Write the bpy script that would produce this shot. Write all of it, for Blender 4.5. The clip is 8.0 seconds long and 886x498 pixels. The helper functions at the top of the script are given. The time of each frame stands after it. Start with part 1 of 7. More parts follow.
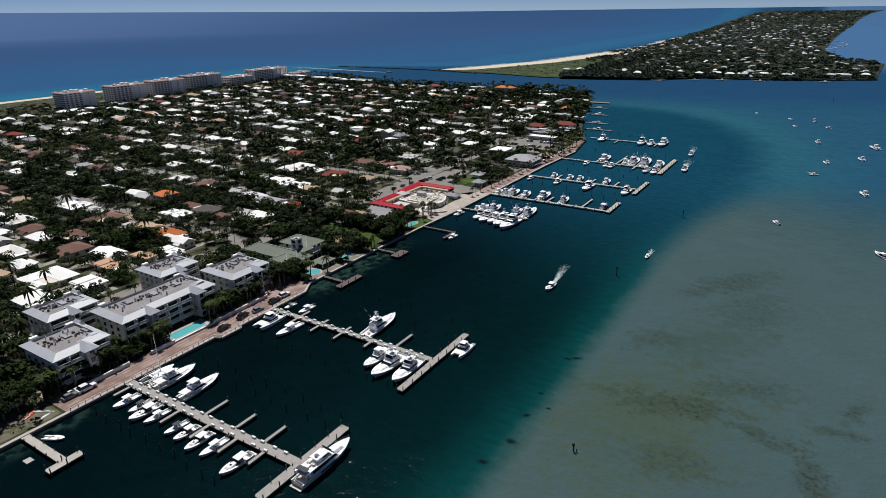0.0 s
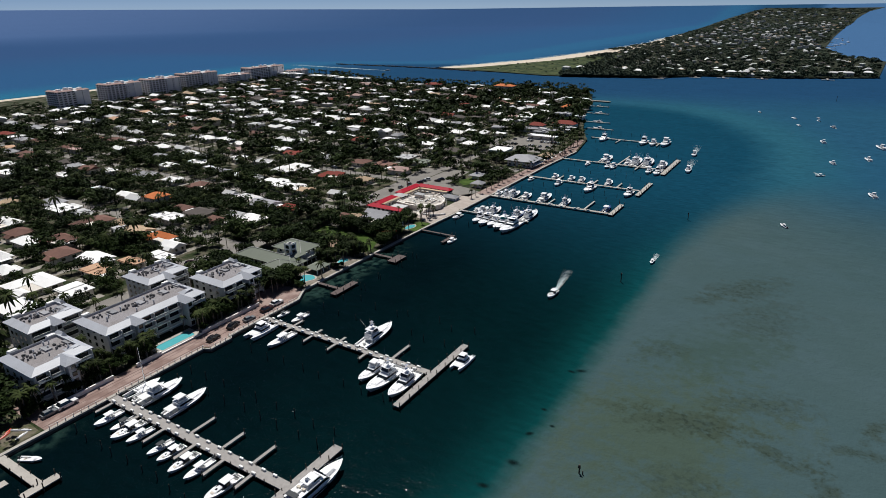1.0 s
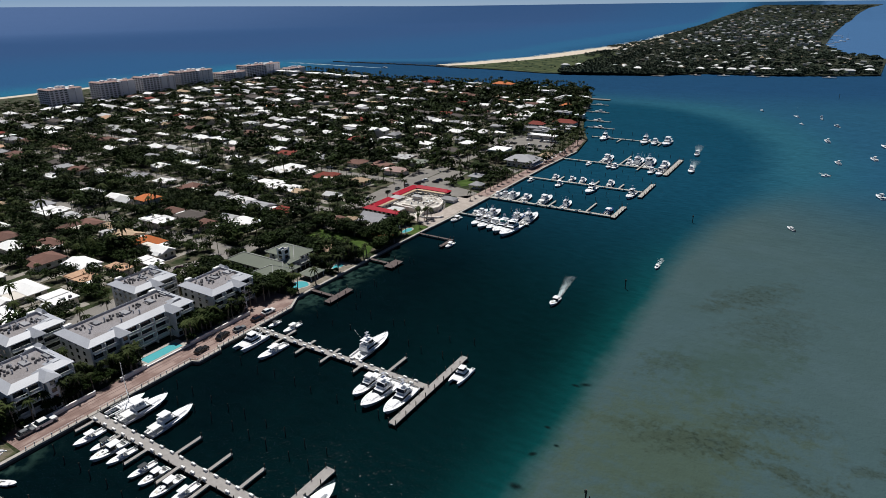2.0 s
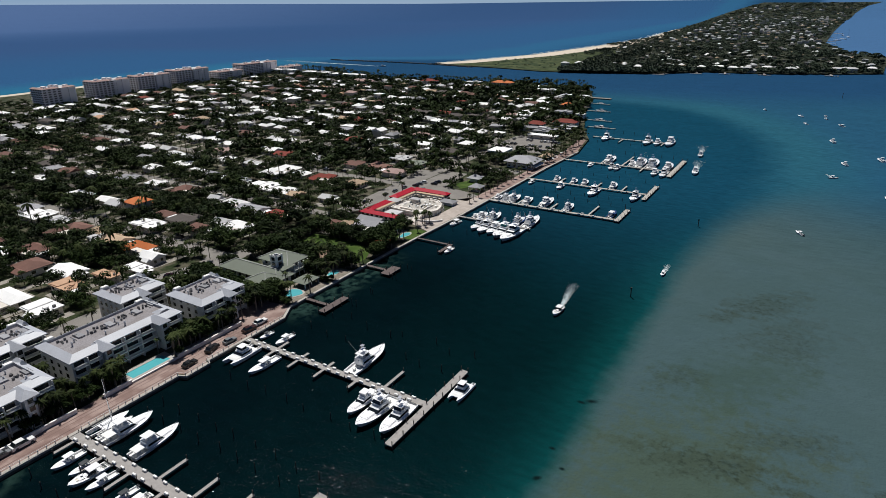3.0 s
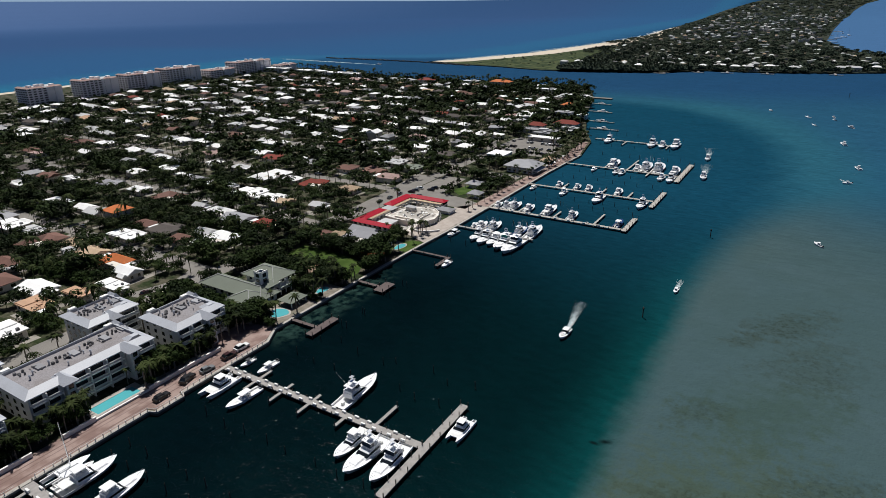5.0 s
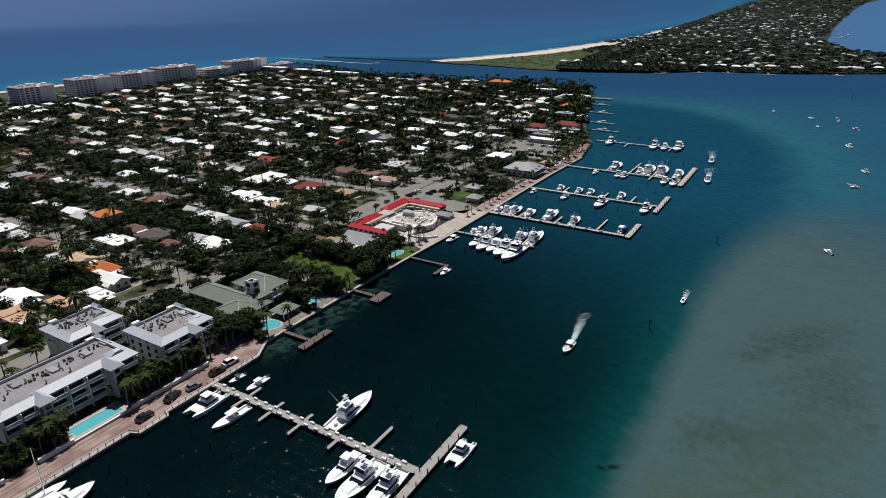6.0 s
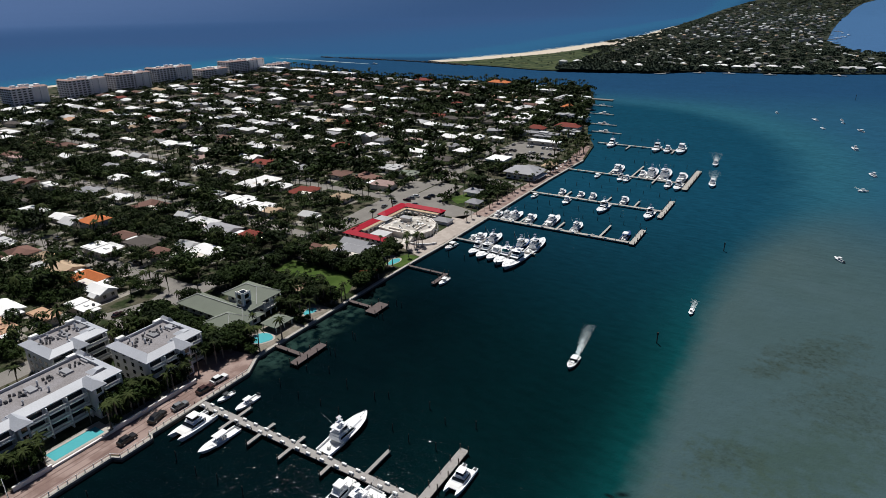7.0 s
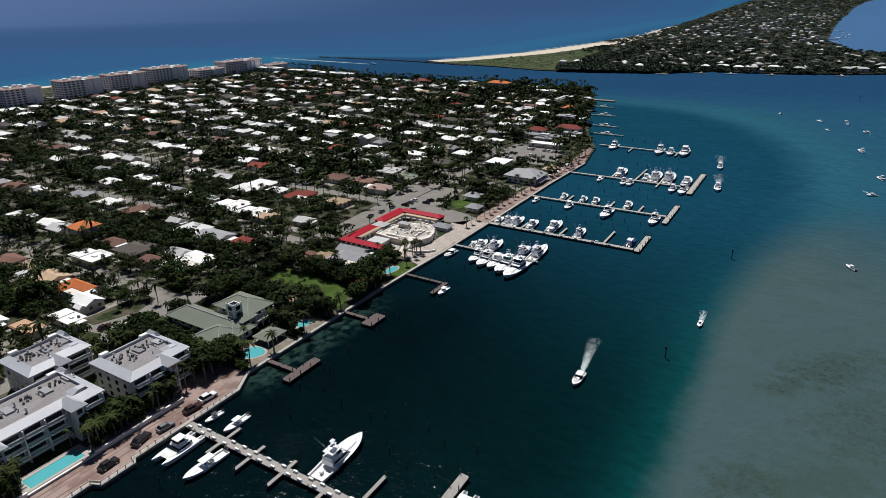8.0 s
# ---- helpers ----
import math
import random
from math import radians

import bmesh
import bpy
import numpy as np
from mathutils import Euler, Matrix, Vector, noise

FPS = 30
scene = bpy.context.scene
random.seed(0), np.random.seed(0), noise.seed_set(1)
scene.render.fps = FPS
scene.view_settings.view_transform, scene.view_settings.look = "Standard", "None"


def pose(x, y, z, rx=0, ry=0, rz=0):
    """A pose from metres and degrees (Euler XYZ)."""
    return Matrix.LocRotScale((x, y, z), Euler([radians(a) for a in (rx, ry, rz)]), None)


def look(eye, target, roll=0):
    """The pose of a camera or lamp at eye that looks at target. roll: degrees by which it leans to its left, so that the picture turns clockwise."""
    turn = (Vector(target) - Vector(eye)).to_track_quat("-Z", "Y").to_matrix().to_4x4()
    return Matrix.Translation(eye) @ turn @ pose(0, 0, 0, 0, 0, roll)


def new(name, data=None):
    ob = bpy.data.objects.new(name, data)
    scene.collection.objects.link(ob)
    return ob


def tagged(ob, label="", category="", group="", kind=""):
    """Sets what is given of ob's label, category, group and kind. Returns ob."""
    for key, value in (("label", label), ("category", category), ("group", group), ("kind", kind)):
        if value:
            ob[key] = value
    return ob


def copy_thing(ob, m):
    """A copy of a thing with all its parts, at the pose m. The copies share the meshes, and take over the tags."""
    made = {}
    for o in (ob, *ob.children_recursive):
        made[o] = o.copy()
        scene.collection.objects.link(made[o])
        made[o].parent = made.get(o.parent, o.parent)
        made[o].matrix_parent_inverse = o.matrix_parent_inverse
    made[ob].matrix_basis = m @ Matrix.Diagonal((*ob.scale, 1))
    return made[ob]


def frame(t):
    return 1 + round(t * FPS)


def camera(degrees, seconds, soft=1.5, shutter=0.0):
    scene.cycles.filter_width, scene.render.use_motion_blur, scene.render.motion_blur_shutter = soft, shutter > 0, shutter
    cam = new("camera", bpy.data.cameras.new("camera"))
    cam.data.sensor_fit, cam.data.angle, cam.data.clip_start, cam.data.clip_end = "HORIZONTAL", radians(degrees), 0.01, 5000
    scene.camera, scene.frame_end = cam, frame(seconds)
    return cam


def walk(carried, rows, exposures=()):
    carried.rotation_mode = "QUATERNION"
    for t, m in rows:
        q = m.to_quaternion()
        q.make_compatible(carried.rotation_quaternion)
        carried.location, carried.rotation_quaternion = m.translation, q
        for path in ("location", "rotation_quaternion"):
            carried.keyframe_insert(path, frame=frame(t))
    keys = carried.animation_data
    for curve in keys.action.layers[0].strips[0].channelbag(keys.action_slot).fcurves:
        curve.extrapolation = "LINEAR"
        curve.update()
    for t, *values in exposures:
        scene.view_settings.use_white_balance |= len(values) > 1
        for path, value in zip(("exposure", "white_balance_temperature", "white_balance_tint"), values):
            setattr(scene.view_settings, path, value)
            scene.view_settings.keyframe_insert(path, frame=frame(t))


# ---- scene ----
cam = camera(71.0, 8.0, soft=0.8)
PATH = [
    (0, (173.859, -89.009, 109.037), (172.863, -87.43, 108.319), -0.8),
    (0.5, (171.491, -84.741, 108.845), (170.496, -83.163, 108.124), -0.8),
    (1, (168.908, -80.729, 108.831), (167.916, -79.15, 108.106), -0.8),
    (1.5, (166.39, -76.656, 108.762), (165.402, -75.077, 108.033), -0.8),
    (3, (158.675, -64.373, 108.756), (157.695, -62.794, 108.017), -0.8),
    (3.5, (156.253, -60.248, 108.708), (155.275, -58.669, 107.967), -0.8),
    (4, (153.79, -56.104, 108.57), (152.814, -54.525, 107.828), -0.8),
    (4.5, (151.199, -52.029, 108.576), (150.225, -50.449, 107.832), -0.8),
    (6, (143.231, -39.526, 108.431), (142.266, -37.942, 107.682), -0.6),
    (6.5, (140.824, -35.474, 108.486), (139.861, -33.89, 107.737), -0.6),
    (7, (138.201, -31.379, 108.421), (137.24, -29.793, 107.671), -0.6),
    (7.5, (135.855, -27.318, 108.419), (134.894, -25.733, 107.668), -0.6),
    (8, (133.396, -23.35, 108.471), (132.438, -21.764, 107.72), -0.6),
]
walk(cam, [(t, look(eye, target, roll)) for t, eye, target, roll in PATH])


# ---------------------------------------------------------------- light
SUN_EL, SUN_AZ = 62.0, 139.0          # the sun's height, and its bearing from +x towards +y, in degrees
world = bpy.data.worlds.new("sky")
scene.world = world
world.use_nodes = True
wn = world.node_tree
sky = wn.nodes.new("ShaderNodeTexSky")
sky.sky_type, sky.sun_disc = "NISHITA", False
sky.sun_elevation, sky.sun_rotation = radians(SUN_EL), radians(90 - SUN_AZ)
sky.altitude, sky.air_density, sky.dust_density, sky.ozone_density = 9000, 1.0, 0.0, 3.0
wn.nodes["Background"].inputs["Strength"].default_value = 0.05
cool = wn.nodes.new("ShaderNodeMix")
cool.data_type, cool.blend_type = "RGBA", "MULTIPLY"
cool.inputs["Factor"].default_value, cool.inputs["B"].default_value = 1.0, (1.15, 1.08, 1.12, 1)
wn.links.new(sky.outputs[0], cool.inputs["A"])
wn.links.new(cool.outputs["Result"], wn.nodes["Background"].inputs["Color"])
lamp = bpy.data.lights.new("sun", "SUN")
lamp.energy, lamp.angle, lamp.color = 4.85, radians(0.55), (1.0, 0.982, 0.955)
sun = new("sun", lamp)
sun_way = Vector((math.cos(radians(SUN_AZ)) * math.cos(radians(SUN_EL)), math.sin(radians(SUN_AZ)) * math.cos(radians(SUN_EL)), math.sin(radians(SUN_EL))))
sun.matrix_world = look(sun_way * 300, (0, 0, 0))
scene.view_settings.exposure = 0.0

# ---------------------------------------------------------------- materials
MATS = {}


def mat(name, colour, rough=0.6, metal=0.0, vary=0.18, scale=1.2, fine=14.0, bump=0.15, per_object=0.0, spec=None, tint=None):
    """A surface with broad and fine variation in world size; per_object: how far single objects differ."""
    if name in MATS:
        return MATS[name]
    m = bpy.data.materials.new(name)
    m.use_nodes = True
    nt = m.node_tree
    b = nt.nodes["Principled BSDF"]
    b.inputs["Roughness"].default_value, b.inputs["Metallic"].default_value = rough, metal
    b.inputs["Specular IOR Level"].default_value = (0.5 if rough < 0.55 else 0.12) if spec is None else spec
    geo = nt.nodes.new("ShaderNodeNewGeometry")
    n1, n2 = nt.nodes.new("ShaderNodeTexNoise"), nt.nodes.new("ShaderNodeTexNoise")
    for n, s in ((n1, 1.0 / scale), (n2, fine / scale)):
        n.inputs["Scale"].default_value, n.inputs["Detail"].default_value = s, 4
        nt.links.new(geo.outputs["Position"], n.inputs["Vector"])
    add = nt.nodes.new("ShaderNodeMath")
    add.operation = "ADD"
    nt.links.new(n1.outputs[0], add.inputs[0]), nt.links.new(n2.outputs[0], add.inputs[1])
    ramp = nt.nodes.new("ShaderNodeMapRange")
    ramp.inputs["From Min"].default_value, ramp.inputs["From Max"].default_value = 0.6, 1.4
    ramp.inputs["To Min"].default_value, ramp.inputs["To Max"].default_value = 1 - vary, 1 + vary
    nt.links.new(add.outputs[0], ramp.inputs["Value"])
    last = ramp.outputs[0]
    if per_object:
        info = nt.nodes.new("ShaderNodeObjectInfo")
        r2 = nt.nodes.new("ShaderNodeMapRange")
        r2.inputs["To Min"].default_value, r2.inputs["To Max"].default_value = 1 - per_object, 1 + per_object
        nt.links.new(info.outputs["Random"], r2.inputs["Value"])
        mul = nt.nodes.new("ShaderNodeMath")
        mul.operation = "MULTIPLY"
        nt.links.new(last, mul.inputs[0]), nt.links.new(r2.outputs[0], mul.inputs[1])
        last = mul.outputs[0]
    vm = nt.nodes.new("ShaderNodeVectorMath")
    vm.operation = "SCALE"
    if tint:
        mx = nt.nodes.new("ShaderNodeMix")
        mx.data_type = "RGBA"
        mx.inputs["A"].default_value, mx.inputs["B"].default_value = (*colour, 1), (*tint, 1)
        mr = nt.nodes.new("ShaderNodeMapRange")
        mr.inputs["From Min"].default_value, mr.inputs["From Max"].default_value = 0.42, 0.58
        nt.links.new(n1.outputs[0], mr.inputs["Value"])
        nt.links.new(mr.outputs[0], mx.inputs["Factor"])
        nt.links.new(mx.outputs["Result"], vm.inputs[0])
    else:
        vm.inputs[0].default_value = colour
    nt.links.new(last, vm.inputs["Scale"])
    nt.links.new(vm.outputs[0], b.inputs["Base Color"])
    if bump:
        bp = nt.nodes.new("ShaderNodeBump")
        bp.inputs["Strength"].default_value, bp.inputs["Distance"].default_value = bump, 0.05
        nt.links.new(n2.outputs[0], bp.inputs["Height"])
        nt.links.new(bp.outputs[0], b.inputs["Normal"])
    MATS[name] = m
    return m


def foliage(name, dark, light, rough=0.7):
    """Leaves whose clumps differ one by one."""
    m = bpy.data.materials.new(name)
    m.use_nodes = True
    nt = m.node_tree
    b = nt.nodes["Principled BSDF"]
    b.inputs["Roughness"].default_value, b.inputs["Specular IOR Level"].default_value = rough, 0.06
    geo, noi = nt.nodes.new("ShaderNodeNewGeometry"), nt.nodes.new("ShaderNodeTexNoise")
    noi.inputs["Scale"].default_value = 0.07
    nt.links.new(geo.outputs["Position"], noi.inputs["Vector"])
    add = nt.nodes.new("ShaderNodeMath")
    add.operation = "MULTIPLY_ADD"
    add.inputs[1].default_value = 0.38
    nt.links.new(geo.outputs["Random Per Island"], add.inputs[0])
    sub = nt.nodes.new("ShaderNodeMapRange")
    sub.inputs["From Min"].default_value, sub.inputs["From Max"].default_value = 0.35, 0.65
    sub.inputs["To Max"].default_value = 0.55
    nt.links.new(noi.outputs[0], sub.inputs["Value"])
    nt.links.new(sub.outputs[0], add.inputs[2])
    mx = nt.nodes.new("ShaderNodeMix")
    mx.data_type = "RGBA"
    mx.inputs["A"].default_value, mx.inputs["B"].default_value = (*dark, 1), (*light, 1)
    nt.links.new(add.outputs[0], mx.inputs["Factor"])
    nt.links.new(mx.outputs["Result"], b.inputs["Base Color"])
    return m


GEL = mat("gelcoat", (0.84, 0.845, 0.85), 0.22, vary=0.04, scale=2, bump=0.02)
GEL_BLUE = mat("navy_gelcoat", (0.03, 0.06, 0.16), 0.15, vary=0.05, bump=0.02)
GEL_DARK = mat("dark_canvas", (0.05, 0.055, 0.06), 0.6, bump=0.1)
DECKW = mat("boat_deck", (0.72, 0.72, 0.70), 0.55, vary=0.08, scale=0.8)
TEAK = mat("boat_teak", (0.52, 0.47, 0.40), 0.6, vary=0.15, scale=0.4)
GLASS = mat("tinted_glass", (0.012, 0.016, 0.02), 0.06, vary=0.1, bump=0.0, spec=0.8)
PIPE = mat("polished_pipe", (0.75, 0.76, 0.78), 0.25, 0.9, vary=0.05, bump=0.0)
TEALC = mat("teal_canvas", (0.05, 0.22, 0.22), 0.6)
PLANK = mat("weathered_dock", (0.30, 0.283, 0.268), 0.8, vary=0.22, scale=1.0, fine=22, bump=0.4)
PLANK_DARK = mat("dark_dock", (0.115, 0.092, 0.088), 0.85, vary=0.25, scale=1.0, fine=20, bump=0.4)
PILE = mat("wet_pile", (0.075, 0.065, 0.055), 0.7, vary=0.3, scale=0.6, bump=0.4)
WHITEBOX = mat("white_plastic", (0.78, 0.78, 0.76), 0.4, vary=0.05, per_object=0.08)
CONC = mat("concrete", (0.38, 0.355, 0.32), 0.8, vary=0.2, scale=3.0, bump=0.25)
DRIVE = mat("old_concrete", (0.31, 0.285, 0.25), 0.85, vary=0.3, scale=4.0, fine=14, bump=0.25, tint=(0.19, 0.175, 0.15))
CONC_DARK = mat("wet_concrete", (0.10, 0.09, 0.075), 0.7, vary=0.35, scale=2.0, bump=0.3)
PAVER = mat("brick_paver", (0.215, 0.145, 0.125), 0.8, vary=0.2, scale=4.0, fine=20, bump=0.2, tint=(0.29, 0.215, 0.188))
PAVER_BAND = mat("dark_paver", (0.15, 0.10, 0.09), 0.85, vary=0.25, scale=3.0, fine=20, bump=0.2)
ASPH = mat("sunbleached_asphalt", (0.195, 0.182, 0.165), 0.85, vary=0.2, scale=7.0, fine=18, bump=0.15)
STUCCO = mat("pale_stucco", (0.66, 0.65, 0.63), 0.8, vary=0.07, scale=3.0, fine=18, bump=0.12)
STUCCO_W = mat("white_stucco", (0.78, 0.77, 0.74), 0.8, vary=0.06, scale=3.0, fine=18, bump=0.12)
CREAM = mat("cream_stucco", (0.72, 0.67, 0.60), 0.8, vary=0.12, scale=2.5, fine=18, bump=0.15)
QUAY = mat("pinkish_quay_paving", (0.44, 0.385, 0.34), 0.8, vary=0.25, scale=3.0, fine=14, bump=0.2, tint=(0.33, 0.285, 0.25))
TERRACE = mat("weathered_stone", (0.25, 0.215, 0.18), 0.85, vary=0.3, scale=2.5, fine=14, bump=0.25, tint=(0.15, 0.135, 0.105))
CREAM_DECK = mat("terrace_tiles", (0.70, 0.67, 0.62), 0.8, vary=0.2, scale=2.2, fine=12, bump=0.1, tint=(0.42, 0.38, 0.34))
# pinkish wall of the far hotels, lightened to carry the haze over them
STUCCO_P = mat("hazed_pinkish_stucco", (0.82, 0.79, 0.80), 0.8, vary=0.06, scale=5.0, fine=18, bump=0.12)
HWALL = mat("house_wall", (0.60, 0.56, 0.50), 0.8, vary=0.08, scale=3.0, bump=0.12, per_object=0.25)
ROOFW = mat("white_metal_roof", (0.40, 0.415, 0.45), 0.5, vary=0.12, scale=4.0, fine=12, bump=0.08)
DECKG = mat("roof_membrane", (0.275, 0.26, 0.268), 0.9, vary=0.34, scale=5.0, fine=11, bump=0.2, tint=(0.205, 0.19, 0.19))
HVAC = mat("hvac_metal", (0.115, 0.115, 0.125), 0.5, 0.3, vary=0.2, scale=1.0, per_object=0.55)
# one near-black for painted loggia shade, far panes and fan grilles
DARK = mat("dark_fill_and_shade", (0.03, 0.03, 0.032), 0.5, vary=0.2, bump=0.0)
POOL = mat("pool_water", (0.085, 0.38, 0.41), 0.08, vary=0.06, scale=2.0, fine=6, bump=0.25)
LAWN = mat("mown_lawn", (0.038, 0.072, 0.010), 0.9, vary=0.2, scale=6.0, fine=30, bump=0.4, tint=(0.056, 0.092, 0.018))
SAND = mat("beach_sand", (0.54, 0.47, 0.38), 0.9, vary=0.1, scale=14.0, fine=20, bump=0.15)
SAND_DARK = mat("tan_sand", (0.25, 0.18, 0.13), 0.9, vary=0.2, scale=3.0, fine=16, bump=0.2)
SCRUB = mat("dune_grass", (0.020, 0.036, 0.010), 0.9, vary=0.3, scale=16.0, fine=10, bump=0.3, tint=(0.055, 0.068, 0.026))
EARTH = mat("trodden_earth", (0.15, 0.13, 0.095), 0.9, vary=0.3, scale=3.0, fine=12, bump=0.3, tint=(0.06, 0.065, 0.032))
ROCK = mat("jetty_rock", (0.12, 0.11, 0.10), 0.9, vary=0.35, scale=2.0, bump=0.4)
BARK = mat("palm_bark", (0.20, 0.165, 0.13), 0.9, vary=0.2, scale=0.5, bump=0.4)
REDROOF = mat("red_tile_roof", (0.38, 0.008, 0.026), 0.6, vary=0.2, scale=2.0, fine=12, bump=0.15)
FOAM = mat("boat_wake_foam", (0.42, 0.49, 0.50), 0.6, vary=0.3, scale=1.5, fine=8, bump=0.3)
ROOFS = {
    "white": mat("roof_white", (0.80, 0.795, 0.78), 0.6, vary=0.09, scale=4.0, bump=0.1, per_object=0.06),
    "grey": mat("roof_grey", (0.27, 0.27, 0.285), 0.6, vary=0.14, scale=4.0, bump=0.15, per_object=0.25),
    "pale": mat("roof_pale_grey", (0.47, 0.47, 0.47), 0.6, vary=0.12, scale=4.0, bump=0.15, per_object=0.15),
    "brown": mat("roof_brown", (0.155, 0.085, 0.068), 0.8, vary=0.2, scale=3.0, bump=0.25, per_object=0.25),
    "dark": mat("roof_dark", (0.095, 0.082, 0.075), 0.8, vary=0.2, scale=3.0, bump=0.25, per_object=0.2),
    "tan": mat("roof_tan", (0.42, 0.31, 0.21), 0.8, vary=0.15, scale=3.0, bump=0.2, per_object=0.15),
    "peach": mat("roof_peach", (0.46, 0.29, 0.19), 0.8, vary=0.15, scale=3.0, bump=0.2),
    "salmon": mat("roof_salmon", (0.36, 0.25, 0.225), 0.8, vary=0.15, scale=3.0, bump=0.2),
    "orange": mat("roof_orange", (0.50, 0.155, 0.055), 0.8, vary=0.15, scale=3.0, bump=0.2),
    "red": mat("roof_dark_red", (0.20, 0.045, 0.033), 0.8, vary=0.15, scale=3.0, bump=0.2),
    "green": mat("roof_sage_green", (0.175, 0.195, 0.158), 0.6, vary=0.1, scale=4.0, bump=0.12),
}
LEAF = foliage("broadleaf", (0.003, 0.008, 0.002), (0.030, 0.051, 0.011))
# island leaves, paler and bluer: the haze of distance is in their colour
LEAF_FAR = foliage("hazed_far_leaf", (0.016, 0.029, 0.021), (0.050, 0.068, 0.041))
FROND = foliage("palm_frond", (0.006, 0.011, 0.003), (0.060, 0.078, 0.024))


def ground_mat():
    """Yards: dark turf, bare sandy soil and pale hard ground in patches."""
    m = mat("yard_ground", (0.020, 0.032, 0.009), 0.9, vary=0.45, scale=7.0, fine=8, bump=0.3, tint=(0.074, 0.068, 0.046))
    return m


def water_mat():
    """Deep marina water, a turquoise slope, a pale sand shoal with weed, blue ocean; fine chop."""
    m = bpy.data.materials.new("sea_water")
    m.use_nodes = True
    nt = m.node_tree
    nt.nodes.remove(nt.nodes["Principled BSDF"])
    L = nt.links.new

    def node(kind, **values):
        n = nt.nodes.new(kind)
        for k, v in values.items():
            n.inputs[k].default_value = v
        return n

    def math_(op, a, c, clamp=False):
        n = nt.nodes.new("ShaderNodeMath")
        n.operation, n.use_clamp = op, clamp
        for i, v in enumerate((a, c)):
            if isinstance(v, (int, float)):
                n.inputs[i].default_value = v
            else:
                L(v, n.inputs[i])
        return n.outputs[0]

    def step(v, lo, hi):
        n = node("ShaderNodeMapRange")
        n.interpolation_type = "SMOOTHSTEP"
        n.inputs["From Min"].default_value, n.inputs["From Max"].default_value = lo, hi
        L(v, n.inputs["Value"])
        return n.outputs[0]

    def mix(f, a, c):
        n = nt.nodes.new("ShaderNodeMix")
        n.data_type = "RGBA"
        L(f, n.inputs["Factor"])
        for key, v in (("A", a), ("B", c)):
            if isinstance(v, tuple):
                n.inputs[key].default_value = (*v, 1)
            else:
                L(v, n.inputs[key])
        return n.outputs["Result"]

    geo = nt.nodes.new("ShaderNodeNewGeometry")
    sep = nt.nodes.new("ShaderNodeSeparateXYZ")
    L(geo.outputs["Position"], sep.inputs[0])
    X, Y = sep.outputs[0], sep.outputs[1]

    def noise_(scale, detail=4, rough=0.55):
        n = node("ShaderNodeTexNoise", Scale=scale, Detail=detail, Roughness=rough)
        L(geo.outputs["Position"], n.inputs["Vector"])
        return n.outputs[0]

    big, mid, small = noise_(0.012), noise_(0.05), noise_(0.25, 5)
    # the shoal: its rim runs along x = 115, and swings away past y = 220
    swing = math_("MULTIPLY", math_("POWER", math_("MAXIMUM", math_("SUBTRACT", Y, 190.0), 0.0), 1.6), 0.0115)
    dx = math_("SUBTRACT", math_("SUBTRACT", X, swing), 119.0)
    dx = math_("ADD", dx, math_("ADD", math_("MULTIPLY", math_("SUBTRACT", mid, 0.5), 6.0), math_("MULTIPLY", math_("SUBTRACT", small, 0.5), 3.0)))
    edge = math_("DIVIDE", dx, math_("ADD", 1.0, math_("MULTIPLY", step(Y, 150.0, 330.0), 2.6)))
    shoal, slope = step(edge, -7.0, 3.0), step(dx, -52.0, 6.0)
    fine = noise_(0.9, 6, 0.7)

    def blob(cx, cy, rx, ry, turn, soft=0.5):
        """A ragged patch of weed on the sand bottom."""
        c_, s_ = math.cos(radians(turn)), math.sin(radians(turn))
        u, v = math_("SUBTRACT", X, cx), math_("SUBTRACT", Y, cy)
        a = math_("MULTIPLY", math_("ADD", math_("MULTIPLY", u, c_), math_("MULTIPLY", v, s_)), 1 / rx)
        b = math_("MULTIPLY", math_("SUBTRACT", math_("MULTIPLY", v, c_), math_("MULTIPLY", u, s_)), 1 / ry)
        r = math_("SQRT", math_("ADD", math_("MULTIPLY", a, a), math_("MULTIPLY", b, b)), 0.0)
        ragged = math_("ADD", math_("MULTIPLY", math_("SUBTRACT", mid, 0.5), 1.3), math_("ADD", math_("MULTIPLY", math_("SUBTRACT", small, 0.5), 1.6), math_("MULTIPLY", math_("SUBTRACT", fine, 0.5), 0.9)))
        return step(math_("SUBTRACT", math_("SUBTRACT", 1.0, r), math_("MULTIPLY", ragged, soft * 2)), 0.0, 0.9)

    sandc = mix(step(big, 0.3, 0.7), (0.047, 0.083, 0.091), (0.052, 0.087, 0.094))
    sandc = mix(math_("MULTIPLY", step(math_("ADD", mid, math_("MULTIPLY", fine, 0.35)), 0.50, 0.80), 0.28), sandc, (0.040, 0.070, 0.066))
    sandc = mix(math_("MULTIPLY", blob(142.0, 66.0, 40.0, 56.0, -25.0), 0.8), sandc, (0.050, 0.074, 0.052))
    sandc = mix(math_("MULTIPLY", blob(150.0, 122.0, 34.0, 20.0, 50.0), 0.6), sandc, (0.037, 0.064, 0.052))
    # weed beds: torn tufts within a looser cloud
    tuft = step(math_("ADD", noise_(0.55, 8, 0.72), math_("MULTIPLY", math_("SUBTRACT", small, 0.5), 0.5)), 0.45, 0.62)
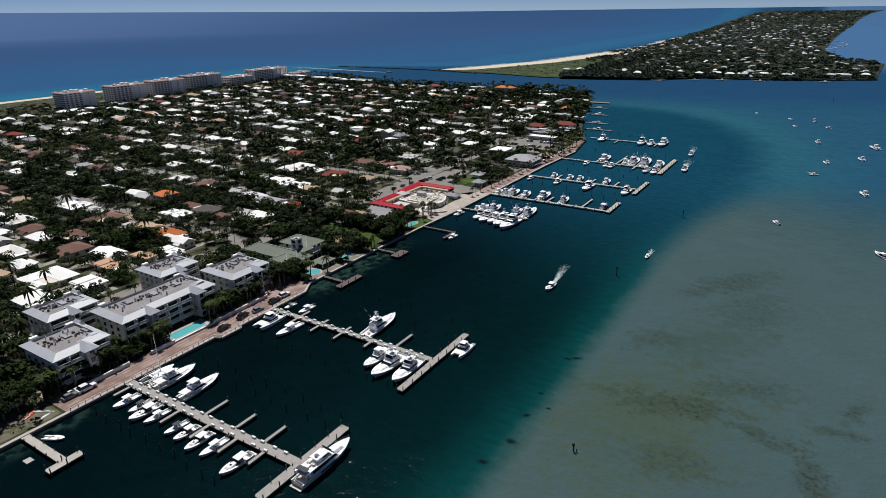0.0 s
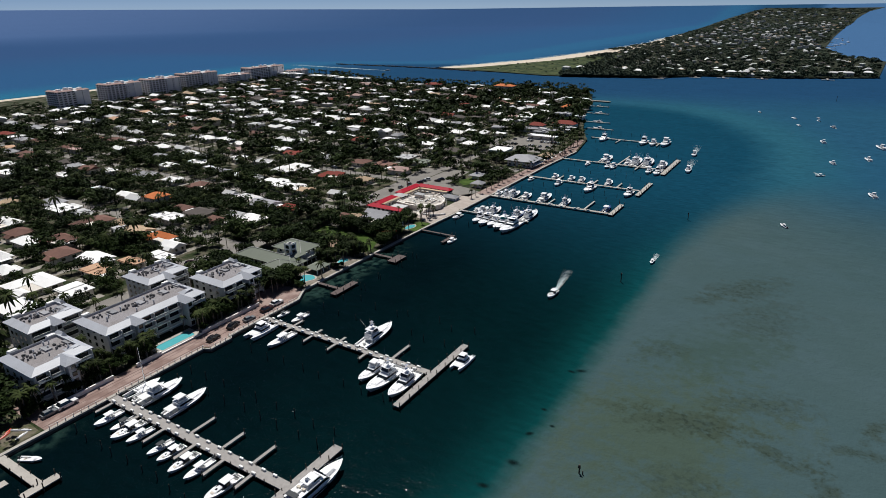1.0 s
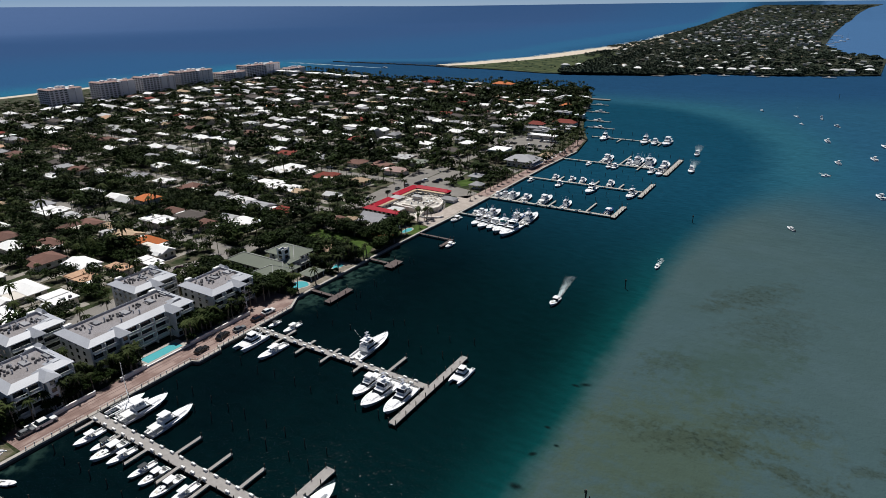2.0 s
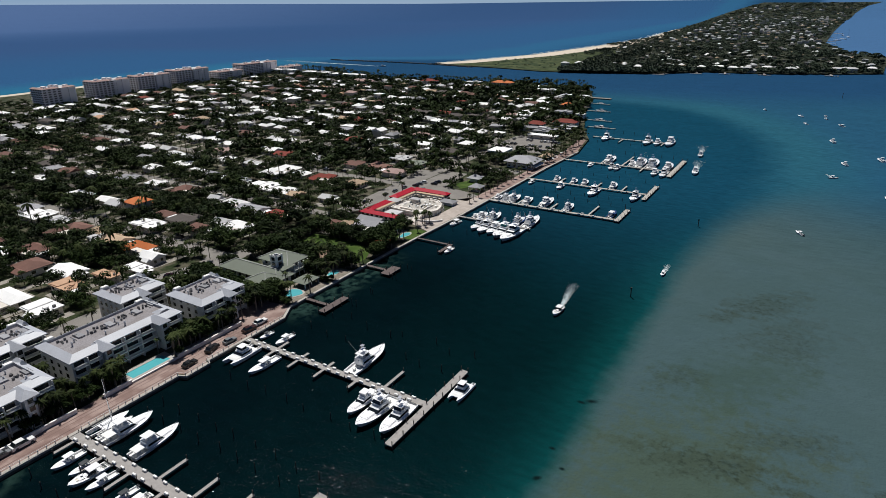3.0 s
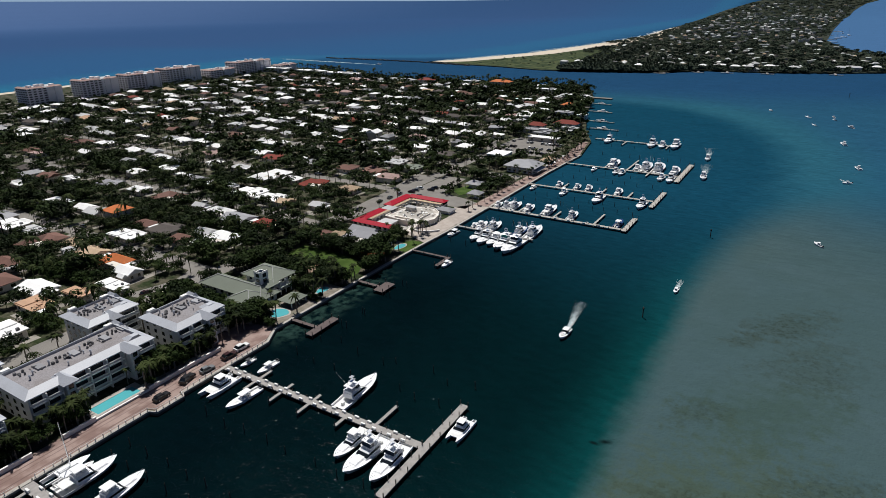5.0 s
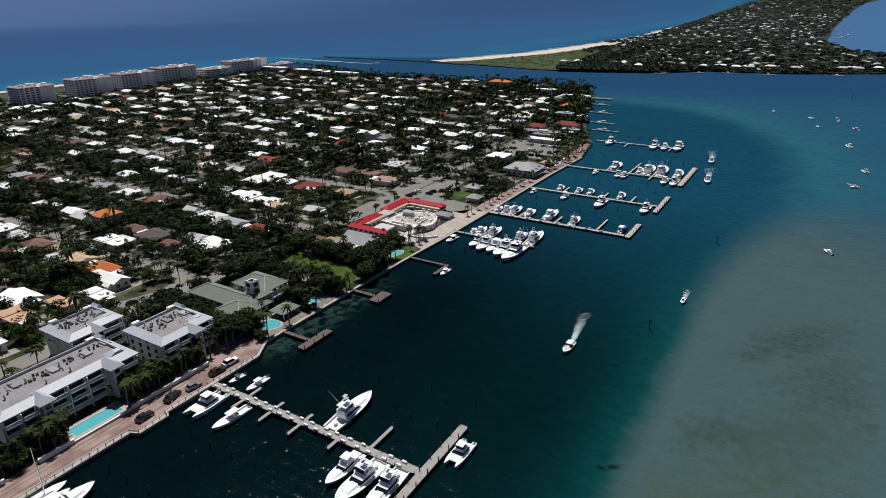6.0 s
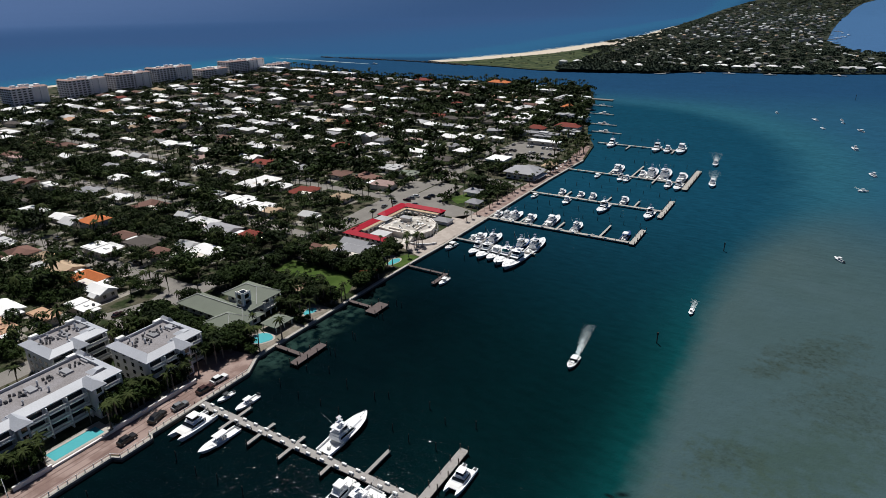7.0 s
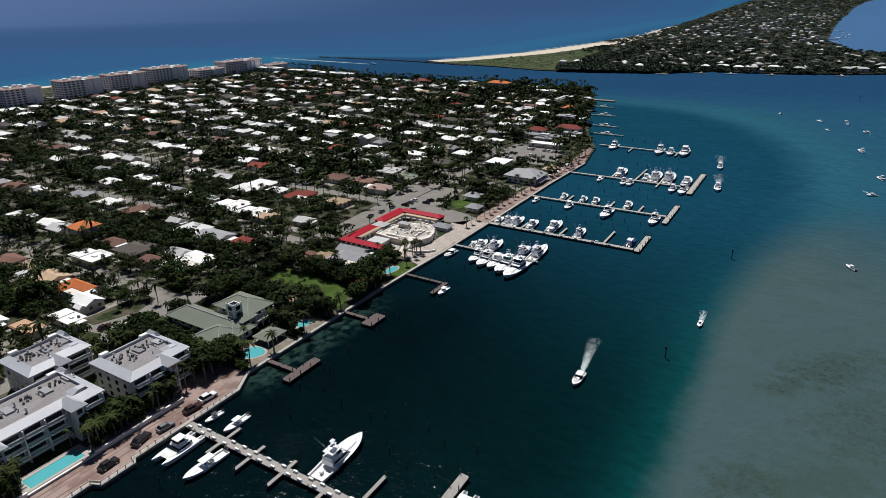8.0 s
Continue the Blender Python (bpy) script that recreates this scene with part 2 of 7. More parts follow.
    for cx, cy, rx, ry, turn, k in ((152.0, 181.0, 27.0, 13.0, 55.0, 0.62), (160.0, 164.0, 22.0, 9.0, 40.0, 0.35), (138.0, 160.0, 11.0, 6.0, 40.0, 0.55), (150.0, 77.0, 24.0, 8.0, 10.0, 0.8), (172.0, 74.0, 15.0, 7.0, -18.0, 0.8), (184.0, 64.0, 17.0, 5.0, 100.0, 0.8), (194.0, 100.0, 12.0, 4.0, 70.0, 0.85),
                                     (190.0, 86.0, 9.0, 3.5, 10.0, 0.75), (166.0, 96.0, 20.0, 9.0, 30.0, 0.5), (160.0, 150.0, 26.0, 14.0, 40.0, 0.4), (134.0, 112.0, 16.0, 7.0, 60.0, 0.35), (150.0, 50.0, 20.0, 10.0, 10.0, 0.4)):
        bed = blob(cx, cy, rx, ry, turn, 0.8)
        sandc = mix(math_("MULTIPLY", bed, 0.6 * k), sandc, (0.034, 0.046, 0.032))
        sandc = mix(math_("MULTIPLY", math_("MULTIPLY", bed, tuft), k), sandc, (0.021, 0.031, 0.023))
    deep = mix(step(X, 15.0, 115.0), mix(step(mid, 0.3, 0.75), (0.0005, 0.0042, 0.0056), (0.0008, 0.0058, 0.0072)), mix(step(Y, 95.0, 200.0), (0.0008, 0.0105, 0.0120), (0.0018, 0.0205, 0.0270)))
    # farther up the channel the water clears to teal and then blue
    deep = mix(step(Y, 130.0, 350.0), deep, (0.0056, 0.045, 0.078))
    c = mix(math_("POWER", slope, math_("SUBTRACT", 4.2, math_("MULTIPLY", step(Y, 105.0, 230.0), 1.4))), deep, mix(step(Y, 110.0, 300.0), (0.0030, 0.055, 0.056), (0.0075, 0.055, 0.082)))
    # the sandbank sinks away towards the inlet
    sunk = step(math_("ADD", Y, math_("MULTIPLY", math_("SUBTRACT", X, 150.0), 0.9)), 215.0, 470.0)
    c = mix(shoal, c, mix(sunk, sandc, (0.022, 0.062, 0.084)))
    for cx, cy, rx, ry, turn in ((115.0, 87.0, 3.0, 1.5, 20.0), (112.5, 85.0, 1.8, 0.9, 0.0), (115.0, 37.0, 2.8, 1.7, 0.0), (114.0, 50.0, 1.8, 1.1, 40.0), (112.5, 26.0, 2.2, 1.3, 10.0), (113.0, 62.0, 1.4, 0.9, 0.0), (118.0, 56.0, 1.2, 0.8, 0.0)):
        c = mix(math_("MULTIPLY", blob(cx, cy, rx, ry, turn, 0.25), 0.95), c, (0.003, 0.008, 0.008))
    # a pale teal bar curves round the basin; beyond it the bottom falls away to blue
    ex, ey = math_("MULTIPLY", math_("ADD", X, 50.0), 1 / 195.0), math_("MULTIPLY", math_("SUBTRACT", Y, 400.0), 1 / 271.0)
    ring = math_("SQRT", math_("ADD", math_("MULTIPLY", ex, ex), math_("MULTIPLY", ey, ey)), 0.0)
    ring = math_("ADD", ring, math_("MULTIPLY", math_("SUBTRACT", mid, 0.5), 0.10))
    bar = mix(step(ring, 1.02, 1.34), (0.018, 0.084, 0.122), (0.016, 0.068, 0.120))
    c = mix(math_("MULTIPLY", step(ring, 0.84, 1.05), step(Y, 265.0, 410.0)), c, bar)
    chan = step(math_("SUBTRACT", Y, math_("MULTIPLY", X, 0.25)), 620.0, 830.0)
    c = mix(chan, c, (0.013, 0.052, 0.114))
    # the lagoon behind the island is paled: distance haze put into its colour
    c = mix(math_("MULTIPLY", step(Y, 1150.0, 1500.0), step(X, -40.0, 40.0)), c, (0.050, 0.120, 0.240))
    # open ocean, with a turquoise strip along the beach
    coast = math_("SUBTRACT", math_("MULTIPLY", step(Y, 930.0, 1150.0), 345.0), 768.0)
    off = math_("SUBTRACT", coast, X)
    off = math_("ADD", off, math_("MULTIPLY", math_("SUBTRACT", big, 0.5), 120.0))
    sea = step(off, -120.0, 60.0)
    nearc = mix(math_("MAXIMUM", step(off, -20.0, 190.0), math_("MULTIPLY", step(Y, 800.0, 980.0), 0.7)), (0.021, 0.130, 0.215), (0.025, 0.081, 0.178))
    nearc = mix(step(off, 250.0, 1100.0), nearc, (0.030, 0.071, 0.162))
    # far offshore the blue pales, horizon haze painted into the water colour
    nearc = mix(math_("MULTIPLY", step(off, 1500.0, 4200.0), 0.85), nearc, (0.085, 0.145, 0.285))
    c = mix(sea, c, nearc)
    # pale sand and weed showing through beside the seawall
    strip = math_("MULTIPLY", math_("SUBTRACT", 1.0, step(X, 2.0, 11.0)), math_("MULTIPLY", step(Y, 74.0, 90.0), math_("SUBTRACT", 1.0, step(Y, 125.0, 160.0))))
    strip2 = math_("MULTIPLY", math_("SUBTRACT", 1.0, step(X, 1.0, 9.0)), math_("SUBTRACT", 1.0, step(Y, -22.0, -8.0)))
    strip = math_("MULTIPLY", math_("MAXIMUM", strip, strip2), step(small, 0.38, 0.62))
    c = mix(strip, c, (0.018, 0.040, 0.034))
    # wind streaks, painted into the colour, lighten and darken the surface a little
    streak = nt.nodes.new("ShaderNodeMapping")
    streak.inputs["Scale"].default_value, streak.inputs["Rotation"].default_value = (0.16, 0.42, 1.0), (0, 0, 0.5)
    L(geo.outputs["Position"], streak.inputs["Vector"])
    ns = node("ShaderNodeTexNoise", Scale=1.0, Detail=5, Roughness=0.6)
    L(streak.outputs[0], ns.inputs["Vector"])
    amount = node("ShaderNodeMapRange")
    for key, val in (("From Min", 0.3), ("From Max", 0.7), ("To Min", 0.84), ("To Max", 1.16)):
        amount.inputs[key].default_value = val
    L(ns.outputs[0], amount.inputs["Value"])
    # out in the inlet the gusts show more plainly
    gust = node("ShaderNodeTexNoise", Scale=0.16, Detail=4, Roughness=0.6)
    L(streak.outputs[0], gust.inputs["Vector"])
    swing_ = math_("MULTIPLY", math_("MULTIPLY", math_("SUBTRACT", gust.outputs[0], 0.5), 0.34), math_("MULTIPLY", step(Y, 200.0, 520.0), math_("SUBTRACT", 1.0, math_("MULTIPLY", sea, 0.75))))
    # fine ripples: their light and dark is put into the water colour too
    ripple_way = nt.nodes.new("ShaderNodeMapping")
    ripple_way.inputs["Scale"].default_value, ripple_way.inputs["Rotation"].default_value = (0.10, 0.42, 1.0), (0, 0, -0.35)
    L(geo.outputs["Position"], ripple_way.inputs["Vector"])
    rip = node("ShaderNodeTexNoise", Scale=1.0, Detail=3, Roughness=0.6, Distortion=0.6)
    L(ripple_way.outputs[0], rip.inputs["Vector"])
    swing_ = math_("ADD", swing_, math_("MULTIPLY", math_("MULTIPLY", math_("SUBTRACT", rip.outputs[0], 0.5), 0.6), math_("MULTIPLY", step(Y, 150.0, 320.0), math_("SUBTRACT", 1.0, step(Y, 560.0, 800.0)))))
    total = math_("ADD", 1.0, math_("ADD", math_("MULTIPLY", math_("SUBTRACT", amount.outputs[0], 1.0), math_("SUBTRACT", 1.0, math_("MULTIPLY", math_("MAXIMUM", shoal, sea), 0.8))), swing_))
    scaled = nt.nodes.new("ShaderNodeVectorMath")
    scaled.operation = "SCALE"
    L(c, scaled.inputs[0]), L(total, scaled.inputs["Scale"])
    c = scaled.outputs[0]
    w1, w2 = noise_(0.30, 2), noise_(1.3, 1)
    h = math_("ADD", w1, math_("MULTIPLY", w2, 0.34))
    bp = node("ShaderNodeBump", Strength=0.7, Distance=0.45)
    L(h, bp.inputs["Height"])
    body, gloss, both = nt.nodes.new("ShaderNodeBsdfDiffuse"), node("ShaderNodeBsdfGlossy", Roughness=0.10), node("ShaderNodeMixShader", Fac=0.02)
    # the facets that catch the light are few and small
    facet = math_("ADD", math_("MULTIPLY", step(noise_(3.4, 2, 0.6), 0.615, 0.69), 0.30), 0.004)
    L(facet, both.inputs["Fac"])
    L(c, body.inputs["Color"])
    L(bp.outputs[0], body.inputs["Normal"]), L(bp.outputs[0], gloss.inputs["Normal"])
    L(body.outputs[0], both.inputs[1]), L(gloss.outputs[0], both.inputs[2])
    L(both.outputs[0], nt.nodes["Material Output"].inputs["Surface"])
    return m


# ---------------------------------------------------------------- mesh helpers
def face(bm, pts):
    return bm.faces.new([bm.verts.new(p) for p in pts])


def frustum(bm, lo, z0, hi, z1):
    """A block between two level rectangles (x0, x1, y0, y1)."""
    a = [bm.verts.new((x, y, z0)) for x, y in ((lo[0], lo[2]), (lo[1], lo[2]), (lo[1], lo[3]), (lo[0], lo[3]))]
    b = [bm.verts.new((x, y, z1)) for x, y in ((hi[0], hi[2]), (hi[1], hi[2]), (hi[1], hi[3]), (hi[0], hi[3]))]
    bm.faces.new(a[::-1]), bm.faces.new(b)
    for i in range(4):
        j = (i + 1) % 4
        bm.faces.new((a[i], a[j], b[j], b[i]))


def box(bm, x0, x1, y0, y1, z0, z1):
    frustum(bm, (x0, x1, y0, y1), z0, (x0, x1, y0, y1), z1)


def tube(bm, p, q, r, n=6, r2=None):
    p, q = Vector(p), Vector(q)
    t = (q - p).to_track_quat("Z", "Y")
    r2 = r if r2 is None else r2
    ring = [t @ Vector((math.cos(2 * math.pi * i / n), math.sin(2 * math.pi * i / n), 0)) for i in range(n)]
    a, b = [bm.verts.new(p + v * r) for v in ring], [bm.verts.new(q + v * r2) for v in ring]
    for i in range(n):
        j = (i + 1) % n
        bm.faces.new((a[i], a[j], b[j], b[i]))
    bm.faces.new(a[::-1]), bm.faces.new(b)


def slab(bm, outline, z0, z1):
    """An upright prism over an outline, anticlockwise."""
    a, b = [bm.verts.new((x, y, z0)) for x, y in outline], [bm.verts.new((x, y, z1)) for x, y in outline]
    bm.faces.new(a[::-1]), bm.faces.new(b)
    for i in range(len(a)):
        j = (i + 1) % len(a)
        bm.faces.new((a[i], a[j], b[j], b[i]))


def hip(bm, x0, x1, y0, y1, z, rise, eave=0.18):
    """A hipped roof with a thin eave board."""
    box(bm, x0, x1, y0, y1, z - eave, z)
    w, d = x1 - x0, y1 - y0
    if w >= d:
        r0, r1 = (x0 + d * 0.48, (y0 + y1) / 2, z + rise), (x1 - d * 0.48, (y0 + y1) / 2, z + rise)
        v = [bm.verts.new(p) for p in ((x0, y0, z), (x1, y0, z), (x1, y1, z), (x0, y1, z), r0, r1)]
        for f in ((0, 1, 5, 4), (1, 2, 5), (2, 3, 4, 5), (3, 0, 4)):
            bm.faces.new([v[i] for i in f])
    else:
        r0, r1 = ((x0 + x1) / 2, y0 + w * 0.48, z + rise), ((x0 + x1) / 2, y1 - w * 0.48, z + rise)
        v = [bm.verts.new(p) for p in ((x0, y0, z), (x1, y0, z), (x1, y1, z), (x0, y1, z), r0, r1)]
        for f in ((0, 1, 4), (1, 2, 5, 4), (2, 3, 5), (3, 0, 4, 5)):
            bm.faces.new([v[i] for i in f])


def gable(bm, x0, x1, y0, y1, z, rise):
    """A gabled roof, its ridge along the longer side, closed below."""
    if x1 - x0 >= y1 - y0:
        ym = (y0 + y1) / 2
        p = [(x0, y0, z), (x1, y0, z), (x1, y1, z), (x0, y1, z), (x0, ym, z + rise), (x1, ym, z + rise)]
        f = ((0, 1, 5, 4), (2, 3, 4, 5), (1, 2, 5), (3, 0, 4), (3, 2, 1, 0))
    else:
        xm = (x0 + x1) / 2
        p = [(x0, y0, z), (x1, y0, z), (x1, y1, z), (x0, y1, z), (xm, y0, z + rise), (xm, y1, z + rise)]
        f = ((1, 2, 5, 4), (3, 0, 4, 5), (0, 1, 4), (2, 3, 5), (3, 2, 1, 0))
    v = [bm.verts.new(q) for q in p]
    for g in f:
        bm.faces.new([v[i] for i in g])
    box(bm, x0, x1, y0, y1, z - 0.16, z)


def mesh_of(name, bm, material):
    me = bpy.data.meshes.new(name)
    bm.to_mesh(me)
    bm.free()
    me.materials.append(material)
    return me


def part(name, bm, material, parent, label=""):
    ob = new(name, mesh_of(name, bm, material))
    ob.parent = parent
    if label:
        tagged(ob, label)
    return ob


def thing(name, label, category, group="", m=None):
    ob = new(name)
    ob.empty_display_size = 0.5
    if m is not None:
        ob.matrix_basis = m
    return tagged(ob, label, category, group)


def solid(name, bm, material, label, category, group="", kind="", m=None):
    ob = new(name, mesh_of(name, bm, material))
    if m is not None:
        ob.matrix_basis = m
    return tagged(ob, label, category, group, kind)


def shape(fn, *args):
    bm = bmesh.new()
    fn(bm, *args)
    return bm


def raw(name, verts, quads, material, smooth=False):
    """A mesh object from arrays of corners and four-sided faces."""
    me = bpy.data.meshes.new(name)
    me.vertices.add(len(verts)), me.loops.add(quads.size), me.polygons.add(len(quads))
    me.vertices.foreach_set("co", np.ascontiguousarray(verts, dtype=np.float32).ravel())
    me.loops.foreach_set("vertex_index", np.ascontiguousarray(quads, dtype=np.int32).ravel())
    me.polygons.foreach_set("loop_start", np.arange(len(quads), dtype=np.int32) * quads.shape[1])
    me.update(calc_edges=True)
    me.materials.append(material)
    return me


MADE = {}


def place(key, build, m):
    """The first thing of a kind is built, the following are copies of it."""
    if key not in MADE:
        MADE[key] = build()
        MADE[key].matrix_basis = m
        return MADE[key]
    return copy_thing(MADE[key], m)


def at(x, y, z=0.0, turn=0.0, sx=1.0, sy=None, sz=None):
    return pose(x, y, z, 0, 0, turn) @ Matrix.Diagonal((sx, sx if sy is None else sy, sx if sz is None else sz, 1))


GROUND = 1.2      # the land's height over the water


def rim(x, y):
    """The sea rises a little far out, so that it ends where the horizon stands."""
    r = math.hypot(x - 150, y + 55)
    return max(0.0, (r - 3900) / 950) ** 1.5 * (98.0 + 30.0 * min(1.0, max(0.0, (-2500 - x) / 1800)))


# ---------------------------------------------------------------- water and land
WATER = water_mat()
bm = bmesh.new()
rings = [[bm.verts.new((150 + r * math.cos(a), -55 + r * math.sin(a), rim(150 + r * math.cos(a), -55 + r * math.sin(a)))) for a in np.linspace(0, 2 * math.pi, 96, endpoint=False)]
         for r in (60, 200, 500, 1000, 2000, 3200, 3900, 4050, 4200, 4350, 4500, 4650, 4750, 4850)]
bm.faces.new(rings[0])
for a, b in zip(rings, rings[1:]):
    for i in range(96):
        j = (i + 1) % 96
        bm.faces.new((a[i], b[i], b[j], a[j]))
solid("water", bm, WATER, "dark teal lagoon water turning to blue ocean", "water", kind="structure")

EAST = [(0.2, -260), (0.2, 33), (2.6, 34), (2.6, 43), (1.0, 44), (1.0, 78), (-3.6, 86), (-3.4, 150), (-2.6, 178), (-1.6, 200), (-1.2, 245), (-1, 330), (1, 388), (-8, 437),
        (-27, 479), (-41, 521), (-57, 568), (-70, 618), (-79, 656), (-103, 718), (-120, 756)]
NORTH = [(-155, 756), (-227, 737), (-312, 727), (-408, 722), (-480, 735), (-570, 757), (-690, 790)]
WEST = [(-742, 800), (-764, 560), (-768, 300), (-764, 100), (-760, -260)]
solid("ground", shape(slab, EAST + NORTH + WEST, -3.0, GROUND), ground_mat(), "yards of turf and sandy soil between the houses", "ground", kind="structure")
BEACH = [(-745, 815), (-734, 560), (-735, 300), (-733, 100), (-729, -260)]
solid("beach", shape(slab, [(x - 27, y) for x, y in BEACH][::-1] + [(x - 46, y + (20 if y > 700 else 0)) for x, y in BEACH], -2.0, GROUND + 0.06), SAND, "pale ocean beach sand behind the hotels", "beach", kind="structure")

# the island across the inlet
ISLE_W = [(-500, 975), (-475, 1015), (-440, 1115), (-404, 1232), (-370, 1498), (-353, 1680), (-345, 1936), (-391, 2530), (-435, 3065), (-505, 3895), (-468, 4208), (-398, 4475), (-348, 4580), (-325, 4640)]
ISLE_S = [(-255, 920), (-182, 931), (-87, 954), (-20, 1014), (51, 1022), (106, 1030), (154, 1057), (216, 1090)]
ISLE_T = [(-260, 920), (-340, 939), (-433, 951), (-500, 975)]
ISLE_E = [(216, 1090), (236, 1421), (173, 1507), (119, 1837), (121, 2423), (144, 3674), (184, 4260), (247, 4555), (310, 4640)]


def between(line, y):
    return float(np.interp(y, [p[1] for p in line], [p[0] for p in line]))


bm = bmesh.new()
cols = []
for y in [920, 930, 939, 951, 963, 975, 1014, 1022, 1057, 1090, 1160, 1250, 1421, 1507, 1680, 1837, 2100, 2500, 3000, 3300, 3684, 3900, 4050, 4200, 4350, 4500, 4640]:
    lo = between(ISLE_W, y) if y >= 975 else between(ISLE_T, y)
    hi = between(ISLE_S, y) if y < 1090 else between(ISLE_E, y)
    cols.append([bm.verts.new((lo + (hi - lo) * k / 8, y, GROUND + rim(lo + (hi - lo) * k / 8, y))) for k in range(9)])
for a, b in zip(cols, cols[1:]):
    for k in range(8):
        bm.faces.new((a[k], a[k + 1], b[k + 1], b[k]))
edge = bmesh.ops.extrude_edge_only(bm, edges=[e for e in bm.edges if e.is_boundary])
for v in edge["geom"]:
    if isinstance(v, bmesh.types.BMVert):
        v.co.z -= 2.5
solid("island_ground", bm, mat("forest_floor", (0.016, 0.022, 0.012), 0.9, vary=0.3, scale=12.0, fine=8, bump=0.3, tint=(0.034, 0.038, 0.022)), "wooded low island across the inlet", "ground", kind="structure")
bm = bmesh.new()
strip = []
for (x, y), w in zip(ISLE_W[:8], (34, 44, 46, 50, 56, 50, 34, 20)):
    strip.append([bm.verts.new((x - 14, y, -0.5)), bm.verts.new((x + 2, y, GROUND + 0.15)), bm.verts.new((x + w, y - (0.3 * w if y < 1400 else 0), GROUND + 0.25))])
for a, b in zip(strip, strip[1:]):
    for k in range(2):
        bm.faces.new((a[k], a[k + 1], b[k + 1], b[k]))
solid("beach_far", bm, SAND, "pale sand beach on the island's ocean side", "beach", kind="structure")
bm = bmesh.new()
v = [bm.verts.new((x, y, GROUND + 0.12)) for x, y in [(-452, 962), (-340, 942), (-258, 924), (-195, 934), (-225, 1040), (-262, 1400), (-338, 1500), (-370, 1230), (-400, 1115), (-436, 1012)]]
bm.faces.new(v)
solid("dune_grass", bm, SCRUB, "green grassy point behind the island beach", "grass", kind="structure")

# broken surf along the island's beach
bm = bmesh.new()
for k in range(170):
    y = random.uniform(985, 2300)
    x = between(ISLE_W, y) - random.choice((12, 12, 12, 13, 13, 24)) + random.gauss(0, 1)
    r1, r2 = random.uniform(0.4, 1.1), random.uniform(8, 30)
    lean = (between(ISLE_W, y + 5) - between(ISLE_W, y - 5)) / 10
    slab(bm, [(x - r1 - lean * r2, y - r2), (x + r1 - lean * r2, y - r2), (x + r1 * 1.6, y), (x + r1 + lean * r2, y + r2), (x - r1 + lean * r2, y + r2), (x - r1 * 1.3, y)], -0.1, 0.12 + 0.001 * k)
solid("surf", bm, FOAM, "broken lines of white surf along the beach", "surf", kind="stuff")

# streets on their grid, 70 m apart
STREETS = [38 + 70 * k for k in range(11)]
for k, y in enumerate(STREETS):
    if 38 < y < 700:
        solid(f"road_{k}", shape(box, -690, -62, y - 3.6, y + 3.6, GROUND - 0.3, GROUND + 0.05), ASPH, "sun-bleached residential street", "road", kind="structure")
for k, (x, y0, y1) in enumerate(((-62, -60, 420), (-330, 40, 700), (-600, 150, 700))):
    solid(f"avenue_{k}", shape(box, x - 4.2, x + 4.2, y0, y1, GROUND - 0.3, GROUND + 0.06), ASPH, "sun-bleached avenue lined with palms", "road", kind="structure")

solid("road_point", shape(slab, [(-58, 366), (-66, 366), (-88, 415), (-106, 490), (-112, 560), (-104, 560), (-98, 490), (-81, 419)], GROUND - 0.3, GROUND + 0.07), ASPH, "sun-bleached street curving to the point", "road", kind="structure")

# ---------------------------------------------------------------- waterfront
bm = bmesh.new()
for (xa, ya), (xb, yb) in zip(EAST[:12], EAST[1:13]):
    face(bm, [(xa + 0.25, ya, -1.5), (xb + 0.25, yb, -1.5), (xb + 0.25, yb, GROUND + 0.12), (xa + 0.25, ya, GROUND + 0.12)])
    face(bm, [(xa + 0.25, ya, GROUND + 0.12), (xb + 0.25, yb, GROUND + 0.12), (xb - 0.9, yb, GROUND + 0.12), (xa - 0.9, ya, GROUND + 0.12)])
    face(bm, [(xa - 0.9, ya, GROUND + 0.12), (xb - 0.9, yb, GROUND + 0.12), (xb - 0.9, yb, GROUND - 0.2), (xa - 0.9, ya, GROUND - 0.2)])
solid("seawall", bm, CONC, "pale concrete seawall along the marina", "seawall", kind="structure")
bm = bmesh.new()
for (xa, ya), (xb, yb) in zip(EAST[:12], EAST[1:13]):
    face(bm, [(xa + 0.30, ya, -1.5), (xb + 0.30, yb, -1.5), (xb + 0.30, yb, 0.75), (xa + 0.30, ya, 0.75)])
solid("seawall_tide_band", bm, CONC_DARK, "dark wet weed band at the seawall's foot", "seawall", kind="structure")

PROMENADE = [(-9.5, -19), (-0.75, -19), (-0.75, 33.6), (1.65, 34.6), (1.65, 42.6), (0.05, 43.4), (0.05, 77.6), (-4.6, 86), (-17, 84), (-17.5, 71), (-10, 65)]
solid("promenade", shape(slab, PROMENADE, GROUND - 0.3, GROUND + 0.08), PAVER, "terracotta paver promenade along the seawall", "pavement", kind="structure")
solid("hotel_quay", shape(slab, [(-20, 189), (-3.2, 182), (-2.6, 215), (-2.2, 245), (-11, 245), (-18, 236), (-12.6, 222), (-12.6, 202), (-20, 197)], GROUND - 0.3, GROUND + 0.07), QUAY, "pale paved quay beside the marina", "pavement", kind="structure")
solid("marina_walk", shape(slab, [(-11, 245.2), (-2.2, 245.2), (-2, 330), (0, 388), (-8.6, 432), (-15, 430), (-9, 386), (-9, 330)], GROUND - 0.3, GROUND + 0.07), PAVER, "terracotta paved marina walk lined with palms", "pavement", kind="structure")
